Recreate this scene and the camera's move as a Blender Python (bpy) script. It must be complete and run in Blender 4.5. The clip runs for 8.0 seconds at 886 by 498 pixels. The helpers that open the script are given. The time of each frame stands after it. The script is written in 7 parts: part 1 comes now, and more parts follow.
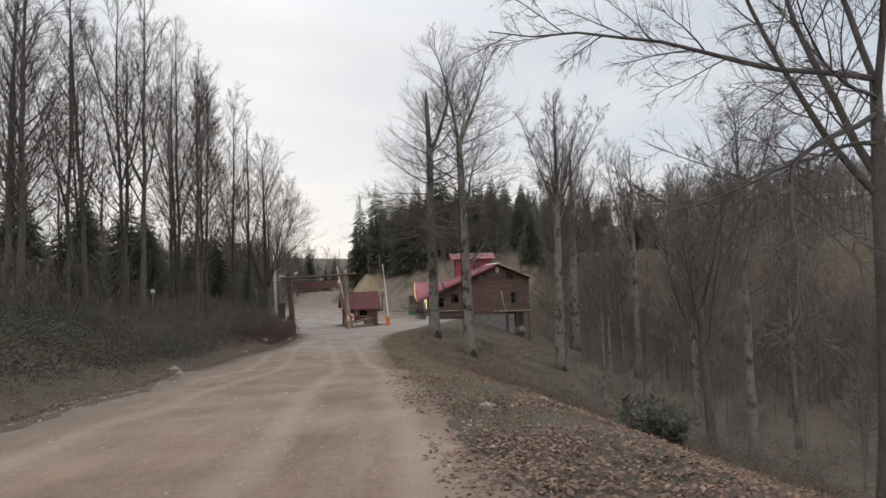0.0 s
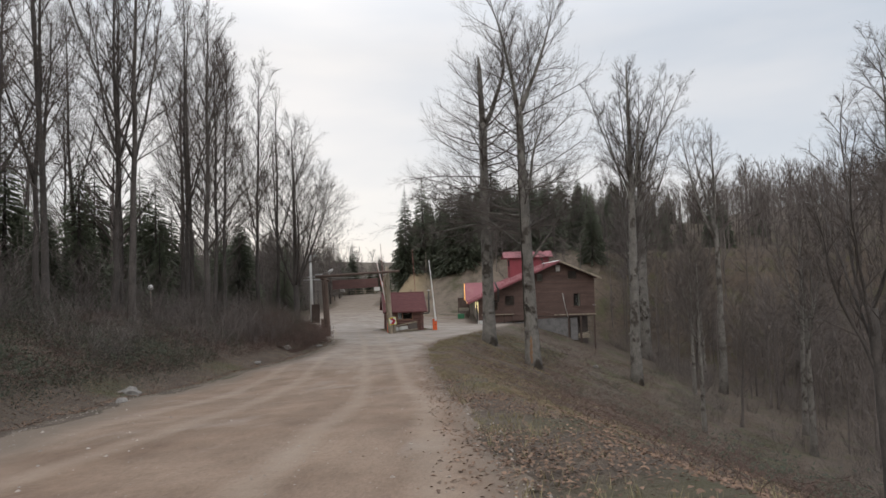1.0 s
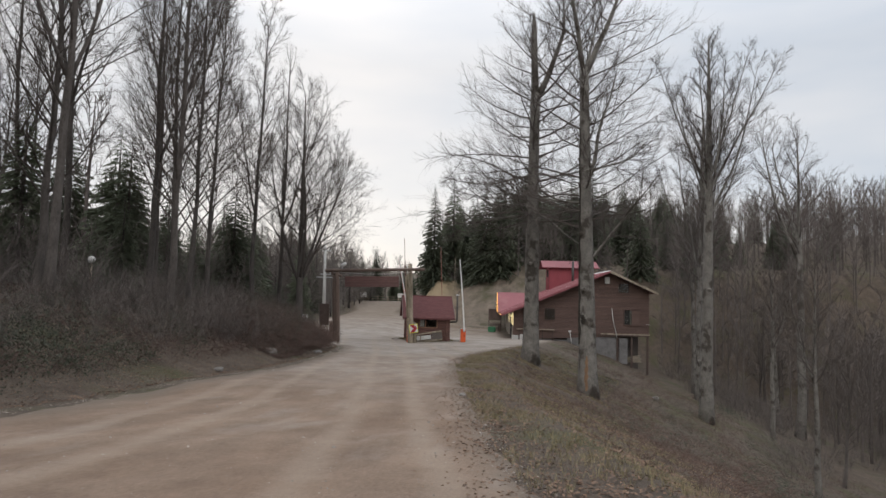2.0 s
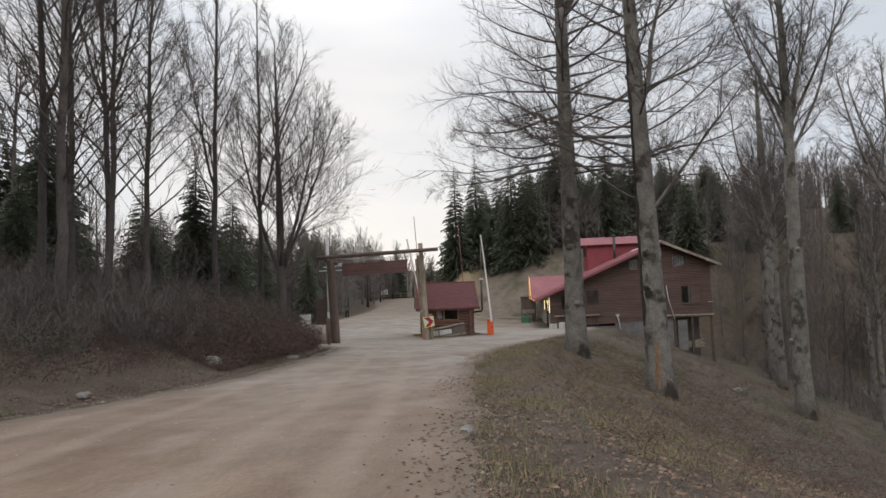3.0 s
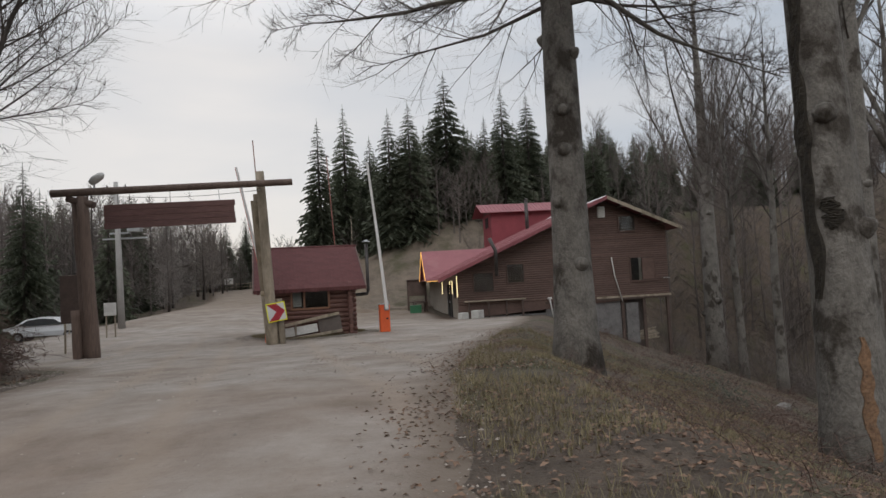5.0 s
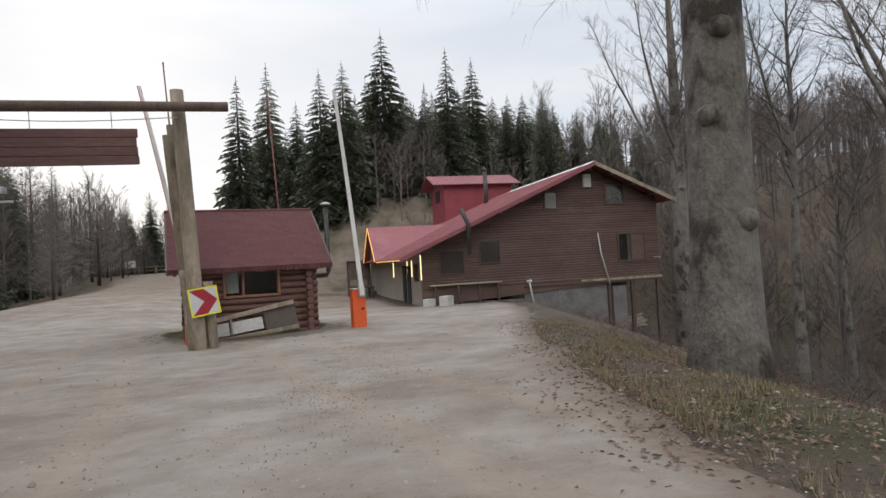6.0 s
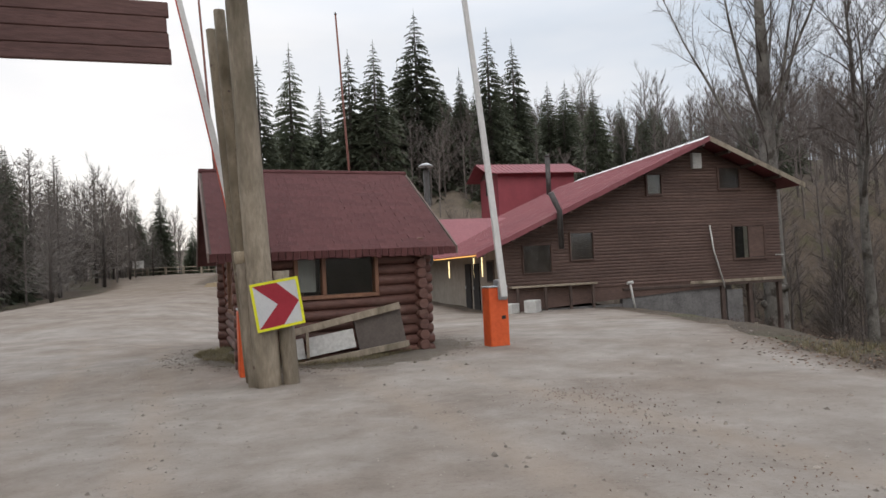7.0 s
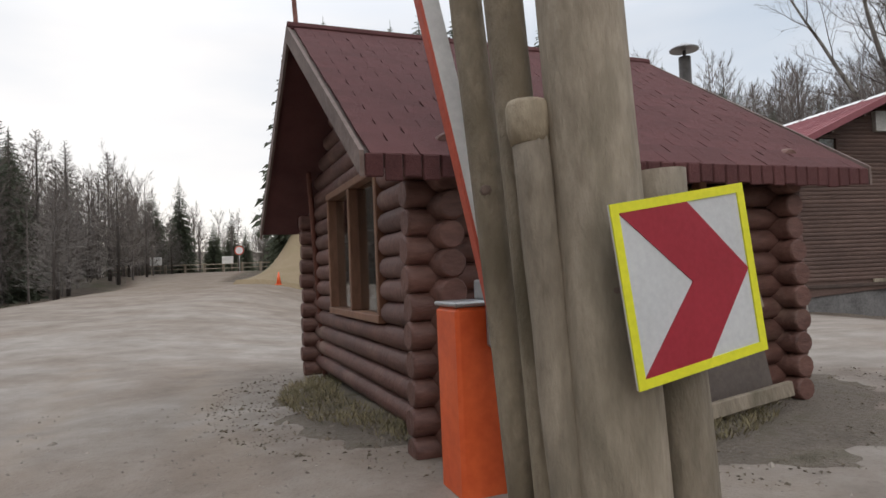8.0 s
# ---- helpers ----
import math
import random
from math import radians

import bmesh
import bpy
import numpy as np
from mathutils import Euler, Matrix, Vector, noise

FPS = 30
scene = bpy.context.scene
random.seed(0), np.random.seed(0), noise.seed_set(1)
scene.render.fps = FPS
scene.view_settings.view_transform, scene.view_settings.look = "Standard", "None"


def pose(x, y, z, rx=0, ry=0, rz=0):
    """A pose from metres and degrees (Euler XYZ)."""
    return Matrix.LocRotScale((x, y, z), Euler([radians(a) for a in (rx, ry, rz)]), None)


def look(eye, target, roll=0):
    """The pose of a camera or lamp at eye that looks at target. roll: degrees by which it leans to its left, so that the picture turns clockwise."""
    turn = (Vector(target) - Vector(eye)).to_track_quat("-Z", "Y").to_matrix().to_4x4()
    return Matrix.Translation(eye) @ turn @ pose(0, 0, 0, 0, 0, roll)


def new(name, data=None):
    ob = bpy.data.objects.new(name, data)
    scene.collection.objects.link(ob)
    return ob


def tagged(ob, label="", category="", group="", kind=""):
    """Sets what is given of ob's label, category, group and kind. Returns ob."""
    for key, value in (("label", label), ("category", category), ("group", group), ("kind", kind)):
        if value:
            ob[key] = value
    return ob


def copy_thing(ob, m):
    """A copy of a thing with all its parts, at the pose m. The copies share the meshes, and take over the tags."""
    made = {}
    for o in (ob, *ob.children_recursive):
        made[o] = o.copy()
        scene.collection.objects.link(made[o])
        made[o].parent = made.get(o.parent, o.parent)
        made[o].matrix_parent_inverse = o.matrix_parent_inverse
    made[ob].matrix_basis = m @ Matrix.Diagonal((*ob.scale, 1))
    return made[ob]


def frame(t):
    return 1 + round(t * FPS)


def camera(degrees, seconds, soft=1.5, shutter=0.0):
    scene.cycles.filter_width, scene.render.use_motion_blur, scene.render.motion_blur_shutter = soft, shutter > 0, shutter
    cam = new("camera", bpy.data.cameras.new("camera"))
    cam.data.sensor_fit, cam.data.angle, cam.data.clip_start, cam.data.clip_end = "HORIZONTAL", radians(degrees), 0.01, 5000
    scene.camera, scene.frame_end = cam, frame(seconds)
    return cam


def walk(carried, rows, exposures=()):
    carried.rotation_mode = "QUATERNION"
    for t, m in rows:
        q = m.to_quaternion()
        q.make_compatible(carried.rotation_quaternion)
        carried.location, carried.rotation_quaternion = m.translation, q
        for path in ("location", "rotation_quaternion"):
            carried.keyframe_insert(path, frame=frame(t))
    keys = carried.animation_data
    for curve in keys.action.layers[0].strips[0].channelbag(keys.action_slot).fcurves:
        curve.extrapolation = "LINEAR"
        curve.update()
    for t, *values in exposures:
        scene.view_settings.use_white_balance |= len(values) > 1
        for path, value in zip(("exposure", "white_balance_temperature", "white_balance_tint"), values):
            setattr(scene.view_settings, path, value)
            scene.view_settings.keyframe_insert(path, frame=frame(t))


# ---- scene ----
cam = camera(69.7, 8.0)
PATH = [
    (0, (0.154, 1.035, 5.36), (0.129, 3.034, 5.437), -1.7),
    (0.5, (-0.178, 5.377, 5.057), (-0.291, 7.371, 5.146), -3.3),
    (1, (-0.703, 9.541, 4.689), (-0.875, 11.531, 4.786), -1.7),
    (1.5, (-1.387, 14.055, 4.314), (-1.632, 16.036, 4.453), 2.3),
    (2.8, (-2.345, 25.826, 2.918), (-2.678, 27.793, 3.067), -1.3),
    (3, (-2.338, 27.63, 2.834), (-2.69, 29.594, 2.973), -2.1),
    (3.5, (-2.827, 31.965, 2.448), (-3.184, 33.927, 2.603), -3.6),
    (4, (-3.467, 36.32, 2.237), (-3.892, 38.253, 2.526), -2.7),
    (4.5, (-4.387, 40.565, 2.01), (-4.602, 42.54, 2.232), -2.0),
    (5, (-5.367, 44.47, 1.839), (-5.292, 46.466, 1.941), -3.1),
    (5.2, (-5.703, 46.018, 1.784), (-5.578, 48.013, 1.851), -3.0),
    (6.3, (-8.064, 53.268, 1.663), (-7.7, 55.234, 1.699), -3.2),
    (6.5, (-8.5, 54.577, 1.611), (-8.146, 56.545, 1.645), -3.0),
    (7, (-9.545, 57.894, 1.48), (-9.225, 59.867, 1.539), -2.8),
    (7.5, (-10.618, 61.263, 1.349), (-10.322, 63.24, 1.41), -2.3),
    (8, (-11.615, 64.561, 1.171), (-11.337, 66.541, 1.244), -2.4),
]
walk(cam, [(t, look(eye, target, roll)) for t, eye, target, roll in PATH],
     [(0, 0.0), (1.5, 0.0), (3.5, -0.02), (4.5, -0.28), (5.2, -0.20), (6.3, 0.22), (7, 0.17), (8, 0.16)])

# ---- light ----
world = bpy.data.worlds.new("sky")
scene.world = world
world.use_nodes = True
wn, wl = world.node_tree.nodes, world.node_tree.links
wn.clear()
w_out, w_bg = wn.new("ShaderNodeOutputWorld"), wn.new("ShaderNodeBackground")
w_sky = wn.new("ShaderNodeTexSky")
w_sky.sky_type, w_sky.sun_disc = "NISHITA", False
w_sky.sun_elevation, w_sky.sun_rotation = radians(24), radians(-18)
w_dim = wn.new("ShaderNodeVectorMath")
w_dim.operation = "SCALE"
w_dim.inputs["Scale"].default_value = 0.10
wl.new(w_sky.outputs[0], w_dim.inputs[0])
w_co, w_map = wn.new("ShaderNodeTexCoord"), wn.new("ShaderNodeMapping")
w_map.inputs["Scale"].default_value = (1.0, 1.0, 3.6)
w_map.inputs["Location"].default_value = (0.35, 0.1, 0.2)
wl.new(w_co.outputs["Generated"], w_map.inputs[0])
w_noise = wn.new("ShaderNodeTexNoise")
w_noise.inputs["Scale"].default_value, w_noise.inputs["Detail"].default_value = 1.5, 5
w_noise.inputs["Roughness"].default_value = 0.48
wl.new(w_map.outputs[0], w_noise.inputs["Vector"])
w_ramp = wn.new("ShaderNodeValToRGB")
w_ramp.color_ramp.elements[0].position, w_ramp.color_ramp.elements[0].color = 0.30, (0.50, 0.56, 0.64, 1)
w_ramp.color_ramp.elements[1].position, w_ramp.color_ramp.elements[1].color = 0.62, (0.735, 0.73, 0.74, 1)
wl.new(w_noise.outputs["Fac"], w_ramp.inputs[0])
w_mix = wn.new("ShaderNodeMix")
w_mix.data_type = "RGBA"
w_mix.inputs[0].default_value = 0.92
wl.new(w_dim.outputs[0], w_mix.inputs[6])
wl.new(w_ramp.outputs[0], w_mix.inputs[7])
w_sep, w_up, w_gain = wn.new("ShaderNodeSeparateXYZ"), wn.new("ShaderNodeMapRange"), wn.new("ShaderNodeVectorMath")
wl.new(w_co.outputs["Generated"], w_sep.inputs[0])
wl.new(w_sep.outputs["Z"], w_up.inputs["Value"])
for socket, value in (("From Min", 0.34), ("From Max", 0.90), ("To Min", 1.0), ("To Max", 2.15)):
    w_up.inputs[socket].default_value = value
w_gain.operation = "SCALE"
wl.new(w_mix.outputs[2], w_gain.inputs[0])
wl.new(w_up.outputs[0], w_gain.inputs["Scale"])
wl.new(w_gain.outputs[0], w_bg.inputs["Color"])
w_bg.inputs["Strength"].default_value = 1.12
wl.new(w_bg.outputs[0], w_out.inputs[0])

sun_data = bpy.data.lights.new("sun", "SUN")
sun_data.energy, sun_data.angle, sun_data.color = 0.9, radians(40), (1.0, 0.95, 0.9)
sun = new("sun", sun_data)
sun.matrix_world = look((-20, -10, 40), (-8, 50, 0))


# ---- materials ----
def material(name, dark, light, rough=0.85, scale=4.0, detail_scale=40.0, bump=0.3, bump_scale=None, metal=0.0, stain=None, stain_scale=0.6,
             stain_at=(0.5, 0.62), stretch=(1, 1, 1), per_object=0.0, per_island=0.0, dist=0.02):
    m = bpy.data.materials.new(name)
    m.use_nodes = True
    n, l = m.node_tree.nodes, m.node_tree.links
    b = n["Principled BSDF"]
    b.inputs["Roughness"].default_value, b.inputs["Metallic"].default_value = rough, metal
    co, mp = n.new("ShaderNodeTexCoord"), n.new("ShaderNodeMapping")
    mp.inputs["Scale"].default_value = stretch
    l.new(co.outputs["Object"], mp.inputs[0])

    def noisy(s, detail=5.0):
        t = n.new("ShaderNodeTexNoise")
        t.inputs["Scale"].default_value, t.inputs["Detail"].default_value = s, detail
        t.inputs["Roughness"].default_value = 0.6
        l.new(mp.outputs[0], t.inputs["Vector"])
        return t.outputs["Fac"]

    def mixed(fac, a, c, blend="MIX"):
        x = n.new("ShaderNodeMix")
        x.data_type, x.blend_type = "RGBA", blend
        for socket, v in ((0, fac), (6, a), (7, c)):
            if isinstance(v, (int, float)):
                x.inputs[socket].default_value = v
            elif isinstance(v, tuple):
                x.inputs[socket].default_value = (*v, 1)
            else:
                l.new(v, x.inputs[socket])
        return x.outputs[2]

    def ramped(v, a, c):
        r = n.new("ShaderNodeMapRange")
        r.inputs["From Min"].default_value, r.inputs["From Max"].default_value = a, c
        l.new(v, r.inputs["Value"])
        return r.outputs[0]

    big, fine = noisy(scale), noisy(detail_scale, 3.0)
    both = n.new("ShaderNodeMath")
    both.operation = "MULTIPLY_ADD"
    l.new(fine, both.inputs[0])
    both.inputs[1].default_value = 0.45
    half = n.new("ShaderNodeMath")
    half.operation = "MULTIPLY"
    l.new(big, half.inputs[0])
    half.inputs[1].default_value = 0.6
    l.new(half.outputs[0], both.inputs[2])
    colour = mixed(ramped(both.outputs[0], 0.36, 0.68), dark, light)
    if stain:
        colour = mixed(ramped(noisy(stain_scale), *stain_at), colour, stain)
    if per_object or per_island:
        src = n.new("ShaderNodeObjectInfo").outputs["Random"] if per_object else n.new("ShaderNodeNewGeometry").outputs["Random Per Island"]
        amount = per_object or per_island
        r = n.new("ShaderNodeMapRange")
        r.inputs["To Min"].default_value, r.inputs["To Max"].default_value = 1 - amount, 1 + amount
        l.new(src, r.inputs["Value"])
        sc = n.new("ShaderNodeVectorMath")
        sc.operation = "SCALE"
        l.new(colour, sc.inputs[0])
        l.new(r.outputs[0], sc.inputs["Scale"])
        colour = sc.outputs[0]
    l.new(colour, b.inputs["Base Color"])
    if bump:
        bp = n.new("ShaderNodeBump")
        bp.inputs["Strength"].default_value, bp.inputs["Distance"].default_value = bump, dist
        l.new(noisy(bump_scale, 4.0) if bump_scale else both.outputs[0], bp.inputs["Height"])
        l.new(bp.outputs[0], b.inputs["Normal"])
    return m


def see_through(m, share):
    """Lets some light pass through leaves and needles."""
    n, l = m.node_tree.nodes, m.node_tree.links
    b, out = n["Principled BSDF"], n["Material Output"]
    t, mix = n.new("ShaderNodeBsdfTranslucent"), n.new("ShaderNodeMixShader")
    l.new(b.inputs["Base Color"].links[0].from_socket, t.inputs["Color"])
    mix.inputs[0].default_value = share
    l.new(b.outputs[0], mix.inputs[1])
    l.new(t.outputs[0], mix.inputs[2])
    l.new(mix.outputs[0], out.inputs["Surface"])


def glowing(name, colour, strength):
    m = bpy.data.materials.new(name)
    m.use_nodes = True
    b = m.node_tree.nodes["Principled BSDF"]
    b.inputs["Base Color"].default_value = (*colour, 1)
    b.inputs["Emission Color"].default_value, b.inputs["Emission Strength"].default_value = (*colour, 1), strength
    return m


def glassy(name):
    m = bpy.data.materials.new(name)
    m.use_nodes = True
    b = m.node_tree.nodes["Principled BSDF"]
    b.inputs["Base Color"].default_value = (0.75, 0.8, 0.8, 1)
    b.inputs["Roughness"].default_value, b.inputs["Transmission Weight"].default_value, b.inputs["IOR"].default_value = 0.06, 1.0, 1.45
    return m


def road_material():
    """Packed tan dirt with streaks along the way, turning to pale grey gravel at the gate."""
    m = material("dirt_road", (0.150, 0.103, 0.072), (0.272, 0.196, 0.142), 0.92, 1.6, 34.0, 0.8, 45.0, stain=(0.31, 0.265, 0.225), stain_scale=0.5,
                 stain_at=(0.54, 0.72), stretch=(1, 0.3, 1), dist=0.03)
    n, l = m.node_tree.nodes, m.node_tree.links
    b = n["Principled BSDF"]
    base = b.inputs["Base Color"].links[0].from_socket
    co, sep = n.new("ShaderNodeTexCoord"), n.new("ShaderNodeSeparateXYZ")
    l.new(co.outputs["Object"], sep.inputs[0])

    def noisy(scale, detail):
        t = n.new("ShaderNodeTexNoise")
        t.inputs["Scale"].default_value, t.inputs["Detail"].default_value, t.inputs["Roughness"].default_value = scale, detail, 0.68
        l.new(co.outputs["Object"], t.inputs["Vector"])
        return t.outputs["Fac"]

    add = n.new("ShaderNodeMath")
    add.operation = "MULTIPLY_ADD"
    l.new(noisy(0.14, 4), add.inputs[0])
    add.inputs[1].default_value = 24
    l.new(sep.outputs["Y"], add.inputs[2])
    rng = n.new("ShaderNodeMapRange")
    rng.inputs["From Min"].default_value, rng.inputs["From Max"].default_value = 44, 70
    l.new(add.outputs[0], rng.inputs["Value"])
    ramp = n.new("ShaderNodeValToRGB")
    ramp.color_ramp.elements[0].position, ramp.color_ramp.elements[0].color = 0.34, (0.228, 0.196, 0.167, 1)
    ramp.color_ramp.elements[1].position, ramp.color_ramp.elements[1].color = 0.66, (0.350, 0.312, 0.276, 1)
    l.new(noisy(1.3, 9), ramp.inputs[0])
    mix = n.new("ShaderNodeMix")
    mix.data_type = "RGBA"
    l.new(rng.outputs[0], mix.inputs[0])
    l.new(base, mix.inputs[6])
    l.new(ramp.outputs[0], mix.inputs[7])
    dark = n.new("ShaderNodeMix")
    dark.data_type, dark.blend_type = "RGBA", "MULTIPLY"
    spots = n.new("ShaderNodeMapRange")
    spots.inputs["From Min"].default_value, spots.inputs["From Max"].default_value = 0.42, 0.64
    l.new(noisy(0.33, 7), spots.inputs["Value"])
    l.new(spots.outputs[0], dark.inputs[0])
    l.new(mix.outputs[2], dark.inputs[6])
    dark.inputs[7].default_value = (0.76, 0.70, 0.65, 1)
    def spread(name, a, c, wob):
        t = n.new("ShaderNodeAttribute")
        t.attribute_name = name
        q = n.new("ShaderNodeMath")
        q.operation = "MULTIPLY_ADD"
        l.new(noisy(wob, 6), q.inputs[0])
        q.inputs[1].default_value = 0.9
        l.new(t.outputs["Fac"], q.inputs[2])
        r = n.new("ShaderNodeMapRange")
        r.inputs["From Min"].default_value, r.inputs["From Max"].default_value = a, c
        l.new(q.outputs[0], r.inputs["Value"])
        return r.outputs[0]

    worn = n.new("ShaderNodeMix")
    worn.data_type = "RGBA"
    l.new(spread("wheel_track", 0.85, 2.2, 2.2), worn.inputs[0])
    l.new(dark.outputs[2], worn.inputs[6])
    worn.inputs[7].default_value = (0.315, 0.248, 0.190, 1)
    verge = n.new("ShaderNodeMix")
    verge.data_type = "RGBA"
    l.new(spread("verge", 0.72, 1.28, 1.7), verge.inputs[0])
    l.new(worn.outputs[2], verge.inputs[6])
    verge.inputs[7].default_value = (0.150, 0.115, 0.086, 1)
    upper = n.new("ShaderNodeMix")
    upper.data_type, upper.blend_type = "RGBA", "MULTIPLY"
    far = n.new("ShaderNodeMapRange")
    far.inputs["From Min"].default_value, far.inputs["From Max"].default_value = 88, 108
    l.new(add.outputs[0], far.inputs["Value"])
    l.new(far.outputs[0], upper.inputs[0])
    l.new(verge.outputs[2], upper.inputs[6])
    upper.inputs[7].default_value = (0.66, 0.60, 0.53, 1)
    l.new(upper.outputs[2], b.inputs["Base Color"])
    stones = n.new("ShaderNodeTexVoronoi")
    stones.inputs["Scale"].default_value, stones.inputs["Randomness"].default_value = 42, 1.0
    l.new(co.outputs["Object"], stones.inputs["Vector"])
    relief = n.new("ShaderNodeMath")
    relief.operation = "MULTIPLY_ADD"
    l.new(stones.outputs["Distance"], relief.inputs[0])
    relief.inputs[1].default_value = -0.5
    l.new(noisy(26, 7), relief.inputs[2])
    bump = n.new("ShaderNodeBump")
    bump.inputs["Strength"].default_value, bump.inputs["Distance"].default_value = 0.45, 0.018
    l.new(relief.outputs[0], bump.inputs["Height"])
    l.new(bump.outputs[0], b.inputs["Normal"])
    speck = n.new("ShaderNodeMix")
    speck.data_type, speck.blend_type = "RGBA", "MULTIPLY"
    grains = n.new("ShaderNodeMapRange")
    for socket, value in (("From Min", 0.55), ("From Max", 0.75), ("To Max", 0.8)):
        grains.inputs[socket].default_value = value
    l.new(noisy(22, 6), grains.inputs["Value"])
    l.new(grains.outputs[0], speck.inputs[0])
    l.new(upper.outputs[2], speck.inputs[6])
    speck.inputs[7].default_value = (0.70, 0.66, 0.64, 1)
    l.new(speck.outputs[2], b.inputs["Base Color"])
    return m


M_ROAD = road_material()
M_GROUND = material("leaf_litter_soil", (0.060, 0.045, 0.033), (0.140, 0.105, 0.077), 0.95, 1.6, 26.0, 0.9, 34.0, stain=(0.078, 0.074, 0.034), stain_scale=0.33, stain_at=(0.50, 0.66), dist=0.06)
M_SAND = material("bare_earth_slope", (0.100, 0.079, 0.060), (0.190, 0.152, 0.116), 0.95, 0.9, 9.0, 0.9, 7.0, stain=(0.068, 0.062, 0.034), stain_scale=0.35, stain_at=(0.50, 0.66), dist=0.12)
M_LEAF = material("dead_beech_leaf", (0.085, 0.049, 0.031), (0.215, 0.136, 0.090), 0.75, 3.0, 30.0, 0.0, per_island=0.55)
M_GRASS = material("dry_grass", (0.135, 0.115, 0.060), (0.265, 0.222, 0.130), 0.9, 2.0, 30.0, 0.0, per_island=0.4)
M_BRAMBLE = material("bramble_stem", (0.050, 0.031, 0.025), (0.115, 0.071, 0.055), 0.9, 3.0, 30.0, 0.0, per_island=0.4)
M_BUSHLEAF = material("evergreen_leaf", (0.024, 0.030, 0.017), (0.058, 0.066, 0.037), 0.7, 3.0, 30.0, 0.0, per_island=0.4)
M_BARK = material("beech_bark", (0.088, 0.080, 0.070), (0.215, 0.198, 0.175), 0.9, 2.2, 18.0, 0.9, 9.0, stain=(0.050, 0.041, 0.032), stain_scale=1.2, stain_at=(0.52, 0.60), stretch=(1, 1, 0.7), dist=0.07)
M_BARKDARK = material("dark_bark", (0.045, 0.038, 0.034), (0.115, 0.099, 0.088), 0.92, 3.0, 22.0, 0.8, 10.0, stretch=(1, 1, 0.4), per_object=0.25, dist=0.04)
M_TWIG = material("bare_twig", (0.054, 0.044, 0.038), (0.106, 0.087, 0.075), 0.9, 1.0, 12.0, 0.0, per_object=0.2)
M_FARTWIG = material("far_bare_wood", (0.092, 0.076, 0.068), (0.160, 0.135, 0.121), 0.95, 0.3, 4.0, 0.0, per_island=0.2)
M_SPRUCE = material("spruce_needles", (0.072, 0.083, 0.057), (0.128, 0.142, 0.094), 0.8, 1.5, 14.0, 0.0, per_object=0.3)
see_through(M_SPRUCE, 0.35)
M_LARCH = material("bare_larch_twigs", (0.100, 0.085, 0.074), (0.175, 0.152, 0.134), 0.9, 1.5, 14.0, 0.0, per_object=0.2)
M_LOG = material("red_brown_log", (0.082, 0.037, 0.030), (0.200, 0.100, 0.079), 0.6, 2.0, 26.0, 0.45, 30.0, stain=(0.25, 0.165, 0.13), stain_scale=1.6, stain_at=(0.58, 0.72), stretch=(0.35, 1, 1), per_object=0.16)
M_SHINGLE = material("red_bitumen_shingle", (0.086, 0.030, 0.030), (0.142, 0.054, 0.052), 0.95, 2.0, 70.0, 0.6, 120.0, per_object=0.10)
M_SHINGLEFAR = material("red_bitumen_shingle_back", (0.086, 0.030, 0.030), (0.142, 0.054, 0.052), 0.95, 2.0, 70.0, 0.6, 120.0, per_island=0.10)
M_METALROOF = material("painted_red_metal_sheet", (0.185, 0.050, 0.060), (0.262, 0.080, 0.090), 0.55, 0.7, 9.0, 0.15, stain=(0.27, 0.110, 0.112), stain_scale=0.5, stain_at=(0.6, 0.75), per_island=0.04)
M_SIDING = material("brown_half_log_siding", (0.076, 0.044, 0.035), (0.148, 0.092, 0.074), 0.7, 1.2, 18.0, 0.4, 26.0, stretch=(0.3, 1, 1), per_object=0.12)
M_TRIM = material("dark_brown_trim", (0.055, 0.036, 0.030), (0.11, 0.075, 0.06), 0.75, 2.0, 20.0, 0.3)
M_GREYWOOD = material("weathered_grey_wood", (0.20, 0.163, 0.122), (0.385, 0.325, 0.25), 0.85, 2.5, 24.0, 0.9, 22.0, stain=(0.165, 0.140, 0.100), stain_scale=2.2, stain_at=(0.50, 0.66), stretch=(1, 1, 0.3), per_object=0.15)
M_POLEWOOD = material("tan_pole_wood", (0.185, 0.148, 0.104), (0.350, 0.288, 0.205), 0.85, 2.5, 24.0, 0.9, 22.0, stain=(0.135, 0.108, 0.068), stain_scale=3.0, stain_at=(0.52, 0.68), stretch=(1, 1, 0.5), per_object=0.15)
M_BROWNPOST = material("brown_post_wood", (0.095, 0.064, 0.052), (0.19, 0.135, 0.108), 0.85, 2.5, 24.0, 0.7, 22.0, stretch=(1, 1, 0.14), per_object=0.12)
M_BOARD = material("stained_sign_plank", (0.085, 0.042, 0.037), (0.165, 0.085, 0.075), 0.7, 1.5, 22.0, 0.5, 24.0, stretch=(0.2, 1, 1), per_object=0.12)
M_ORANGE = material("orange_powder_coat", (0.62, 0.088, 0.022), (0.80, 0.145, 0.040), 0.42, 1.5, 14.0, 0.08, stain=(0.42, 0.10, 0.045), stain_scale=2.2, stain_at=(0.62, 0.75))
M_ALU = material("grey_aluminium", (0.34, 0.35, 0.36), (0.50, 0.51, 0.52), 0.4, 3.0, 30.0, 0.1, metal=0.6)
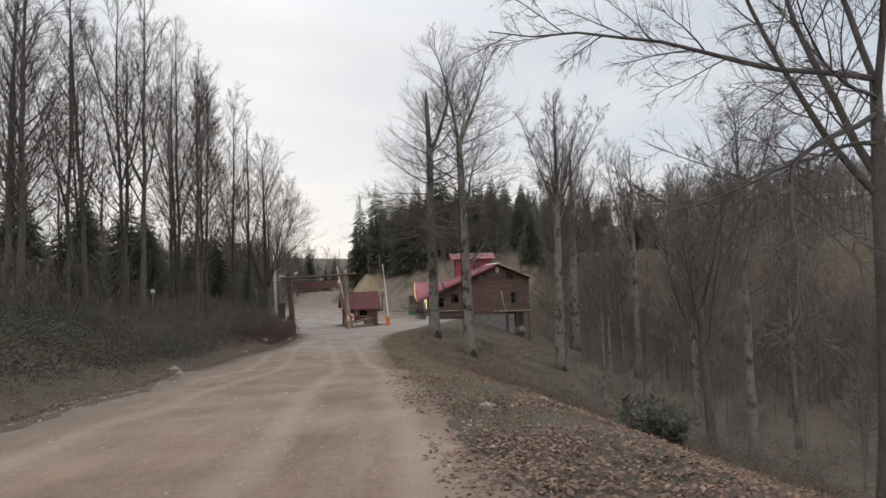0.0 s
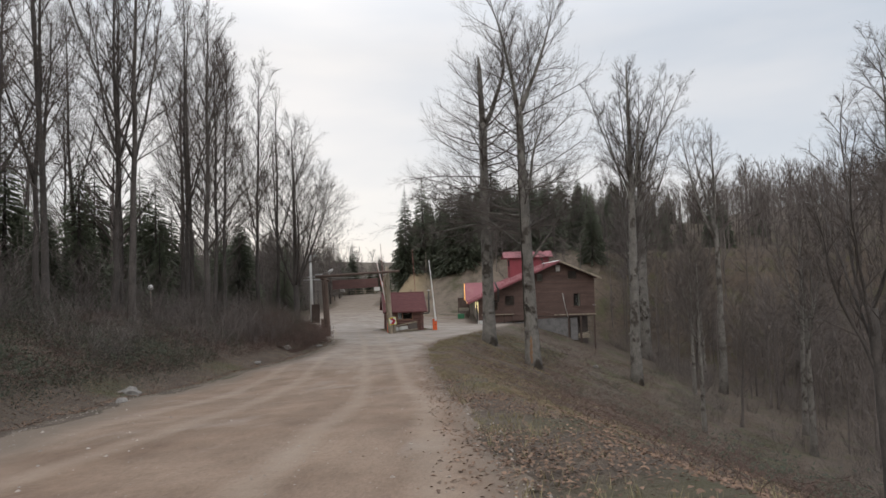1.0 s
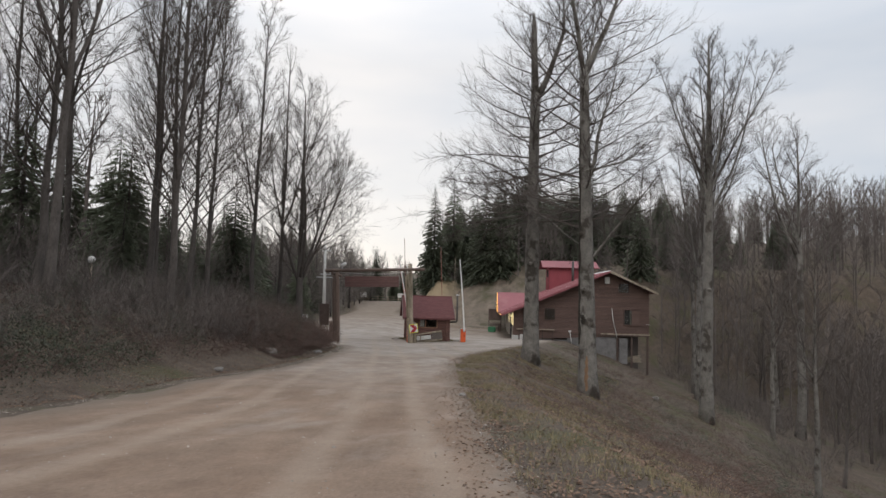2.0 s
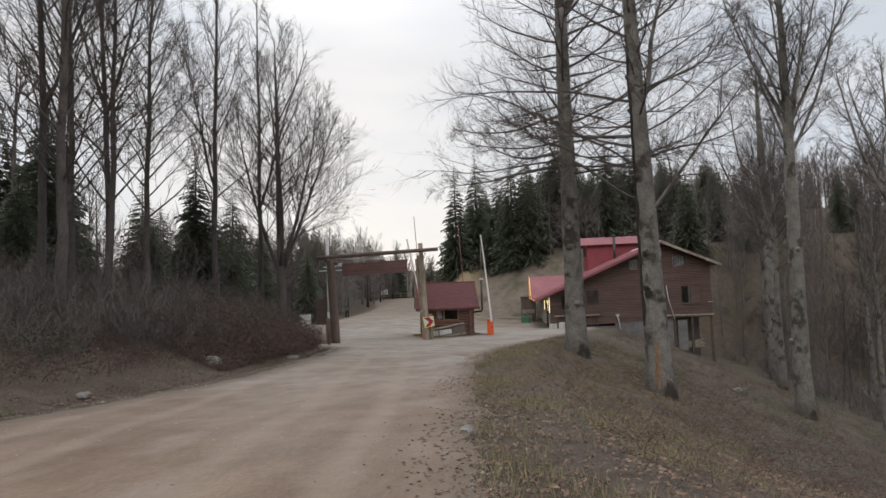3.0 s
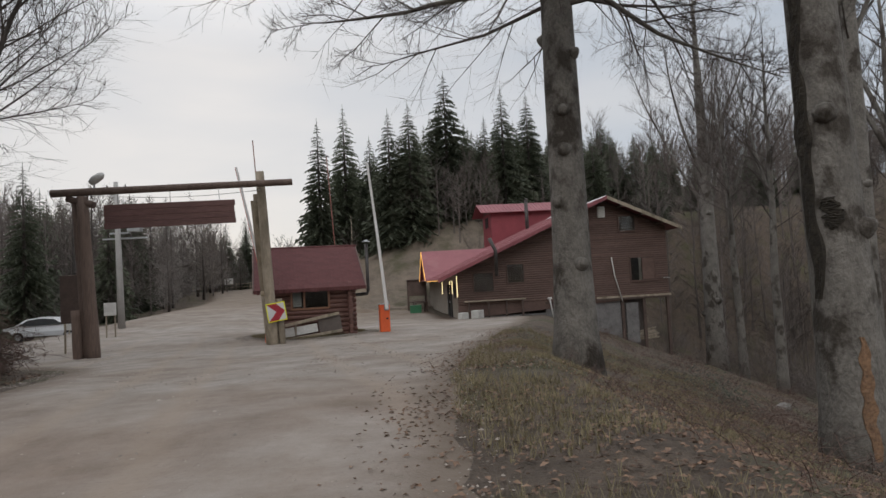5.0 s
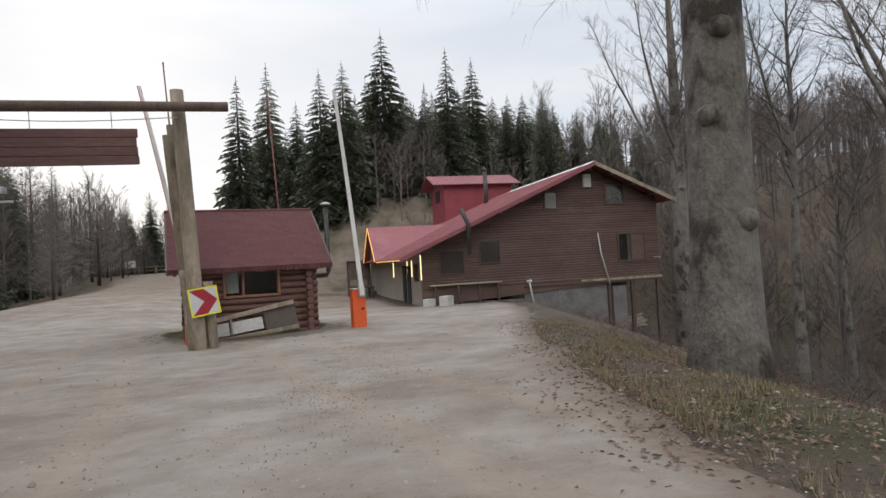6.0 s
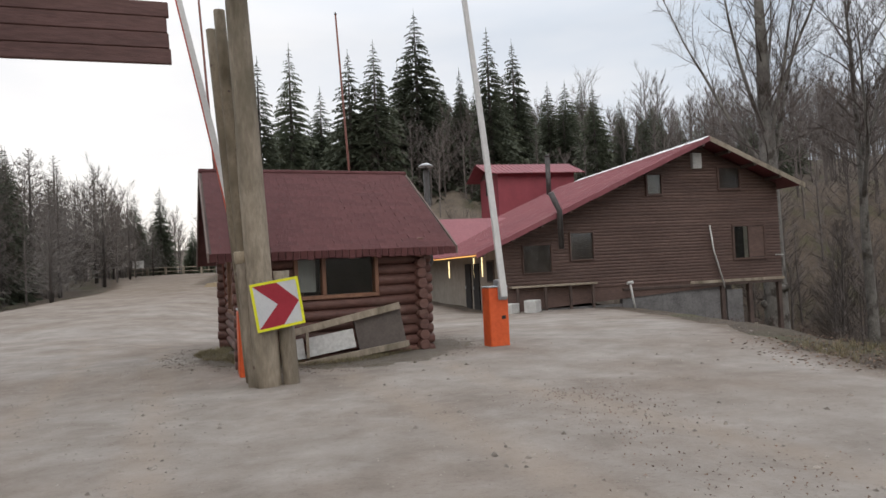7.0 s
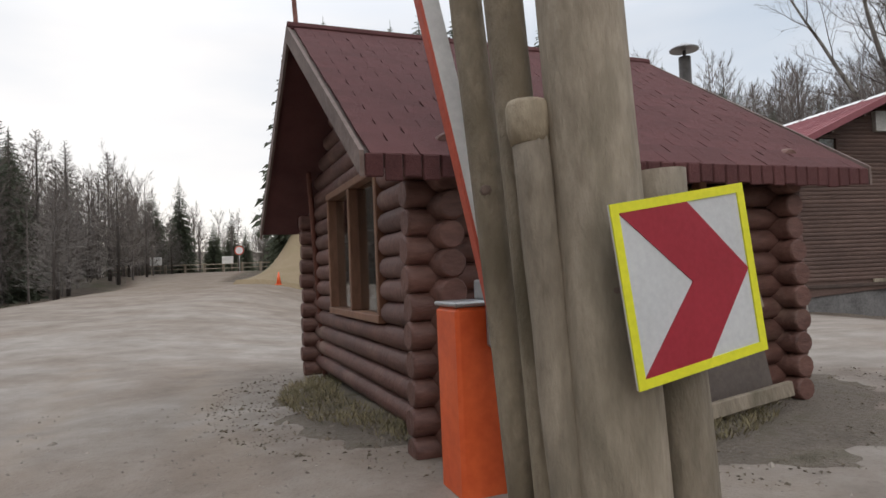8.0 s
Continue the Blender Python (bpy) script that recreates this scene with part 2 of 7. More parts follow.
M_ARM = material("white_barrier_paint", (0.60, 0.59, 0.58), (0.78, 0.77, 0.75), 0.5, 2.0, 24.0, 0.1, stain=(0.35, 0.30, 0.27), stain_scale=3.0, stain_at=(0.66, 0.78))
M_RED = material("red_reflective_film", (0.30, 0.012, 0.026), (0.38, 0.022, 0.040), 0.45, 3.0, 40.0, 0.05)
M_REDTAPE = material("red_edge_tape", (0.45, 0.075, 0.045), (0.60, 0.12, 0.07), 0.6, 3.0, 30.0, 0.1)
M_WHITE = material("white_reflective_film", (0.52, 0.53, 0.54), (0.64, 0.65, 0.65), 0.5, 3.0, 40.0, 0.05)
M_YELLOW = material("fluorescent_yellow_film", (0.70, 0.70, 0.02), (0.85, 0.82, 0.03), 0.5, 3.0, 40.0, 0.05)
M_PAINTWHITE = material("dirty_white_paint", (0.40, 0.39, 0.37), (0.66, 0.65, 0.62), 0.6, 2.0, 18.0, 0.2)
M_DARKPANEL = material("dark_brown_panel", (0.085, 0.068, 0.060), (0.14, 0.115, 0.10), 0.7, 2.0, 24.0, 0.2)
M_FRAME = material("varnished_window_wood", (0.17, 0.080, 0.048), (0.30, 0.155, 0.095), 0.55, 3.0, 26.0, 0.3, stretch=(1, 1, 0.3))
# Near black: paints in the shade of rooms; the entrance doors share it.
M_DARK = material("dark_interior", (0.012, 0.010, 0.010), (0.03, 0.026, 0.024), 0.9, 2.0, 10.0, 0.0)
M_STUCCO = material("beige_stucco", (0.24, 0.205, 0.17), (0.36, 0.315, 0.265), 0.92, 2.0, 30.0, 0.4, 50.0)
M_STONE = material("grey_foundation_wall", (0.10, 0.095, 0.092), (0.21, 0.20, 0.195), 0.92, 1.6, 14.0, 0.6, 12.0)
M_ROCK = material("grey_rock", (0.12, 0.11, 0.10), (0.28, 0.26, 0.235), 0.9, 3.0, 20.0, 0.7)
M_STEEL = material("sooty_steel_pipe", (0.045, 0.040, 0.038), (0.11, 0.10, 0.095), 0.55, 4.0, 30.0, 0.15, metal=0.5)
M_CONCRETE = material("pale_concrete", (0.32, 0.31, 0.30), (0.46, 0.45, 0.43), 0.88, 2.0, 26.0, 0.3)
M_RUST = material("rusty_pole_paint", (0.13, 0.045, 0.032), (0.24, 0.10, 0.075), 0.7, 4.0, 30.0, 0.2)
M_CAR = material("white_car_paint", (0.62, 0.63, 0.64), (0.70, 0.71, 0.72), 0.25, 1.0, 9.0, 0.0)
M_TYRE = material("black_rubber", (0.012, 0.012, 0.012), (0.03, 0.03, 0.03), 0.85, 6.0, 30.0, 0.1)
M_GREEN = material("green_paint", (0.02, 0.11, 0.05), (0.035, 0.17, 0.08), 0.5, 2.0, 20.0, 0.1)
M_LED = glowing("warm_led_strip", (1.0, 0.80, 0.42), 1.6)
M_LEDORANGE = glowing("orange_led_strip", (1.0, 0.50, 0.12), 0.9)
M_GLASS = glassy("window_glass")
M_SNOW = material("white_ridge_cap", (0.60, 0.60, 0.60), (0.74, 0.74, 0.74), 0.6, 2.0, 20.0, 0.2)
M_BARGE = material("weathered_barge_wood", (0.12, 0.085, 0.072), (0.23, 0.17, 0.148), 0.85, 2.5, 24.0, 0.5, 22.0)
M_GRIT = material("road_grit", (0.20, 0.170, 0.145), (0.38, 0.335, 0.29), 0.92, 3.0, 20.0, 0.0, per_island=0.3)
M_CABLE = material("black_cable", (0.02, 0.02, 0.02), (0.04, 0.04, 0.04), 0.6, 4.0, 30.0, 0.0)


# ---- mesh helpers ----
class Mesh:
    """Gathers vertices and faces for one mesh."""

    def __init__(self):
        self.v, self.f = [], []

    def add(self, verts, faces):
        k = len(self.v)
        self.v.extend(verts)
        self.f.extend([tuple(i + k for i in face) for face in faces])

    def tube(self, pts, radii, sides=6, cap=True):
        pts = [Vector(p) for p in pts]
        k = len(self.v)
        ax = None
        for i, p in enumerate(pts):
            d = (pts[min(i + 1, len(pts) - 1)] - pts[max(i - 1, 0)]).normalized()
            if ax is None:
                ax = d.orthogonal().normalized()
            ax = (ax - d * ax.dot(d)).normalized()
            bx = d.cross(ax)
            for j in range(sides):
                a = 2 * math.pi * j / sides
                self.v.append(tuple(p + (ax * math.cos(a) + bx * math.sin(a)) * radii[i]))
        for i in range(len(pts) - 1):
            for j in range(sides):
                a, b = k + i * sides + j, k + i * sides + (j + 1) % sides
                self.f.append((a, b, b + sides, a + sides))
        if cap:
            self.f.append(tuple(k + j for j in reversed(range(sides))))
            n = k + (len(pts) - 1) * sides
            self.f.append(tuple(n + j for j in range(sides)))

    def box(self, a, b, m=None, chamfer=0.0):
        (x0, y0, z0), (x1, y1, z1) = a, b
        c = min(chamfer, abs(x1 - x0) / 3, abs(y1 - y0) / 3, abs(z1 - z0) / 3)
        if c <= 0:
            vs = [(x, y, z) for x in (x0, x1) for y in (y0, y1) for z in (z0, z1)]
            fs = [(0, 1, 3, 2), (4, 6, 7, 5), (0, 4, 5, 1), (2, 3, 7, 6), (0, 2, 6, 4), (1, 5, 7, 3)]
        else:
            bm = bmesh.new()
            bmesh.ops.create_cube(bm, size=1)
            for q in bm.verts:
                q.co = ((x0 + x1) / 2 + q.co.x * (x1 - x0), (y0 + y1) / 2 + q.co.y * (y1 - y0), (z0 + z1) / 2 + q.co.z * (z1 - z0))
            bmesh.ops.bevel(bm, geom=bm.edges[:], offset=c, segments=1, affect="EDGES", profile=0.5)
            bm.verts.index_update()
            vs, fs = [tuple(q.co) for q in bm.verts], [tuple(q.index for q in f.verts) for f in bm.faces]
            bm.free()
        if m is not None:
            vs = [tuple(m @ Vector(q)) for q in vs]
        self.add(vs, fs)

    def prism(self, outline, d0, d1, put):
        """A flat outline swept from d0 to d1; put(a, b, d) gives the place."""
        n = len(outline)
        self.add([tuple(put(a, b, d)) for d in (d0, d1) for a, b in outline],
                 [tuple(range(n))[::-1], tuple(range(n, 2 * n))] + [(i, (i + 1) % n, n + (i + 1) % n, n + i) for i in range(n)])

    def data(self, name, mat, smooth=False):
        me = bpy.data.meshes.new(name)
        me.from_pydata(self.v, [], self.f)
        me.materials.append(mat)
        if smooth:
            me.polygons.foreach_set("use_smooth", [len(p.vertices) <= 4 for p in me.polygons])
        me.validate()
        me.update()
        return me

    def made(self, name, mat, parent=None, label="", smooth=False, recalc=True):
        me = self.data(name, mat, smooth)
        if recalc:
            bm = bmesh.new()
            bm.from_mesh(me)
            bmesh.ops.recalc_face_normals(bm, faces=bm.faces)
            bm.to_mesh(me)
            bm.free()
        ob = new(name, me)
        if parent is not None:
            ob.parent = parent
        if label:
            tagged(ob, label)
        return ob


def empty(name, m, label, category, group="", kind=""):
    e = new(name)
    e.empty_display_size = 0.3
    e.matrix_world = m
    return tagged(e, label, category, group, kind)


def box_part(name, a, b, mat, parent, label="", m=None, chamfer=0.01):
    k = Mesh()
    k.box(a, b, m, chamfer)
    return k.made(name, mat, parent, label)


def tube_part(name, pts, radii, mat, parent, label="", sides=10, smooth=True):
    k = Mesh()
    k.tube(pts, radii, sides)
    return k.made(name, mat, parent, label, smooth)


def interp(x, table):
    if x <= table[0][0]:
        return table[0][1]
    for (a, p), (b, q) in zip(table, table[1:]):
        if x <= b:
            return p + (q - p) * (x - a) / (b - a)
    return table[-1][1]


def step(x, a, b):
    t = min(1.0, max(0.0, (x - a) / (b - a)))
    return t * t * (3 - 2 * t)


# ---- the lie of the land ----
ALONG = [(-60, 8.2), (1, 4.1), (9.5, 3.45), (14, 3.05), (19.7, 2.44), (27.6, 1.58), (32, 1.2), (36.3, 0.98), (40.5, 0.76), (44.5, 0.58), (54, 0.36),
         (60, 0.12), (66, -0.04), (69, -0.02), (83, -0.5), (110, -0.5)]
CLIMB = [(60, 0.12), (66, -0.04), (69, -0.02), (76, 0.05), (90, 0.6), (110, 1.3), (136, 2.2), (170, 2.4)]
EDGE_R = [(-60, 3), (5, 0.9), (8, 0.6), (15, -0.4), (20, -0.9), (34, -2.9), (41, -3.9), (48, -4.8), (54, -4.7), (59, -4.0), (64, -3), (67, -2.2), (69, -1.6),
          (72, -0.8), (76, 0.1), (80, 1.0), (84, 1.6), (105, 2)]
BRIM = [(56, 1.3), (62, 0.7), (84, 0.5)]
EDGE_L = [(-60, -5), (10, -6.1), (18, -7.9), (26, -10.6), (37, -12.0), (43, -11.9), (51, -12.4), (57, -13.4), (60, -14.3), (63, -18.5), (66, -27), (72, -36), (110, -42), (140, -60)]


def height(x, y):
    left = step(-x, 10, 17)
    z = interp(y, ALONG) * (1 - left) + interp(y, CLIMB if y > 60 else ALONG) * left
    z -= 1.0 * step(-x, 23, 30) * step(y, 70, 80) * (1 - step(y, 100, 125))
    dl, dr = interp(y, EDGE_L) - x, x - interp(y, EDGE_R)
    if dl > 0:
        z += min(0.38 * max(0, dl - 0.5), 2.3 + 0.015 * dl)
    brim = interp(y, BRIM)
    if dr > brim:
        fall = 0.38 * (dr - brim)
        fall = fall if fall < 7 else 7 + 4 * (1 - math.exp(-(fall - 7) / 4))
        z -= fall * (1 - step(y, 96, 118))
        z += 17 * step(x, 55, 190)
    hx = step(x, -18.4, -14.6)
    if y > 101:
        z += hx * (8.5 * (0.6 + 0.4 * step(x, -14, -2)) * step(y, 101, 116) + 7 * step(y, 112, 146))
    z += 10 * step(-x, 60, 300) + 14 * step(y, 190, 500)
    off = max(dl, dr)
    rough = 0.05 if off < 0 else 0.05 + 0.16 * step(off, 0.4, 4)
    return z + rough * (noise.noise((x * 0.35, y * 0.35, 0)) + 0.45 * noise.noise((x * 1.3, y * 1.3, 3)))


def lines(near0, near1, fine, far0, far1):
    out, v, s = [], near0, fine
    while v > far0:
        out.append(v)
        s *= 1.22
        v -= s
    out = [far0] + out[::-1]
    v = near0 + fine
    while v < near1:
        out.append(v)
        v += fine
    s = fine
    while v < far1:
        out.append(v)
        s *= 1.22
        v += s
    return out + [far1]


def sheet(name, xs, ys, place, mat):
    k = Mesh()
    k.v = [place(x, y) for y in ys for x in xs]
    n = len(xs)
    k.f = [(j * n + i, j * n + i + 1, (j + 1) * n + i + 1, (j + 1) * n + i) for j in range(len(ys) - 1) for i in range(n - 1)]
    return k.made(name, mat, smooth=True, recalc=False)


ground = sheet("ground", lines(-30, 22, 0.5, -1500, 1500), lines(-6, 112, 0.5, -900, 2200), lambda x, y: (x, y, height(x, y)), M_GROUND)
tagged(ground, "leaf-strewn brown forest soil falling away beside the road", "ground", kind="structure")

ROAD_L = [(-60, -5), (10, -6.1), (18, -7.9), (26, -10.6), (37, -12.0), (43, -11.9), (51, -12.4), (57, -13.4), (61, -14.6), (63, -17.5), (66, -24), (70, -27), (80, -27), (90, -26), (112, -28), (138, -36)]
ROAD_R = [(-60, 3), (5, 0.9), (8, 0.6), (15, -0.4), (20, -0.9), (34, -2.9), (41, -3.9), (48, -4.8), (54, -4.7), (59, -4.0), (64, -3), (67, -2.2), (69, -1.6),
          (72, -0.8), (76, 0.1), (80, 1.0), (82.7, 1.2), (83.4, -3.7), (99.6, -5.0), (101, -12), (104, -19), (138, -23)]


VERGE = [(0, 0.9), (20, 1.1), (40, 1.5)]


def road_place(v, y):
    a, b = interp(y, ROAD_L), interp(y, ROAD_R)
    a += 0.35 * noise.noise((y * 0.3, 7, 0)) + 0.25 * noise.noise((y * 0.9, 8, 0)) + 0.14 * noise.noise((y * 2.2, 9, 0))
    b += 0.32 * noise.noise((y * 0.3, 17, 0)) + 0.22 * noise.noise((y * 0.8, 18, 0)) + 0.14 * noise.noise((y * 2.1, 19, 0))
    x = a + (b - a) * v
    rim = min(x - a, b - x)
    z = height(x, y) + (0.035 if rim > 0.5 else -0.035 + 0.07 * rim / 0.5)
    return x, y, z - 0.012 * wheel_track(x, y)


def wheel_track(x, y):
    """How far a place lies in one of the worn wheel tracks, 0 to 1."""
    if y > 74:
        return 0.0
    c = interp(y, [(-60, 0.6), (0, -0.2), (10, -1.4), (25, -3.4), (40, -6.5), (50, -8.6), (60, -11.0), (74, -14.5)])
    return min(1.0, sum(math.exp(-((x - c - t + 0.2 * noise.noise((y * 0.2, t, 0))) / 0.32) ** 2) for t in (-0.75, 0.75, -3.1, -4.5, 3.4, 4.9)[:4 if y < 50 else 6]))


road_v = [0, 0.008, 0.02, 0.04] + [0.04 + 0.92 * i / 56 for i in range(1, 57)] + [0.98, 0.992, 1]
road_y = [-30 + 1.0 * i for i in range(30)] + [0.4 * i for i in range(0, 225)] + [90 + 1.2 * i for i in range(41)]
road = sheet("road", road_v, road_y, road_place, M_ROAD)
for name, value in (("wheel_track", lambda x, y: wheel_track(x, y)), ("verge", lambda x, y: 1 - step(min((x - interp(y, ROAD_L)) * 1.05, (interp(y, ROAD_R) - x) * 2.2 / interp(y, VERGE)), 0.0, 2.2))):
    layer = road.data.attributes.new(name, "FLOAT", "POINT")
    layer.data.foreach_set("value", [value(v.co.x, v.co.y) for v in road.data.vertices])
tagged(road, "rutted tan dirt and gravel road with pale dusty wheel tracks", "road", kind="structure")


def slope_place(u, v):
    y = 100 + 22 * v
    x0 = -18.7 + 2 * v
    x = x0 + (28 + 10 * v) * u
    rim = min(u, 1 - u, v, 1 - v)
    gully = 0.5 * noise.noise((x * 0.55, y * 0.18, 60)) + 0.16 * noise.noise((x * 1.7, y * 0.9, 61)) + 0.07 * noise.noise((x * 4, y * 4, 62))
    return x, y, height(x, y) + (0.25 + gully * step(rim, 0.02, 0.12) if rim > 0.02 else -0.25)


sand_nodes, sand_links = M_SAND.node_tree.nodes, M_SAND.node_tree.links
sand_co, sand_sep, sand_at, sand_mix = sand_nodes.new("ShaderNodeTexCoord"), sand_nodes.new("ShaderNodeSeparateXYZ"), sand_nodes.new("ShaderNodeMapRange"), sand_nodes.new("ShaderNodeMix")
sand_noise, sand_add = sand_nodes.new("ShaderNodeTexNoise"), sand_nodes.new("ShaderNodeMath")
sand_noise.inputs["Scale"].default_value, sand_noise.inputs["Detail"].default_value = 0.35, 6
sand_add.operation = "MULTIPLY_ADD"
sand_add.inputs[1].default_value = 7
sand_links.new(sand_co.outputs["Object"], sand_noise.inputs["Vector"])
sand_links.new(sand_co.outputs["Object"], sand_sep.inputs[0])
sand_links.new(sand_noise.outputs["Fac"], sand_add.inputs[0])
sand_links.new(sand_sep.outputs["X"], sand_add.inputs[2])
sand_links.new(sand_add.outputs[0], sand_at.inputs["Value"])
for socket, value in (("From Min", -7.6), ("From Max", -10.2), ("To Max", 0.75)):
    sand_at.inputs[socket].default_value = value
sand_mix.data_type = "RGBA"
sand_base = sand_nodes["Principled BSDF"].inputs["Base Color"]
sand_links.new(sand_base.links[0].from_socket, sand_mix.inputs[6])
sand_links.new(sand_at.outputs[0], sand_mix.inputs[0])
sand_mix.inputs[7].default_value = (0.255, 0.190, 0.108, 1)
sand_links.new(sand_mix.outputs[2], sand_base)
earth = sheet("earth_slope", [i / 90 for i in range(91)], [i / 80 for i in range(81)], slope_place, M_SAND)
tagged(earth, "bare grey-brown earth slope below the spruce wood", "slope", kind="structure")


# ---- the gate ----
def gate_posts():
    gate = empty("entrance_gate", pose(-13.3, 65.9, 0.05), "tall rustic log gate spanning the dirt road", "gate")

    def log(name, base, top, r0, r1, mat, label=""):
        base, top = Vector(base) - Vector((13.3 - 26.6, 65.9, 0.05)), Vector(top) - Vector((13.3 - 26.6, 65.9, 0.05))
        pts = [base + (top - base) * i / 8 + Vector((noise.noise((base.x * 3, i * 0.7, 1)), noise.noise((base.y * 3, i * 0.7, 5)), 0)) * r0 * 0.10 for i in range(9)]
        made = tube_part(name, pts, [r0 + (r1 - r0) * i / 8 + r0 * 0.05 * noise.noise((i * 0.9, base.x, 2)) for i in range(9)], mat, gate, label, 14)
        kr = random.Random(int(base.x * 100))
        for i in range(int(1.6 * (top - base).length)):
            f, a = kr.uniform(0.05, 0.97), kr.uniform(0, 6.283)
            c = base + (top - base) * f
            ax = (top - base).normalized()
            u = ax.orthogonal().normalized()
            d = u * math.cos(a) + ax.cross(u) * math.sin(a)
            rr = r0 + (r1 - r0) * f
            w = kr.uniform(0.010, 0.022)
            tube_part("knot", [c + d * (rr * 0.9), c + d * (rr - 0.004), c + d * (rr + 0.001)], [w * 1.5, w * 1.2, w * 0.7], M_BROWNPOST, made, sides=8)
        return made

    log("post", (-15.98, 65.5, -0.35), (-16.15, 65.3, 5.2), 0.21, 0.17, M_BROWNPOST, "dark brown log post")
    log("post", (-16.22, 65.62, -0.35), (-16.4, 65.42, 5.1), 0.16, 0.14, M_BROWNPOST)
    log("stub_post", (-16.45, 65.45, -0.35), (-16.5, 65.42, 1.55), 0.16, 0.15, M_BROWNPOST)
    log("post", (-10.575, 66.97, -0.45), (-10.85, 66.97, 6.05), 0.19, 0.15, M_GREYWOOD, "weathered grey log post leaning outwards")
    log("post", (-10.77, 67.20, -0.45), (-11.10, 67.24, 5.3), 0.088, 0.082, M_POLEWOOD)
    log("post", (-10.84, 67.40, -0.45), (-11.26, 67.45, 5.1), 0.078, 0.072, M_POLEWOOD)
    log("stub_post", (-10.75, 67.03, -0.4), (-10.90, 67.02, 1.75), 0.088, 0.080, M_GREYWOOD, "short grey log tied between the posts")
    log("stub_post", (-10.26, 67.02, -0.4), (-10.37, 67.02, 1.55), 0.115, 0.11, M_GREYWOOD, "short grey log behind the road sign")
    tube_part("knob", [(-10.895 + 13.3, 67.02 - 65.9, 1.62), (-10.90 + 13.3, 67.02 - 65.9, 1.68), (-10.905 + 13.3, 67.02 - 65.9, 1.77), (-10.905 + 13.3, 67.02 - 65.9, 1.79)], [0.082, 0.091, 0.089, 0.078], M_POLEWOOD, gate, "frayed dark log top", 12)
    log("beam", (-17.0, 65.05, 5.30), (-9.7, 66.85, 5.62), 0.125, 0.115, M_BROWNPOST, "dark horizontal log beam")
    log("bracket", (-15.75, 65.3, 4.9), (-16.6, 65.25, 5.15), 0.11, 0.10, M_BROWNPOST)
    return gate


gate_posts()

board_frame = pose(-13.45, 65.95, 0, 0, -1.5, 12)


def hanging_board():
    e = empty("hanging_sign_board", board_frame @ pose(0, 0, 4.2), "long blank reddish-brown plank board hung from the gate beam by wires", "sign board")
    for i in range(4):
        box_part("plank", (-2.05 + 0.012 * (i % 2), -0.03, 0.2 * i - 0.02), (2.05 - 0.015 * (i % 3), 0.03, 0.2 * i + 0.176), M_BOARD, e, chamfer=0.012)
    for x in (-1.6, 0.0, 1.55):
        tube_part("wire", [(x, 0, 0.76), (x, 0, 1.14)], [0.008, 0.008], M_STEEL, e, sides=5)
        box_part("batten", (x - 0.05, 0.03, 0.0), (x + 0.05, 0.065, 0.75), M_BROWNPOST, e)


hanging_board()


def beam_cable():
    e = empty("power_cable", Matrix.Translation((-16.2, 65.2, 5.2)), "thin pale cable sagging under the gate beam", "cable")
    pts = [(5.4 * i / 12, 1.55 * i / 12, 0.05 + 0.12 * i / 12 - 0.16 * math.sin(math.pi * i / 12)) for i in range(13)]
    tube_part("wire", pts, [0.011] * 13, M_PAINTWHITE, e, sides=5)


beam_cable()


def chevron_sign():
    m = Matrix.Translation((-10.40, 66.73, 1.10)) @ Euler((radians(90), 0, radians(17))).to_matrix().to_4x4() @ pose(0, 0, 0, 0, 0, 8)
    e = empty("chevron_road_sign", m, "white road sign with red chevron and bright yellow border", "road sign")
    h = 0.325
    k = Mesh()
    k.box((-h, -h, -0.012), (h, h, 0.0), chamfer=0.004)
    k.made("panel", M_WHITE, e)
    k = Mesh()
    for a, b in (((-h, -h), (h, -h + 0.035)), ((-h, h - 0.035), (h, h)), ((-h, -h + 0.035), (-h + 0.035, h - 0.035)), ((h - 0.035, -h + 0.035), (h, h - 0.035))):
        k.box((*a, 0.0), (*b, 0.006))
    k.made("border", M_YELLOW, e, "fluorescent yellow border")
    k = Mesh()
    c = h - 0.035
    k.prism([(-c, c), (0.03, c), (c, 0.0), (0.03, -c), (-c, -c), (0.0, 0.0)], 0.0, 0.004, lambda a, b, d: (a, b, d))
    k.made("chevron", M_RED, e, "dark red chevron")
    box_part("rail", (-0.2, 0.12, -0.05), (0.2, 0.16, -0.013), M_ALU, e)
    return e


chevron_sign()


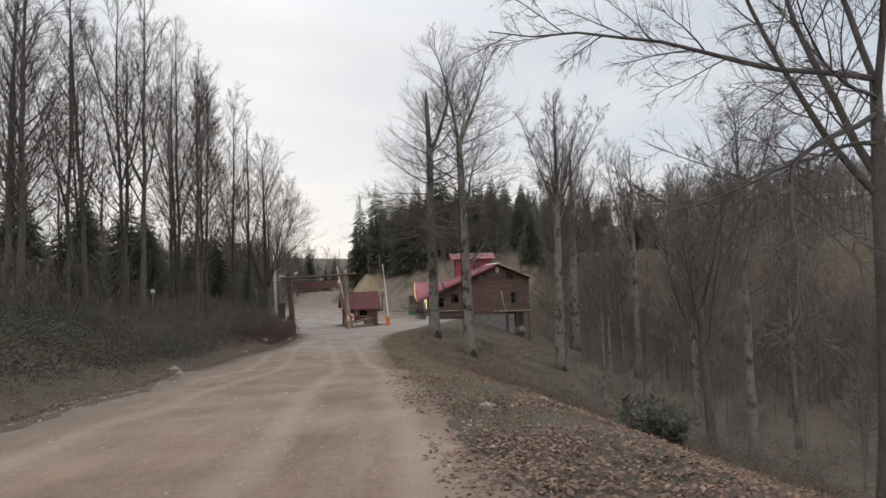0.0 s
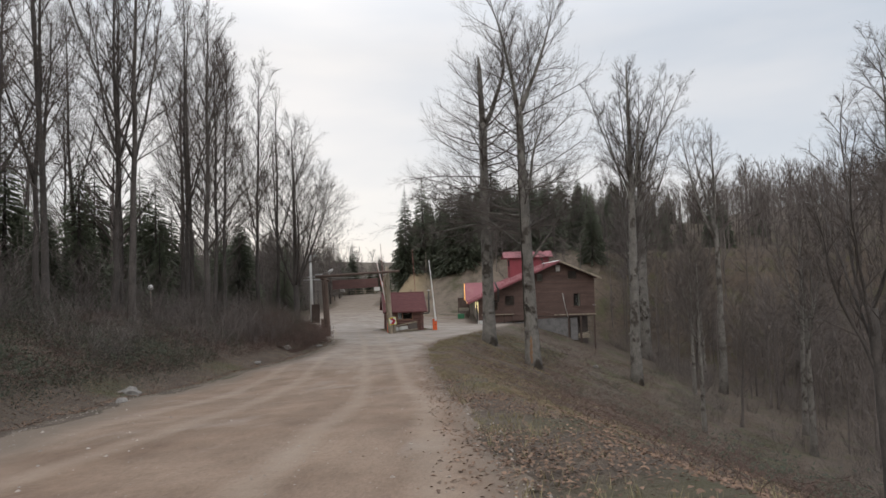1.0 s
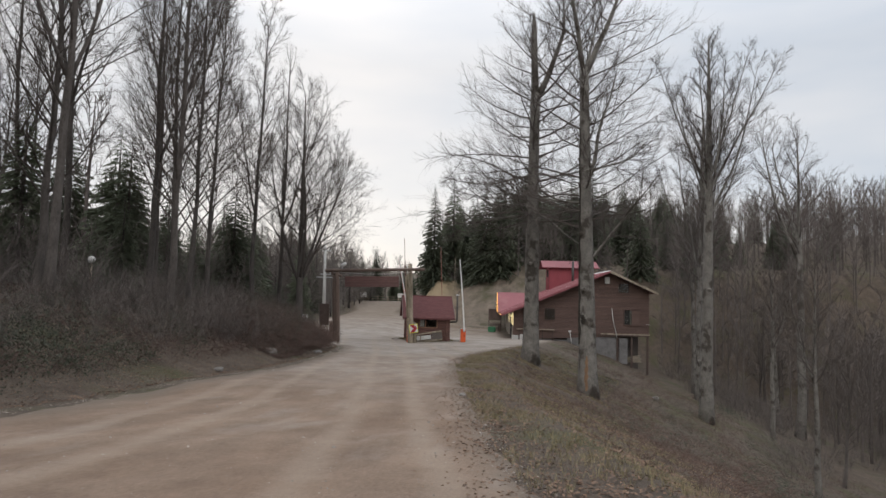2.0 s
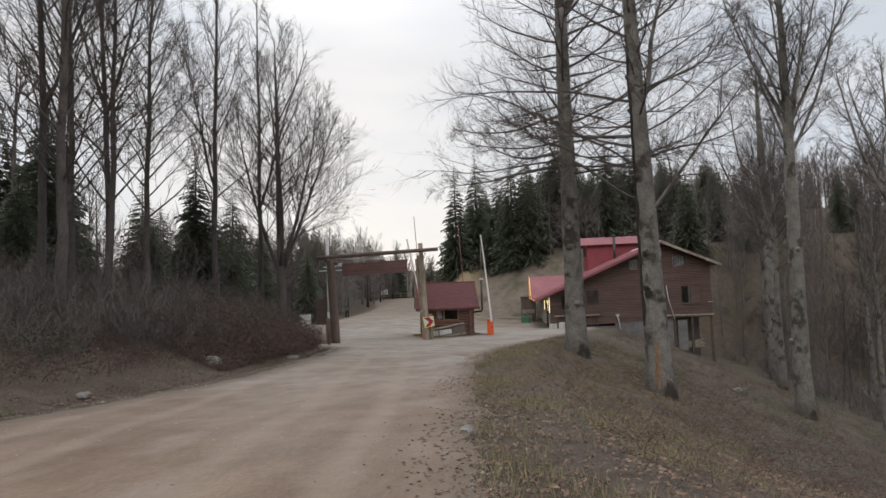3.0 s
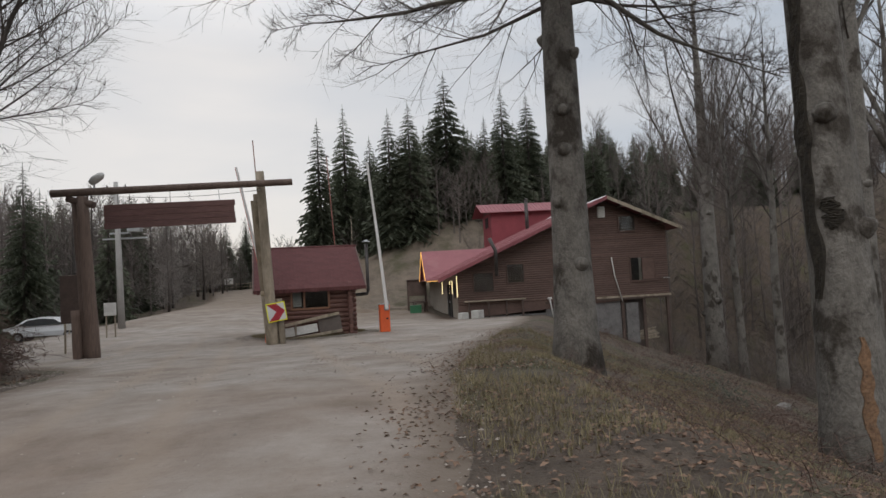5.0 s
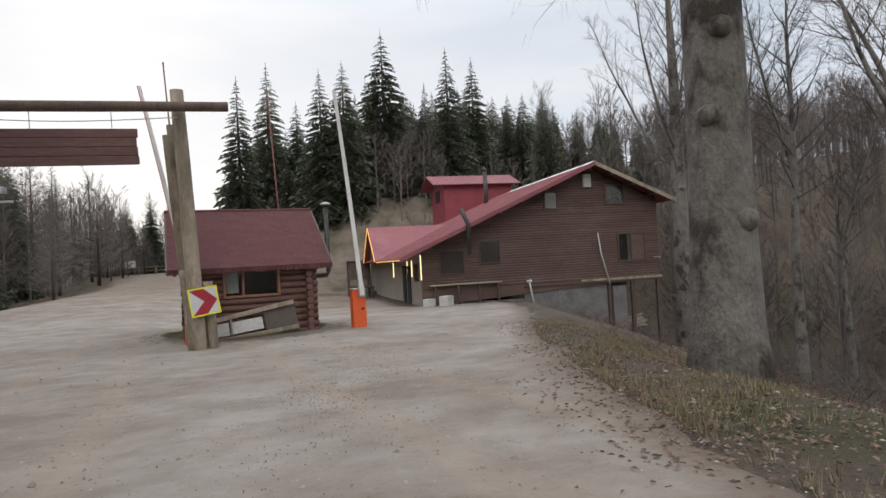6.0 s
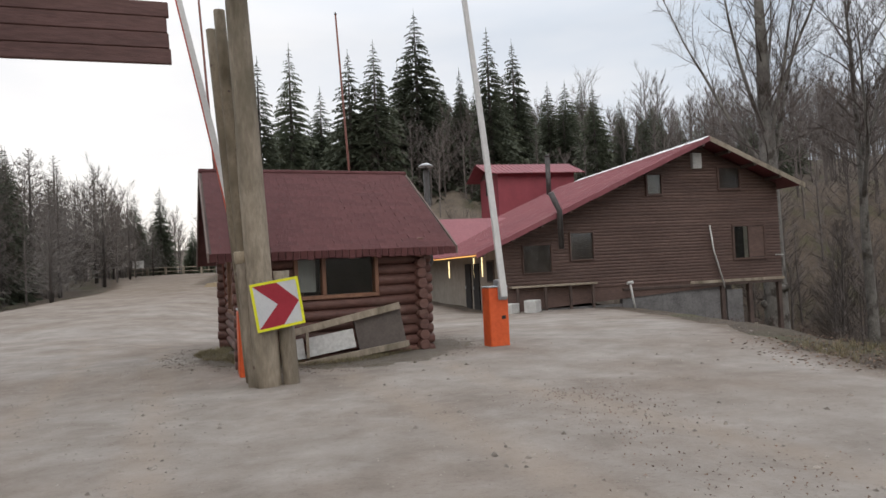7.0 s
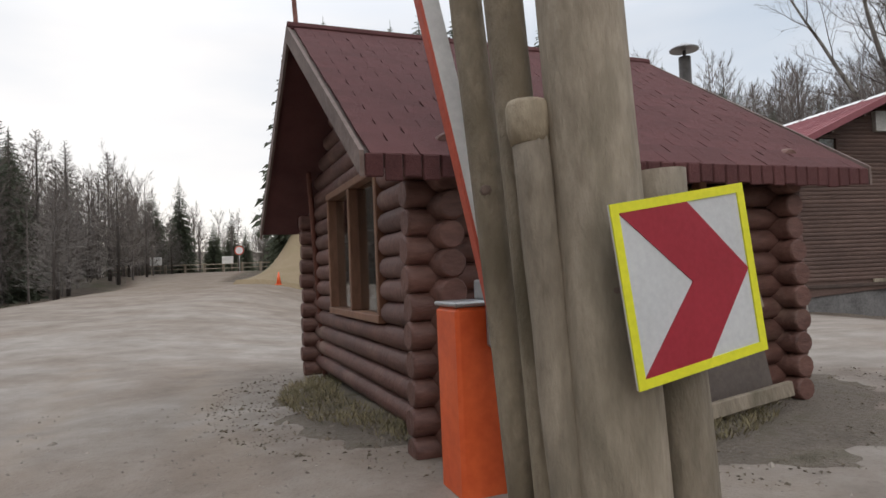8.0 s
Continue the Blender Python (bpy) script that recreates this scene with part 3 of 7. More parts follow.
def barrier(place, turn, arm_top, tip, name_label):
    e = empty("road_barrier", place @ pose(0, 0, 0, 0, 0, turn), name_label, "barrier", "barriers at the gate")
    k = Mesh()
    k.box((-0.19, -0.15, -0.12), (0.19, 0.15, 1.08), chamfer=0.02)
    k.made("cabinet", M_ORANGE, e, "orange painted steel cabinet")
    box_part("lid", (-0.195, -0.155, 1.083), (0.195, 0.155, 1.11), M_ALU, e, "grey lid")
    box_part("door_lock", (0.04, -0.162, 0.52), (0.12, -0.151, 0.58), M_TYRE, e)
    box_part("hinge_bracket", (-0.03, -0.22, 0.86), (0.15, -0.156, 1.14), M_ALU, e, "grey steel arm bracket", chamfer=0.02)
    box_part("counterweight", (0.03, -0.1, 1.11), (0.17, 0.1, 1.22), M_ALU, e)
    inv = e.matrix_world.inverted()
    top = inv @ Vector(arm_top)
    foot = Vector((0.06, -0.24, 0.92))
    k = Mesh()
    d = (top - foot).normalized()
    side, front = Vector((1, 0, 0)), d.cross(Vector((1, 0, 0))).normalized()
    n = 10
    ring = []
    for i in range(n + 1):
        p = foot + (top - foot) * i / n + side * 0.02 * math.sin(i / n * 3.1)
        w = 0.06 - 0.02 * i / n
        ring.append([p + side * w * a + front * 0.028 * b for a, b in ((-1, -1), (1, -1), (1, 1), (-1, 1))])
    for i in range(n):
        for j in range(4):
            k.add([tuple(ring[i][j]), tuple(ring[i][(j + 1) % 4]), tuple(ring[i + 1][(j + 1) % 4]), tuple(ring[i + 1][j])], [(0, 1, 2, 3)])
    k.add([tuple(q) for q in ring[-1]], [(0, 1, 2, 3)])
    k.made("arm", M_ARM, e, "raised white barrier arm")
    k = Mesh()
    for i in range(n):
        a, b = foot + (top - foot) * i / n, foot + (top - foot) * (i + 1) / n
        wa, wb = 0.06 - 0.02 * i / n, 0.06 - 0.02 * (i + 1) / n
        sa, sb = 0.02 * math.sin(i / n * 3.1), 0.02 * math.sin((i + 1) / n * 3.1)
        k.add([tuple(a + side * (-wa - 0.012 + sa) - front * 0.03), tuple(a + side * (-wa + 0.004 + sa) - front * 0.033), tuple(b + side * (-wb + 0.004 + sb) - front * 0.033), tuple(b + side * (-wb - 0.012 + sb) - front * 0.03),
               tuple(a + side * (-wa - 0.012 + sa) + front * 0.03), tuple(a + side * (-wa + 0.004 + sa) + front * 0.033), tuple(b + side * (-wb + 0.004 + sb) + front * 0.033), tuple(b + side * (-wb - 0.012 + sb) + front * 0.03)],
              [(0, 1, 2, 3), (4, 5, 6, 7), (0, 3, 7, 4)])
    if tip > 0.15:
        k.made("edge_strip", M_REDTAPE, e, "red edge strip")
    return e


barrier(pose(-6.83, 69.08, 0.0), 14, (-7.2, 68.85, 6.55), 0.1, "orange road barrier with its white arm raised")
barrier(pose(-10.95, 68.05, -0.1), 14, (-11.95, 68.0, 6.45), 0.2, "orange road barrier with raised arm behind the gate post")


# ---- the guard booth ----
def guard_booth():
    a = math.atan2(1.03, 4.25)
    base = 0.12
    m = Matrix.Translation((-10.117, 71.152, base)) @ Matrix.Rotation(a, 4, "Z")
    e = empty("guard_booth", m, "small red-brown log guard booth with shingled gable roof", "booth")
    hw, hf, hb = 1.49, 2.15, 2.1
    r = 0.095
    n_log = 11
    pitch = 0.183
    face_windows = {"front": (-0.75, 0.72, 6, 10), "left": (-1.0, 1.0, 4, 11), "right": (-0.5, 0.6, 6, 10)}

    def log(p, q, label=""):
        k = Mesh()
        p, q = Vector(p), Vector(q)
        d = (q - p).normalized()
        k.tube([p, p + d * 0.02, q - d * 0.02, q], [r * 0.85, r, r * 0.99, r * 0.84], 12)
        return k.made("log", M_LOG, e, label, smooth=True)

    for i in range(n_log):
        z = 0.1 + pitch * (i - 1)
        # long walls, front and back
        for side, y in (("front", -hf), ("back", hb)):
            ext = 0.24 + 0.05 * noise.noise((i * 1.7, y, 0))
            w = face_windows.get(side)
            if w and w[2] <= i < w[3]:
                log((-hw - ext, y, z), (w[0], y, z))
                log((w[1], y, z), (hw + ext, y, z))
            else:
                log((-hw - ext, y, z), (hw + ext, y, z))
        for side, x in (("left", -hw), ("right", hw)):
            ext = 0.24 + 0.05 * noise.noise((i * 1.3, x, 4))
            w = face_windows.get(side)
            zz = z + pitch / 2
            if w and w[2] <= i < w[3]:
                log((x, -hf - ext, zz), (x, w[0], zz))
                log((x, w[1], zz), (x, hb + ext, zz))
            else:
                log((x, -hf - ext, zz), (x, hb + ext, zz))
    ridge_z, eave_z, span, back = 3.43, 1.74, 2.55, 3.02
    slope, slope_b = (ridge_z - eave_z) / span, (ridge_z - eave_z) / back
    # gable logs
    for x in (-hw, hw):
        z = 0.1 + pitch * (n_log - 1) + pitch / 2
        while z < ridge_z - 0.35:
            log((x, -min((ridge_z - 0.22 - z) / slope, 2.35), z), (x, min((ridge_z - 0.22 - z) / slope_b, 2.3), z))
            z += pitch
    # window frames and panes
    def window(axis, at, a0, a1, z0, z1, bars):
        put = (lambda u, d, z: (u, at + d, z)) if axis == "x" else (lambda u, d, z: (at + d, u, z))
        w = empty_part("window", e)
        t = 0.07

        def piece(u0, u1, d0, d1, q0, q1, name="frame"):
            p, q = put(u0, d0, q0), put(u1, d1, q1)
            box_part(name, tuple(map(min, p, q)), tuple(map(max, p, q)), M_FRAME, w, chamfer=0.008)

        piece(a0, a1, -0.11, 0.11, z0 - t, z0, "sill")
        piece(a0, a1, -0.11, 0.11, z1, z1 + t)
        for u in [a0, a1 - t] + bars:
            piece(u, u + t, -0.1, 0.1, z0, z1)
        p, q = put(a0 + t, -0.012, z0), put(a1 - t, 0.012, z1)
        pane = box_part("pane", tuple(map(min, p, q)), tuple(map(max, p, q)), M_GLASS, w, chamfer=0)
        pane.visible_shadow = False

    window("x", -hf, -0.75, 0.72, 0.1 + pitch * 5 - 0.02, 0.1 + pitch * 8.6, [-0.28])
    window("y", -hw, -1.0, 1.0, 0.1 + pitch * 3.5 - 0.02, 0.1 + pitch * 9.8, [-0.05])
    window("y", hw, -0.5, 0.6, 0.1 + pitch * 5.5 - 0.02, 0.1 + pitch * 9, [])
    box_part("curtain", (-0.66, -hf + 0.16, 0.1 + pitch * 5.2), (-0.34, -hf + 0.19, 0.1 + pitch * 8.4), M_PAINTWHITE, e, "white curtain behind the pane")
    box_part("floor", (-hw, -hf, 0.02), (hw, hb, 0.1), M_DARKPANEL, e)
    # desk, and an added near-black sheet that paints in the shade inside
    box_part("inner_screen", (-0.35, -0.9, 0.1), (hw - 0.12, -0.86, 1.95), M_DARK, e, "near-black sheet standing in for shade inside the booth")
    box_part("paper_box", (-1.35, -0.75, 0.8), (-1.05, -0.35, 1.12), M_PAINTWHITE, e, "white paper box on the inner desk")
    box_part("inner_desk", (-hw + 0.1, -hf + 0.1, 0.75), (hw - 0.1, -hf + 0.65, 0.80), M_DARKPANEL, e)
    # roof deck
    half_len = 2.085
    for s, nm in ((-1, "roof_front"), (1, "roof_back")):
        k = Mesh()
        t = 0.07
        out = span if s < 0 else back
        k.add([(x, s * d, z) for x in (-half_len, half_len) for d, z in ((0, ridge_z), (out, eave_z), (out, eave_z - t), (0, ridge_z - t))],
              [(0, 1, 2, 3), (7, 6, 5, 4), (0, 4, 5, 1), (1, 5, 6, 2), (2, 6, 7, 3), (3, 7, 4, 0)])
        k.made(nm, M_SHINGLEFAR if s > 0 else M_TRIM, e, "dark boarded roof deck" if s < 0 else "red shingled slope")
    ang = math.atan(slope)
    length = math.hypot(span, ridge_z - eave_z)
    # shingles on the slope that faces the road
    cols, rows = 13, 22
    sw, sh = (2 * half_len - 0.06) / (cols + 0.5), length / rows
    k = Mesh()
    k.box((-sw / 2 + 0.004, -0.02, 0.0), (sw / 2 - 0.004, sh * 1.12, 0.012))
    shingle = k.data("shingle", M_SHINGLE)
    rs = random.Random(5)
    for j in range(rows):
        for i in range(cols):
            o = new("shingle", shingle)
            o.parent = e
            u = j * sh
            x = -half_len + 0.03 + (i + 0.75) * sw + (sw / 4 if j % 2 else -sw / 4) + rs.uniform(-0.006, 0.006)
            o.matrix_local = Matrix.Translation((x, -span + u * math.cos(ang), eave_z + u * math.sin(ang) + 0.006 + rs.uniform(0, 0.004))) @ Matrix.Rotation(ang + 0.03, 4, "X") @ Matrix.Rotation(rs.uniform(-0.008, 0.008), 4, "Z")
    k = Mesh()
    k.box((-sw / 4 + 0.003, -0.02, 0.0), (sw / 4 - 0.003, sh * 1.12, 0.012))
    short = k.data("shingle", M_SHINGLE)
    for j in range(rows):
        o = new("shingle", short)
        o.parent = e
        u = j * sh
        x = -half_len + 0.03 + sw / 4 if j % 2 else half_len - 0.03 - sw / 4
        o.matrix_local = Matrix.Translation((x, -span + u * math.cos(ang), eave_z + u * math.sin(ang) + 0.008)) @ Matrix.Rotation(ang + 0.03, 4, "X")
    k = Mesh()
    k.tube([(-half_len - 0.02, 0, ridge_z + 0.005), (half_len + 0.02, 0, ridge_z + 0.005)], [0.06, 0.06], 8)
    k.made("ridge_cap", M_SHINGLEFAR, e)
    # fascia and barge boards
    rf = random.Random(8)
    for i in range(36):
        x = -half_len + 2 * half_len * i / 36
        box_part("eave_tab", (x + 0.004, -span - 0.03, eave_z - 0.125 - rf.uniform(0, 0.03)), (x + 2 * half_len / 36 - 0.004, -span - 0.006, eave_z + 0.006), M_SHINGLE, e)
    for x in (-half_len - 0.03, half_len + 0.003):
        for s in (-1, 1):
            k = Mesh()
            out = (span if s < 0 else back) + 0.03
            k.add([(x + dx, s * d, z) for dx in (0, 0.027) for d, z in ((0, ridge_z + 0.02), (out, eave_z + 0.02), (out, eave_z - 0.13), (0, ridge_z - 0.15))],
                  [(0, 1, 2, 3), (7, 6, 5, 4), (0, 4, 5, 1), (1, 5, 6, 2), (2, 6, 7, 3), (3, 7, 4, 0)])
            k.made("barge_board", M_BARGE, e)
    # stove pipe
    tube_part("stove_pipe", [(1.4, -0.15, 1.35), (2.48, -0.15, 1.38), (2.54, -0.15, 1.5), (2.54, -0.15, 3.5)], [0.07, 0.07, 0.07, 0.07], M_STEEL, e, "sooty steel stove pipe")
    tube_part("pipe_cap", [(2.54, -0.15, 3.58), (2.54, -0.15, 3.60), (2.54, -0.15, 3.66)], [0.17, 0.17, 0.05], M_ALU, e, "round metal rain cap", 14)
    tube_part("cap_stay", [(2.54, -0.15, 3.5), (2.54, -0.15, 3.59)], [0.02, 0.02], M_STEEL, e)
    return e


def empty_part(name, parent):
    e = new(name)
    e.empty_display_size = 0.1
    e.parent = parent
    return e


booth = guard_booth()
BOOTH = booth.matrix_world.copy()


def on_booth(x, y, z, rx=0, ry=0, rz=0):
    return BOOTH @ pose(x, y, z, rx, ry, rz)


def board_thing(name, size, m, mat, label, category):
    k = Mesh()
    k.box((-size[0] / 2, -size[1] / 2, 0), (size[0] / 2, size[1] / 2, size[2]), chamfer=0.008)
    o = k.made(name, mat)
    o.matrix_world = m
    return tagged(o, label, category)


board_thing("leaning_plank", (2.1, 0.04, 0.12), on_booth(0.0, -2.42, 0.50, -8, -10, 0), M_GREYWOOD, "grey weathered plank nailed askew across the booth logs", "plank")
board_thing("dark_panel", (0.86, 0.04, 0.64), on_booth(0.72, -2.36, 0.0, -6, -8, 0), M_DARKPANEL, "dark brown sheet panel leaning on the booth wall", "panel")
board_thing("white_panel", (0.36, 0.03, 0.34), on_booth(-0.82, -2.42, -0.04, -10, -5, 0), M_PAINTWHITE, "small dirty white board leaning on the booth foot", "panel")
board_thing("white_panel", (0.80, 0.03, 0.32), on_booth(-0.18, -2.42, 0.04, -10, -7, 0), M_PAINTWHITE, "long dirty white board leaning on the booth foot", "panel")
board_thing("bottom_plank", (2.1, 0.05, 0.11), on_booth(0.08, -2.56, -0.08, -4, -6, 0), M_GREYWOOD, "pale grey plank propped along the booth foot", "plank")
board_thing("frame_slat", (0.05, 0.04, 0.42), on_booth(-0.61, -2.47, -0.02, -6, 0, 0), M_GREYWOOD, "grey upright slat of a broken board frame", "slat")


def flag_pole(base, top, label):
    e = empty("flag_pole", Matrix.Translation(base), label, "pole", "poles behind the booth")
    d = Vector(top) - Vector(base)
    tube_part("pole", [(0, 0, -0.2), tuple(d * 0.5), tuple(d)], [0.035, 0.03, 0.022], M_RUST, e, sides=8)
    tube_part("finial", [tuple(d), tuple(d + Vector((0, 0, 0.06)))], [0.035, 0.012], M_STEEL, e, sides=8)
    return e


flag_pole((-12.0, 72.6, height(-12, 72.6)), (-12.43, 72.45, 8.43), "thin rusty metal pole standing behind the booth")
flag_pole((-9.05, 74.0, height(-9.05, 74)), (-9.4, 73.6, 7.85), "thin rusty metal pole rising behind the booth roof")


# ---- the lodge ----
LODGE = Matrix.Translation((10.2, 83.95, 0)) @ Matrix.Rotation(radians(4), 4, "Z")
RIDGE_S, RIDGE_Z, EAVE_RS, EAVE_RZ, EAVE_LS, EAVE_LZ = -4.05, 6.5, 0.6, 4.42, -14.65, 1.95
WALL_L, WALL_R, DEPTH = -13.4, -0.05, 20.0


def roof_z(s):
    return RIDGE_Z - (s - RIDGE_S) * (RIDGE_Z - EAVE_RZ) / (EAVE_RS - RIDGE_S) if s > RIDGE_S else RIDGE_Z - (RIDGE_S - s) * (RIDGE_Z - EAVE_LZ) / (RIDGE_S - EAVE_LS)


def ribbed(k, corner, along, down, n_rib, thick=0.05, rib=0.035):
    """A sheet of roofing from corner over the vectors along and down, with ribs that run down it."""
    corner, along, down = Vector(corner), Vector(along), Vector(down)
    up = along.cross(down).normalized()
    if up.z < 0:
        up = -up
    w = 0.03 / along.length
    prof = [(0.0, 0.0)]
    for i in range(n_rib):
        c = (i + 0.5) / n_rib
        prof += [(c - w, 0.0), (c - w / 2, rib), (c + w / 2, rib), (c + w, 0.0)]
    prof.append((1.0, 0.0))
    n = len(prof)
    top = [corner + along * f + up * h for f, h in prof]
    low = [corner + along * f - up * thick for f, h in prof]
    rows = [top, [p + down for p in top], [p + down for p in low], low]
    k.add([tuple(p) for row in rows for p in row],
          [(r * n + i, r * n + i + 1, (r + 1) % 4 * n + i + 1, (r + 1) % 4 * n + i) for r in range(4) for i in range(n - 1)] + [(0, n, 2 * n, 3 * n), (n - 1, 4 * n - 1, 3 * n - 1, 2 * n - 1)])


def lodge():
    e = empty("mountain_lodge", LODGE, "large dark brown timber lodge with red metal roof", "house")
    over = 0.95
    # walls
    k = Mesh()
    outline = [(WALL_L, -0.5), (WALL_R, 0.25), (WALL_R, roof_z(WALL_R) - 0.14), (RIDGE_S, RIDGE_Z - 0.14), (WALL_L, roof_z(WALL_L) - 0.14)]
    k.prism(outline, 0.0, 0.25, lambda a, b, d: (a, d, b))
    k.made("front_wall", M_SIDING, e)
    box_part("side_wall", (WALL_R - 0.25, 0.25, 0.25), (WALL_R, DEPTH, roof_z(WALL_R) - 0.14), M_SIDING, e)
    box_part("side_wall", (WALL_L, 0.25, -0.6), (WALL_L + 0.25, DEPTH, roof_z(WALL_L) - 0.14), M_STUCCO, e, "grey plastered entrance side wall")
    k = Mesh()
    k.prism(outline, DEPTH, DEPTH + 0.25, lambda a, b, d: (a, d, b))
    k.made("back_wall", M_SIDING, e)
    box_part("floor_deck", (-8.0, -0.05, 0.12), (WALL_R, DEPTH, 0.24), M_TRIM, e)
    # foundation: masonry to the middle, dark posts under the valley side
    box_part("foundation", (-8.0, 0.05, -2.8), (-4.7, 0.3, 0.12), M_STONE, e, "grey stained foundation wall")
    box_part("foundation", (-13.3, 0.09, -2.0), (-8.0, 0.3, -0.42), M_STONE, e)
    box_part("foundation", (-4.7, 0.12, -3.6), (-3.2, 0.35, 0.12), M_STONE, e)
    box_part("cellar_wall", (-3.2, 3.2, -4.6), (-0.3, 3.4, 0.12), M_DARKPANEL, e, "dark cellar wall under the house")
    for s in (-3.1, -1.7, -0.15):
        box_part("stilt", (s - 0.09, 0.02, -4.2), (s + 0.09, 0.2, 0.12), M_TRIM, e, "dark timber stilt")
    box_part("board", (-2.9, 0.06, -2.6), (-2.1, 0.11, -0.1), M_STONE, e, "grey board leaning under the house")
    for i in range(9):
        tube_part("log", [(-2.6 + 0.11 * (i % 3), 0.5 + 0.2 * (i // 3), -2.45 + 0.17 * (i // 3)), (-0.6 - 0.13 * (i % 2), 0.7 + 0.2 * (i // 3), -2.4 + 0.17 * (i // 3) + 0.12 * (i % 3))], [0.07, 0.06], M_GREYWOOD, e, sides=7)
    box_part("base_rail", (-4.75, -0.07, 0.24), (0.05, -0.003, 0.36), M_GREYWOOD, e, "pale base rail")
    box_part("base_rail", (-13.05, -0.35, 0.5), (-9.3, -0.003, 0.58), M_GREYWOOD, e, "weathered bench rail along the wall")
    for s in (-12.8, -11.6, -10.5, -9.5):
        box_part("rail_leg", (s - 0.05, -0.33, -0.7), (s + 0.05, -0.23, 0.5), M_TRIM, e)
    # openings in the siding: s0, s1, z0, z1
    windows = [(-2.46, -0.95, 1.28, 2.68, "window with one brown shutter closed", 1), (-6.6, -5.95, 4.22, 5.05, "small attic window", 0), (-3.05, -2.05, 4.4, 5.3, "shuttered attic window", 0),
               (-12.4, -11.2, 1.1, 2.2, "", 0), (-10.3, -9.3, 1.55, 2.65, "", 0)]
    for s0, s1, z0, z1, label, bars in windows:
        w = empty_part("window", e)
        if label:
            tagged(w, label)
        t = 0.09 if z0 > 4 or bars else 0.05
        for a, b in (((s0 - t, -0.12, z0 - t), (s1 + t, -0.02, z0)), ((s0 - t, -0.12, z1), (s1 + t, -0.02, z1 + t)), ((s0 - t, -0.12, z0), (s0, -0.02, z1)), ((s1, -0.12, z0), (s1 + t, -0.02, z1))):
            box_part("frame", a, b, M_SIDING, w)
        for i in range(bars):
            c = s0 + (s1 - s0) * (i + 1) / (bars + 1)
            box_part("mullion", (c - 0.04, -0.10, z0), (c + 0.04, -0.03, z1), M_SIDING, w)
        box_part("pane", (s0, -0.05, z0), (s1, -0.035, z1), M_GLASS, w, chamfer=0)
        # backing behind the glass; the near-black one paints in the room's shade
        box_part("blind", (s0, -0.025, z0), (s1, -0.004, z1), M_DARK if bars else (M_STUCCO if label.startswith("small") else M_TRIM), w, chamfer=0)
        if bars:
            box_part("shutter", ((s0 + s1) / 2 + 0.04, -0.085, z0 + 0.02), (s1, -0.055, z1 - 0.02), M_SIDING, w, "closed brown shutter")
            box_part("curtain", (s0 + 0.52, -0.032, z0), (s0 + 0.70, -0.026, z1), M_STUCCO, w, chamfer=0)
    box_part("wall_lamp_box", (-4.4, -0.2, 5.28), (-3.95, -0.03, 5.96), M_PAINTWHITE, e, "white plastic box under the gable")
    # half-log siding boards, course by course
    pitch = 0.135
    z = 0.40
    while z < RIDGE_Z - 0.35:
        lo = WALL_L if z < roof_z(WALL_L) - 0.2 else RIDGE_S - (RIDGE_Z - 0.2 - z) / ((RIDGE_Z - EAVE_LZ) / (RIDGE_S - EAVE_LS))
        hi = WALL_R if z < roof_z(WALL_R) - 0.2 else RIDGE_S + (RIDGE_Z - 0.2 - z) / ((RIDGE_Z - EAVE_RZ) / (EAVE_RS - RIDGE_S))
        spans = [(lo, hi)]
        for s0, s1, z0, z1, *_ in windows:
            if z0 - 0.12 < z < z1 + 0.12:
                spans = [piece for a, b in spans for piece in ((a, min(b, s0 - 0.09)), (max(a, s1 + 0.09), b)) if piece[1] - piece[0] > 0.05]
        for a, b in spans:
            k = Mesh()
            h = pitch / 2
            prof = [(-0.002, -h), (-0.020, -h * 0.92), (-0.036, -h * 0.4), (-0.036, h * 0.4), (-0.020, h * 0.92), (-0.002, h)]
            k.add([(s, d, z + dz) for s in (a, b) for d, dz in prof], [(i, i + 1, i + 7, i + 6) for i in range(5)] + [(5, 4, 3, 2, 1, 0), (6, 7, 8, 9, 10, 11)])
            k.made("siding_board", M_SIDING, e)
        z += pitch
    # main roof
    k = Mesh()
    ribbed(k, (RIDGE_S, -over, RIDGE_Z), (0, DEPTH + 2 * over, 0), (EAVE_LS - RIDGE_S, 0, EAVE_LZ - RIDGE_Z), 66)
    k.made("roof_slope", M_METALROOF, e, "long red ribbed metal roof slope")
    k = Mesh()
    ribbed(k, (RIDGE_S, -over, RIDGE_Z), (0, DEPTH + 2 * over, 0), (EAVE_RS - RIDGE_S, 0, EAVE_RZ - RIDGE_Z), 66)
    k.made("roof_slope", M_METALROOF, e)
    for s1, z1, mat in ((EAVE_LS, EAVE_LZ, M_METALROOF), (EAVE_RS, EAVE_RZ, M_GREYWOOD)):
        k = Mesh()
        k.add([(s, d, z + dz) for d in (-over - 0.035, -over - 0.002) for s, z in ((RIDGE_S, RIDGE_Z), (s1, z1)) for dz in (0.05, -0.17)],
              [(0, 2, 3, 1), (4, 5, 7, 6), (0, 4, 6, 2), (1, 3, 7, 5), (0, 1, 5, 4), (2, 6, 7, 3)])
        k.made("barge_board", mat, e, "weathered gable board")
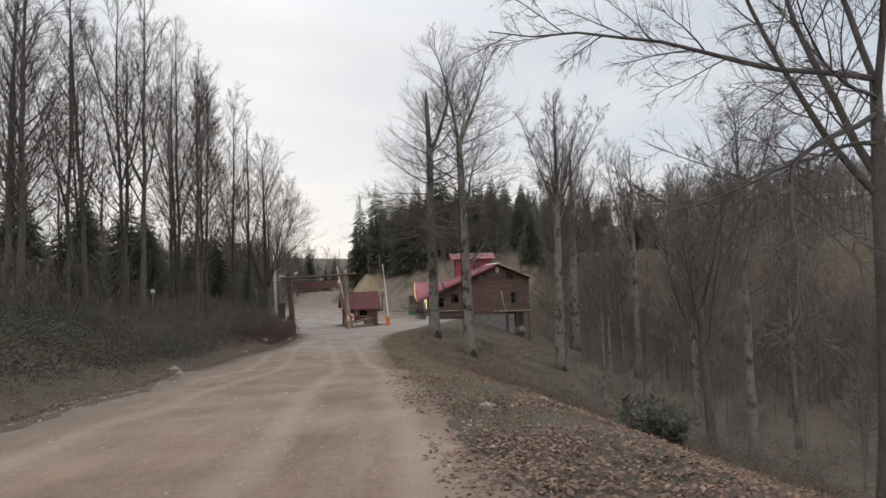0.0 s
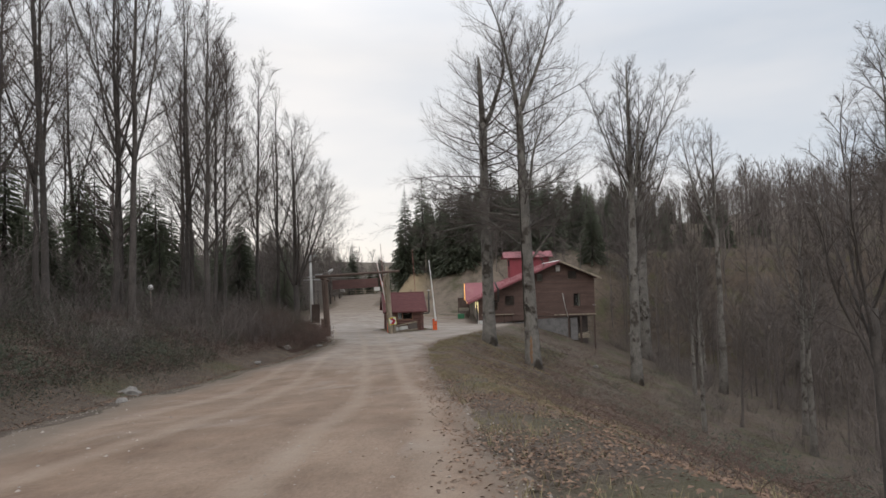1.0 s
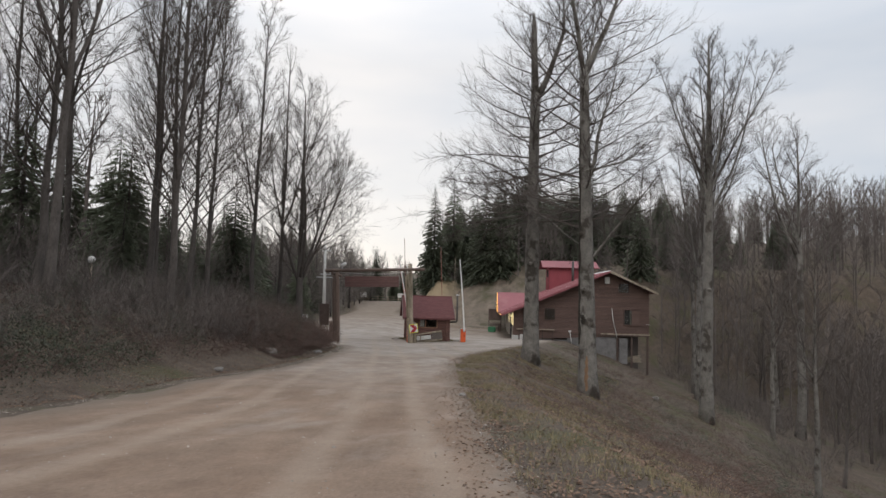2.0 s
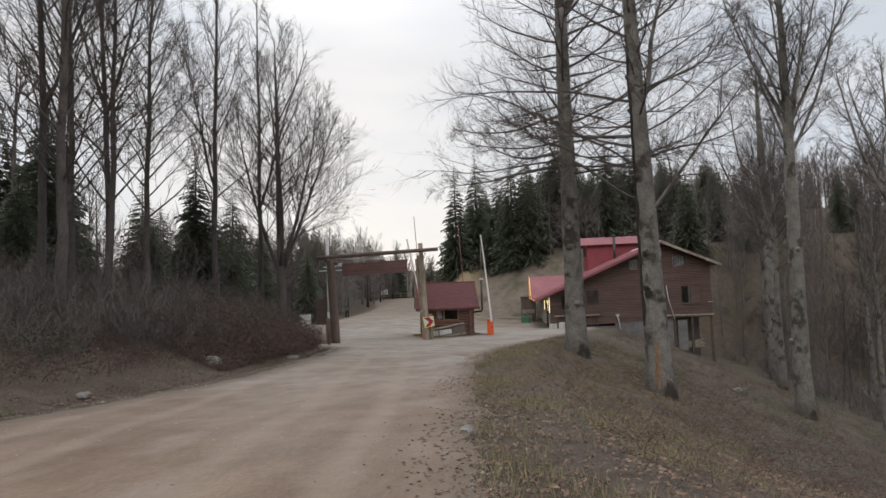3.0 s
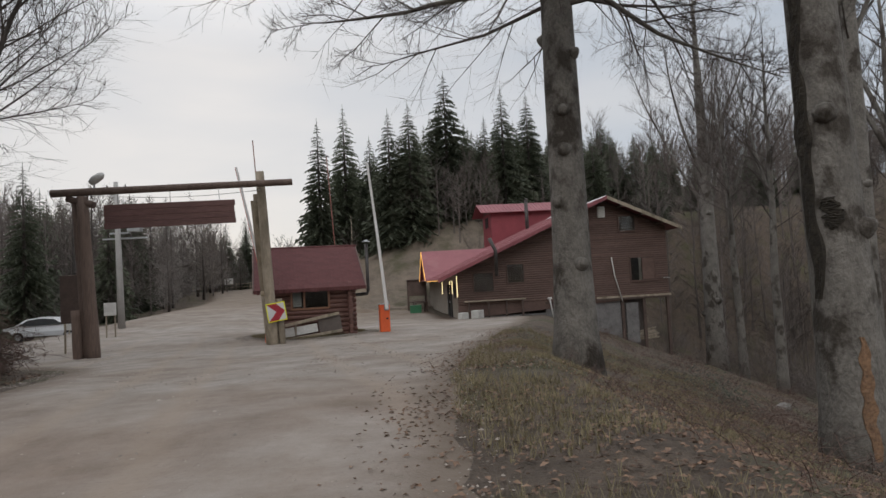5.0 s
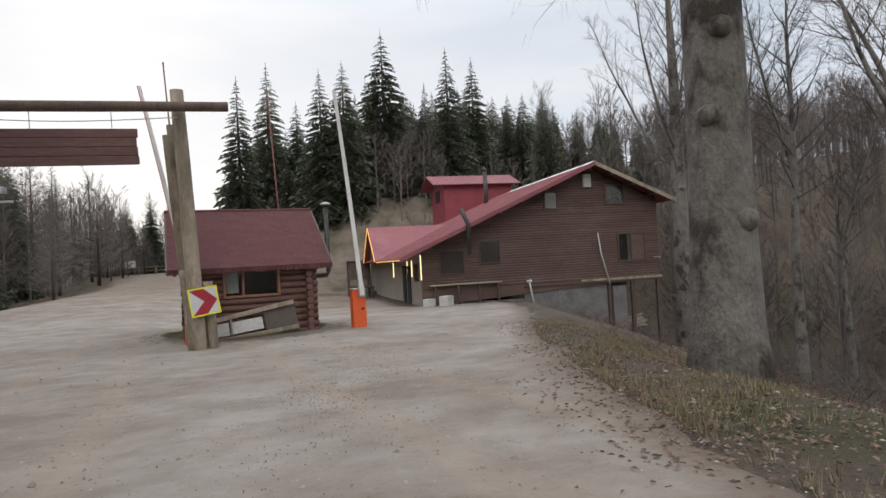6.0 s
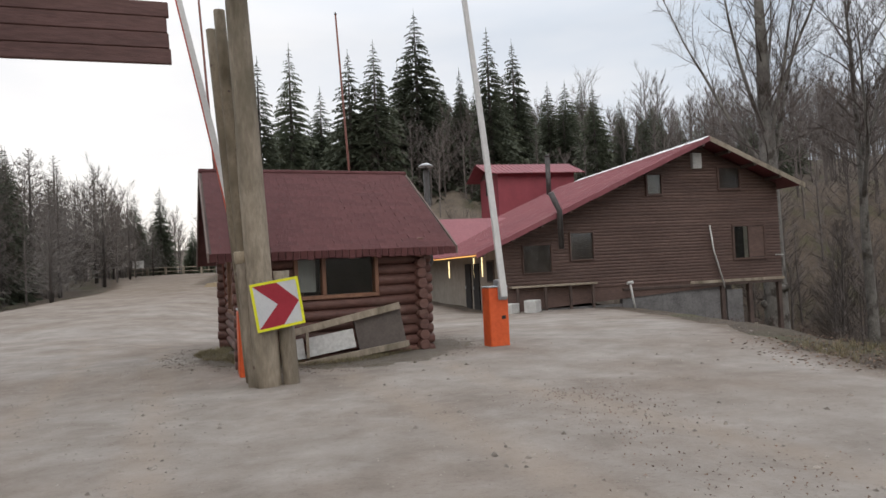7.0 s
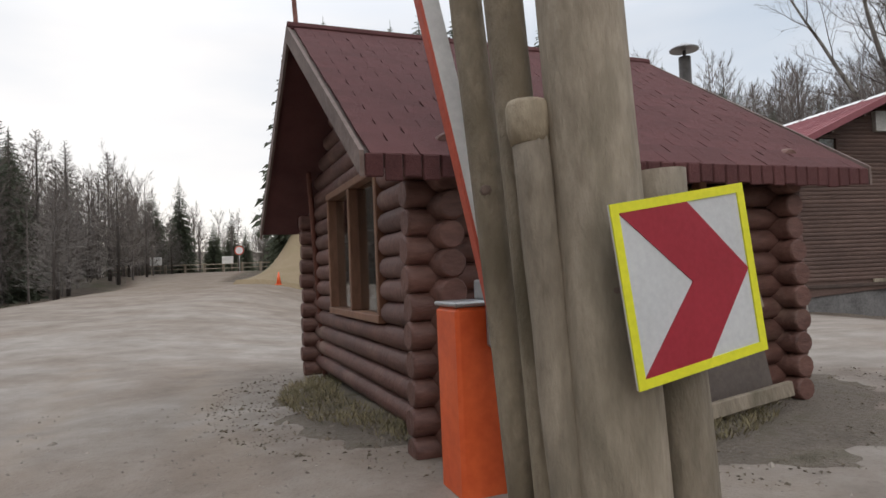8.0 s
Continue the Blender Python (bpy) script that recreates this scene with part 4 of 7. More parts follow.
    for i in range(9):
        k = Mesh()
        a, b = -0.9 + i * 1.45, -0.9 + i * 1.45 + 1.25
        w = 0.12 + 0.05 * noise.noise((i * 2.1, 0, 0))
        k.add([(RIDGE_S - 0.55 * w * 4, a, RIDGE_Z - 0.08), (RIDGE_S, a, RIDGE_Z + 0.07), (RIDGE_S + w * 2, a, RIDGE_Z - 0.03), (RIDGE_S - 0.55 * w * 4, b, RIDGE_Z - 0.08), (RIDGE_S, b, RIDGE_Z + 0.07), (RIDGE_S + w * 2, b, RIDGE_Z - 0.03)],
              [(0, 1, 4, 3), (1, 2, 5, 4), (0, 2, 1), (3, 4, 5)])
        k.made("ridge_cap", M_SNOW, e, "white ridge flashing")
    # rafters under the gable
    for i in range(12):
        s = EAVE_LS + 0.3 + i * 1.25
        if s < EAVE_RS - 0.2:
            box_part("purlin", (s - 0.06, -over, roof_z(s) - 0.26), (s + 0.06, 0.0, roof_z(s) - 0.12), M_TRIM, e)
    # cross gable over the entrance
    gs, gd, gz, half, ez = -14.75, 10.2, 4.2, 3.0, 1.98
    meet_ridge, meet_eave = -9.35, -14.65
    for sg in (-1, 1):
        k = Mesh()
        q = [(gs, gd, gz), (meet_ridge, gd, gz), (meet_eave, gd + sg * half, ez), (gs, gd + sg * half, ez)]
        k.add(q + [(a, b, c - 0.06) for a, b, c in q], [(0, 1, 2, 3), (7, 6, 5, 4), (0, 4, 5, 1), (1, 5, 6, 2), (2, 6, 7, 3), (3, 7, 4, 0)])
        k.made("entrance_roof", M_METALROOF, e)
        k = Mesh()
        k.tube([(gs - 0.03, gd, gz - 0.05), (gs - 0.03, gd + sg * half, ez - 0.05)], [0.022, 0.022], 6)
        k.made("led_strip", M_LEDORANGE, e, "thin orange light strip along the gable")
    k = Mesh()
    k.tube([(EAVE_LS - 0.02, -over, EAVE_LZ - 0.07), (EAVE_LS - 0.02, gd - half, EAVE_LZ - 0.07)], [0.018, 0.018], 6)
    k.made("led_strip", M_LEDORANGE, e, "thin orange light strip along the eave")
    for d, z0, z1 in ((-0.06, 0.85, 2.1), (2.4, 1.0, 1.85), (3.7, 1.0, 1.85), (8.6, 0.9, 1.8)):
        k = Mesh()
        k.tube([(-13.440, d, z0), (-13.440, d, z1)], [0.024, 0.024], 6)
        k.made("led_strip", M_LED, e, "upright warm white light strip")
    k = Mesh()
    k.prism([(gd - half + 0.2, ez - 0.1), (gd + half - 0.2, ez - 0.1), (gd, gz - 0.25)], -14.4, -14.3, lambda a, b, d: (d, a, b))
    k.made("entrance_gable", M_SIDING, e, "dark boarded gable under the entrance roof")
    w = empty_part("window", e)
    box_part("frame", (-13.450, 0.75, 0.75), (-13.403, 1.75, 1.70), M_TRIM, w)
    # opaque pane, the unlit room behind it put into its near-black colour
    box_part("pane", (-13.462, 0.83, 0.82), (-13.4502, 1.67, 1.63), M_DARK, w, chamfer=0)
    for d in (2.95, 4.35):
        d_ = empty_part("door", e)
        tagged(d_, "dark entrance door")
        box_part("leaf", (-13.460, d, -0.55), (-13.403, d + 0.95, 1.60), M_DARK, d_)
        box_part("handle", (-13.500, d + 0.82, 0.40), (-13.462, d + 0.86, 0.55), M_ALU, d_)
    # raised block with its own little roof
    b0, b1, c0, c1 = -8.3, -2.9, 15.0, 19.0
    box_part("upper_room", (b0, c0, 4.4), (b1, c1, 7.5), material("red_wall_paint", (0.19, 0.03, 0.042), (0.27, 0.05, 0.062), 0.6, 1.0, 12.0, 0.2), e, "red painted upper room")
    for sg, c in ((-1, c0 - 0.5), (1, c1 + 0.5)):
        k = Mesh()
        mid = (c0 + c1) / 2
        ribbed(k, (b0 - 0.9, mid, 8.4), (b1 - b0 + 1.5, 0, 0), (0, c - mid, -0.95), 22)
        k.made("upper_roof", M_METALROOF, e)
    k = Mesh()
    k.prism([(c0, 7.5), (c1, 7.5), ((c0 + c1) / 2, 8.3)], b0, b0 + 0.2, lambda a, b, d: (d, a, b))
    k.made("upper_gable", M_SIDING, e)
    # near-black slab: the shade of the upper room is in its colour
    box_part("upper_window", (b0 - 0.05, c0 + 1.3, 6.3), (b0 - 0.004, c0 + 2.6, 7.2), M_DARK, e)
    # chimneys and pipes
    tube_part("chimney", [(-5.77, 12.6, 5.2), (-5.77, 12.6, 8.1)], [0.16, 0.15], M_STEEL, e, "tall sooty steel chimney")
    tube_part("chimney_cap", [(-5.77, 12.6, 8.14), (-5.77, 12.6, 8.26)], [0.2, 0.12], M_STEEL, e)
    tube_part("stove_pipe", [(-11.15, -1.08, 2.0), (-11.15, -1.08, 3.5), (-11.5, -1.1, 4.25)], [0.11, 0.11, 0.12], M_STEEL, e, "bent dark stove pipe at the wall")
    tube_part("drain_pipe", [(-3.7, -0.12, 2.8), (-3.57, -0.14, 1.65), (-3.2, -0.25, 0.0)], [0.035, 0.035, 0.035], M_PAINTWHITE, e, "thin white drain pipe hanging askew")
    tube_part("stay", [(-0.4, -0.1, 1.35), (0.0, -0.12, 1.33)], [0.02, 0.02], M_PAINTWHITE, e)
    return e


lodge()


def on_lodge(s, d, z, rz=0):
    return LODGE @ pose(s, d, z, 0, 0, rz)


def vent_pipe():
    m = on_lodge(-7.78, -0.35, 0)
    x, y = m.translation.x, m.translation.y
    z = height(x, y)
    e = empty("vent_pipe", Matrix.Translation((x, y, z)), "thin white vent pipe leaning out of the ground by the lodge", "pipe")
    tube_part("pipe", [(0.15, 0, -0.1), (-0.05, 0, 1.15)], [0.045, 0.045], M_PAINTWHITE, e)
    tube_part("hood", [(-0.18, 0, 1.15), (0.08, 0, 1.19)], [0.07, 0.07], M_PAINTWHITE, e)


vent_pipe()


def yard_table():
    px, py = -5.5, 95.2
    z = height(px, py) + 0.03
    e = empty("outdoor_table", pose(px, py, z, 0, 0, 20), "small dark wooden table on the gravel by the lodge", "table")
    box_part("tabletop", (-0.55, -0.35, 0.68), (0.55, 0.35, 0.75), M_TRIM, e)
    for a in (-0.46, 0.46):
        for b in (-0.28, 0.28):
            box_part("leg", (a - 0.05, b - 0.05, -0.04), (a + 0.05, b + 0.05, 0.68), M_TRIM, e)
    e2 = empty("kiosk_stand", pose(-5.75, 98.9, height(-5.75, 98.9) + 0.03, 0, 0, 4), "dark kiosk stand with a sheet roof beside the lodge entrance", "stand")
    box_part("roof", (-0.85, -0.8, 2.55), (0.85, 0.8, 2.63), M_TRIM, e2)
    box_part("front_screen", (-0.78, -0.68, 1.25), (0.78, -0.64, 2.55), M_TRIM, e2, "dark hanging screen")
    
    for a in (-0.75, 0.75):
        for b in (-0.6, 0.6):
            box_part("post", (a - 0.05, b - 0.05, -0.04), (a + 0.05, b + 0.05, 2.55), M_TRIM, e2)
    box_part("counter", (-0.68, -0.5, 0.7), (0.68, 0.5, 0.78), M_TRIM, e2)
    for dx, dy, s, c, lab in ((-2.95 - px, 82.35 - py, 0.40, M_PAINTWHITE, "white plastic crate by the lodge wall"), (-2.1 - px, 82.3 - py, 0.50, M_PAINTWHITE, "white plastic crate tipped by the lodge wall"), (-0.35, -1.2, 0.62, M_GREEN, "green plastic bin near the lodge entrance")):
        k = Mesh()
        q = height(px + dx, py + dy) + 0.02
        k.box((-s * 0.7, -s * 0.5, 0), (s * 0.7, s * 0.5, s), chamfer=0.03)
        o = k.made("crate" if c is M_PAINTWHITE else "bin", c)
        o.matrix_world = pose(px + dx, py + dy, q, 0, 0, 15 * dx + 4)
        tagged(o, lab, "crate" if c is M_PAINTWHITE else "bin")


yard_table()


# ---- by the road ----
def utility_pole():
    x, y = -21.8, 80.0
    z = height(x, y)
    e = empty("utility_pole", Matrix.Translation((x, y, z)), "pale concrete utility pole with crossarms and a floodlight", "pole")
    tube_part("shaft", [(0, 0, -0.3), (-0.05, 0, 4), (-0.12, 0, 8.1)], [0.2, 0.16, 0.12], M_CONCRETE, e, sides=10)
    for q in (4.9, 5.2):
        box_part("crossarm", (-0.9 if q < 5 else -0.5, -0.06, q), (1.5 if q < 5 else 0.6, 0.06, q + 0.09), M_ALU, e)
    box_part("floodlight", (0.5, -0.2, 5.3), (1.2, 0.2, 5.55), M_ALU, e, "grey floodlight box")
    box_part("crossarm", (-0.6, -0.05, 7.6), (0.6, 0.05, 7.7), M_ALU, e)
    for a in (-0.5, 0, 0.5):
        tube_part("insulator", [(a - 0.1, 0, 7.7), (a - 0.1, 0, 7.95)], [0.05, 0.03], M_STONE, e, sides=6)


utility_pole()


def gate_lamp():
    e = empty("gate_lamp", Matrix.Translation((-15.75, 65.3, 5.36)), "pale street lamp head standing on the gate beam", "lamp")
    tube_part("stem", [(0, 0, 0), (0, 0, 0.3)], [0.03, 0.03], M_ALU, e, sides=6)
    k = Mesh()
    k.tube([(-0.12, 0, 0.26), (0.0, 0, 0.36), (0.22, 0, 0.5), (0.3, 0, 0.56)], [0.09, 0.14, 0.12, 0.05], 10)
    k.made("head", M_PAINTWHITE, e, smooth=True)


gate_lamp()


def bank_lamp(x, y, h, label):
    z = height(x, y)
    e = empty("garden_lamp", Matrix.Translation((x, y, z)), label, "lamp", "lamps on the bank")
    tube_part("post", [(0, 0, -0.2), (0, 0, h)], [0.04, 0.035], M_GREYWOOD, e, sides=8)
    k = Mesh()
    n = 7
    k.tube([(0, 0, h + 0.14 - 0.15 * math.cos(math.pi * i / n)) for i in range(n + 1)], [max(0.01, 0.15 * math.sin(math.pi * i / n)) for i in range(n + 1)], 12)
    k.made("globe", M_PAINTWHITE, e, "white globe", smooth=True)


bank_lamp(-19.2, 42.0, 4.6 - height(-19.2, 42.0), "white globe lamp on a thin post on the wooded bank")


def info_board(x, y, w, h, z0, label, mat):
    z = height(x, y)
    e = empty("notice_board", pose(x, y, z, 0, 0, 8), label, "notice board")
    for s in (-0.35, 0.35):
        box_part("leg", (s * w - 0.03, 0, -0.2), (s * w + 0.03, 0.06, z0 + h * 0.9), M_GREYWOOD, e)
    box_part("panel", (-w / 2, -0.04, z0), (w / 2, -0.005, z0 + h), mat, e)


info_board(-20.0, 75.0, 0.55, 0.6, 1.05, "blank white notice board beside the gate road", M_PAINTWHITE)
info_board(-23.2, 78.0, 0.9, 1.1, 0.25, "white cabinet board standing at the parking edge", M_PAINTWHITE)
info_board(-17.72, 67.5, 0.75, 1.7, 1.1, "dark brown wooden notice board behind the gate post", M_TRIM)


def car(m):
    e = empty("parked_car", m, "white sedan parked at the edge of the gravel yard", "car")
    side = [(-2.2, 0.35), (-2.25, 0.62), (-2.1, 0.92), (-1.55, 1.0), (-0.95, 1.38), (-0.2, 1.46), (0.55, 1.4), (1.25, 0.98), (2.0, 0.86), (2.22, 0.62), (2.2, 0.32)]
    k = Mesh()
    n = len(side)

    def wide(z):
        return 0.86 if z < 0.95 else 0.86 - 0.24 * (z - 0.95) / 0.5
    k.add([(x, sg * wide(z), z) for sg in (-1, 1) for x, z in side], [tuple(range(n))[::-1], tuple(range(n, 2 * n))] + [(i, (i + 1) % n, n + (i + 1) % n, n + i) for i in range(n)])
    k.made("body", M_CAR, e)
    for sg in (-1, 1):
        k = Mesh()
        pts = [(-1.35, 1.0), (-0.9, 1.30), (-0.2, 1.38), (0.5, 1.33), (1.05, 1.0)]
        k.add([(x, sg * (wide(z) + 0.006), z) for x, z in pts], [tuple(range(5))])
        k.made("side_window", M_TYRE, e, "dark side windows")
    for x in (-1.38, 1.36):
        for sg in (-1, 1):
            w = empty_part("wheel", e)
            tube_part("tyre", [(x, sg * 0.66, 0.31), (x, sg * 0.88, 0.31)], [0.31, 0.31], M_TYRE, w, sides=18)
            tube_part("rim", [(x, sg * 0.87, 0.31), (x, sg * 0.89, 0.31)], [0.2, 0.18], M_ALU, w, sides=12)
    for sg in (-0.6, 0.6):
        box_part("headlight", (2.05, sg - 0.2, 0.62), (2.2, sg + 0.2, 0.78), M_ALU, e)


car(pose(-28.3, 84.5, height(-28.3, 84.5) + 0.03, 0, 0, 12))


def rock(x, y, s, seed, label="pale grey rock lying at the foot of the bank"):
    bm = bmesh.new()
    bmesh.ops.create_icosphere(bm, subdivisions=2, radius=1)
    for v in bm.verts:
        k = 1 + 0.45 * noise.noise(v.co * 1.3 + Vector((seed * 7.1, 0, 0)))
        v.co = Vector((v.co.x * s * 1.25, v.co.y * s, v.co.z * s * 0.72)) * k
    me = bpy.data.meshes.new("rock")
    bm.to_mesh(me)
    bm.free()
    me.materials.append(M_ROCK)
    o = new("rock", me)
    o.matrix_world = pose(x, y, height(x, y) + s * 0.22, 0, 0, seed * 50)
    tagged(o, label, "rock", "rocks beside the road")


for i, (x, y, s) in enumerate(((-13.4, 46.6, 0.28), (-11.3, 27.0, 0.24), (-10.0, 24.5, 0.14), (-12.6, 40.0, 0.16), (-13.0, 52.0, 0.2), (7.6, 67.5, 0.26), (-3.6, 36.0, 0.1), (0.6, 10.6, 0.09), (1.7, 12.4, 0.1), (-13.6, 49.0, 0.12))):
    rock(x, y, s, i)


def fence_far():
    for i in range(9):
        x, y = -36 + 1.9 * i, 134 + 0.3 * i
        z = height(x, y)
        e = empty("fence_panel", pose(x, y, z, 0, 0, 5), "low pale rail fence panel at the top of the slope", "fence", "fence at the crest")
        for a in (-0.9, 0.9):
            box_part("post", (a - 0.05, -0.05, -0.2), (a + 0.05, 0.05, 1.0), M_GREYWOOD, e)
        for q in (0.4, 0.85):
            box_part("rail", (-0.9, -0.03, q), (0.9, 0.03, q + 0.08), M_GREYWOOD, e)
    info_board(-30.8, 130.0, 1.1, 0.8, 1.0, "small white sign at the top of the slope", M_PAINTWHITE)
    info_board(-24.4, 132.0, 1.1, 0.75, 0.9, "small white sign by the road crest", M_PAINTWHITE)
    x, y = -23.4, 133.0
    e = empty("round_road_sign", pose(x, y, height(x, y)), "round traffic sign on a thin post by the road crest", "road sign")
    tube_part("post", [(0, 0, -0.2), (0, 0, 2.4)], [0.035, 0.035], M_ALU, e, sides=8)
    tube_part("disc", [(0, -0.07, 2.2), (0, -0.045, 2.2)], [0.48, 0.48], M_REDTAPE, e, sides=24, smooth=False)
    tube_part("face", [(0, -0.078, 2.2), (0, -0.072, 2.2)], [0.37, 0.37], M_WHITE, e, sides=24, smooth=False)
    x, y = -15.7, 100.0
    e = empty("traffic_cone", pose(x, y, height(x, y) + 0.06), "small orange traffic cone at the foot of the earth slope", "cone")
    box_part("base", (-0.18, -0.18, 0), (0.18, 0.18, 0.04), M_ORANGE, e)
    tube_part("cone", [(0, 0, 0.04), (0, 0, 0.7)], [0.14, 0.03], M_ORANGE, e, sides=14)


fence_far()


# ---- trees ----
def bent(rng, p, d, length, n, wob, lift):
    pts, d = [Vector(p)], Vector(d).normalized()
    for i in range(n):
        d = (d + Vector((rng.uniform(-wob, wob), rng.uniform(-wob, wob), rng.uniform(-wob, wob) + lift))).normalized()
        pts.append(pts[-1] + d * (length / n))
    return pts


def along(pts, t):
    f = t * (len(pts) - 1)
    i = min(int(f), len(pts) - 2)
    return pts[i].lerp(pts[i + 1], f - i), (pts[i + 1] - pts[i]).normalized()


def side_way(rng, d, angle):
    a = d.orthogonal().normalized()
    a = Matrix.Rotation(rng.uniform(0, 2 * math.pi), 3, d) @ a
    return (d * math.cos(angle) + a * math.sin(angle)).normalized()


def spike(k, pts, r):
    """A twig: a three-sided point, bent once."""
    p, q, e = pts[0], pts[1], pts[-1]
    d = (e - p).normalized()
    a = d.orthogonal().normalized() * r
    b = d.cross(a)
    ring = [p + a, p - a * 0.5 + b * 0.87, p - a * 0.5 - b * 0.87]
    n = len(k.v)
    k.v.extend([tuple(v) for v in ring] + [tuple(q + a * 0.55), tuple(q - a * 0.55), tuple(e)])
    k.f.extend([(n, n + 1, n + 4, n + 3), (n + 1, n + 2, n + 4), (n + 2, n, n + 3, n + 4), (n + 3, n + 4, n + 5)])


def taper(r0, r1, n):
    return [r0 + (r1 - r0) * i / (n - 1) for i in range(n)]


def sliver(k, p, d, ln, w):
    """The thinnest twig: one long point."""
    s = d.orthogonal().normalized() * w
    n = len(k.v)
    k.v.extend([tuple(p - s), tuple(p + s), tuple(p + d * ln)])
    k.f.append((n, n + 1, n + 2))


def spray(k, rng, q, ln, r0, subs, twigs, fine, lift, width=0.0070):
    """Side shoots along a limb, with twigs on them."""
    for j in range(subs):
        t2 = 0.16 + 0.82 * (j + rng.random()) / subs
        p2, d2 = along(q, t2)
        l2 = ln * rng.uniform(0.30, 0.58) * (1.2 - 0.75 * t2)
        q2 = bent(rng, p2, side_way(rng, d2, rng.uniform(0.45, 0.9)), l2, 3 if fine else 2, 0.15, lift + 0.05)
        if fine:
            k.tube(q2, taper(r0 * 0.24 + 0.004, 0.004, len(q2)), 3, cap=False)
        else:
            spike(k, q2, r0 * 0.26 + 0.004)
        for s in range(twigs):
            p3, d3 = along(q2, 0.15 + 0.85 * (s + rng.random()) / twigs)
            l3 = l2 * rng.uniform(0.28, 0.58) + 0.15
            way = side_way(rng, d3, rng.uniform(0.35, 0.8))
            if fine:
                q3 = bent(rng, p3, way, l3, 2, 0.16, lift + 0.05)
                spike(k, q3, 0.006)
                for u in range(fine):
                    p4, d4 = along(q3, rng.uniform(0.2, 1))
                    sliver(k, p4, side_way(rng, d4, rng.uniform(0.35, 0.8)), l3 * rng.uniform(0.35, 0.7), 0.0055)
            else:
                sliver(k, p3, way, l3, width)
                sliver(k, p3 + way * l3 * 0.4, side_way(rng, way, rng.uniform(0.35, 0.8)), l3 * rng.uniform(0.4, 0.7), width * 0.85)
    for s in range(twigs):
        p3, d3 = along(q, rng.uniform(0.55, 1.0))
        sliver(k, p3, side_way(rng, d3, rng.uniform(0.25, 0.6)), ln * rng.uniform(0.10, 0.25), width)


def limb_set(k, rng, pts, rad, ends, n, lengths, angles, lifts, most, subs, twigs, fine, wob=0.13):
    """Limbs spread round a stem; ends, lengths, angles and lifts run from the lowest limb to the highest."""
    a0 = rng.uniform(0, 6.283)
    for i in range(n):
        u = (i + rng.random()) / n
        t = ends[0] + (ends[1] - ends[0]) * u
        p, d = along(pts, t)
        ln = (lengths[0] + (lengths[1] - lengths[0]) * u) * rng.uniform(0.65, 1.2)
        ang = (angles[0] + (angles[1] - angles[0]) * u) * rng.uniform(0.85, 1.15)
        round_ = Matrix.Rotation(a0 + i * 2.4 + rng.uniform(-0.5, 0.5), 3, d) @ d.orthogonal().normalized()
        lift = lifts[0] + (lifts[1] - lifts[0]) * u
        q = bent(rng, p, d * math.cos(ang) + round_ * math.sin(ang), ln, 6, wob, lift)
        r0 = min(0.30 * rad[min(len(rad) - 1, int(t * (len(rad) - 1)))] + 0.008, most * rng.uniform(0.6, 1.0))
        k.tube(q, taper(r0, 0.006, len(q)), 4, cap=False)
        spray(k, rng, q, ln, r0, subs, twigs, fine, lift * 0.6)


def stem_line(rng, p, q, n, crook):
    """A slightly crooked line from p to q."""
    p, q, out, off = Vector(p), Vector(q), [Vector(p)], Vector((0, 0, 0))
    for i in range(1, n + 1):
        off += Vector((rng.uniform(-1, 1), rng.uniform(-1, 1), 0)) * crook * (q - p).length / n
        out.append(p.lerp(q, i / n) + off)
    return out


def trunk_radii(r, n, seed, top=0.05):
    return [r * ((1 - i / n) ** 0.75 * 0.92 + top + 0.45 * math.exp(-i * 1.35)) * (1 + 0.05 * noise.noise((i * 1.7, seed, 0))) for i in range(n + 1)]


def bare_tree(seed, h, r, clear, limbs, limb_len, angle, lift, lean=(0, 0), fork=0, fork_at=None, subs=8, twigs=10, fine=0, crook=0.035, whiskers=24, fork_len=0.45):
    """Trunk mesh and branch mesh of a leafless tree."""
    rng = random.Random(seed)
    trunk, wood = Mesh(), Mesh()
    n = 12
    pts = stem_line(rng, (0, 0, -0.5), (lean[0], lean[1], h), n, crook)
    rad = trunk_radii(r, n, seed)
    trunk.tube(pts, rad, 10)
    share = 1.0 / (1 + 0.7 * fork)
    tops = (limb_len * 1.0, limb_len * 0.42)
    limb_set(wood, rng, pts, rad, (clear, 0.985), int(limbs * share), tops, (angle, angle * 0.5), (lift * 0.5, lift * 1.4), 0.055, subs, twigs, fine)
    for i in range(fork):
        p, d = along(pts, (fork_at or clear) * rng.uniform(0.95, 1.3))
        q = bent(rng, p, side_way(rng, d, rng.uniform(0.3, 0.5)), h * fork_len * rng.uniform(0.8, 1.1), 8, 0.08, 0.10)
        w = taper(r * 0.45, 0.02, len(q))
        trunk.tube(q, w, 7)
        limb_set(wood, rng, q, w, (0.15, 0.985), int(limbs * share * 0.7), (limb_len * 0.8, limb_len * 0.4), (angle * 0.9, angle * 0.5), (lift * 0.5, lift * 1.4), 0.045, subs, twigs, fine)
    for i in range(whiskers):
        p, d = along(pts, rng.uniform(0.12, 0.75))
        q = bent(rng, p, side_way(rng, d, rng.uniform(0.6, 1.2)), rng.uniform(0.5, 1.7), 2, 0.2, 0.06)
        spike(wood, q, 0.008)
        for u in range(5):
            p4, d4 = along(q, rng.uniform(0.2, 1))
            sliver(wood, p4, side_way(rng, d4, 0.7), rng.uniform(0.2, 0.5), 0.005)
    return trunk, wood


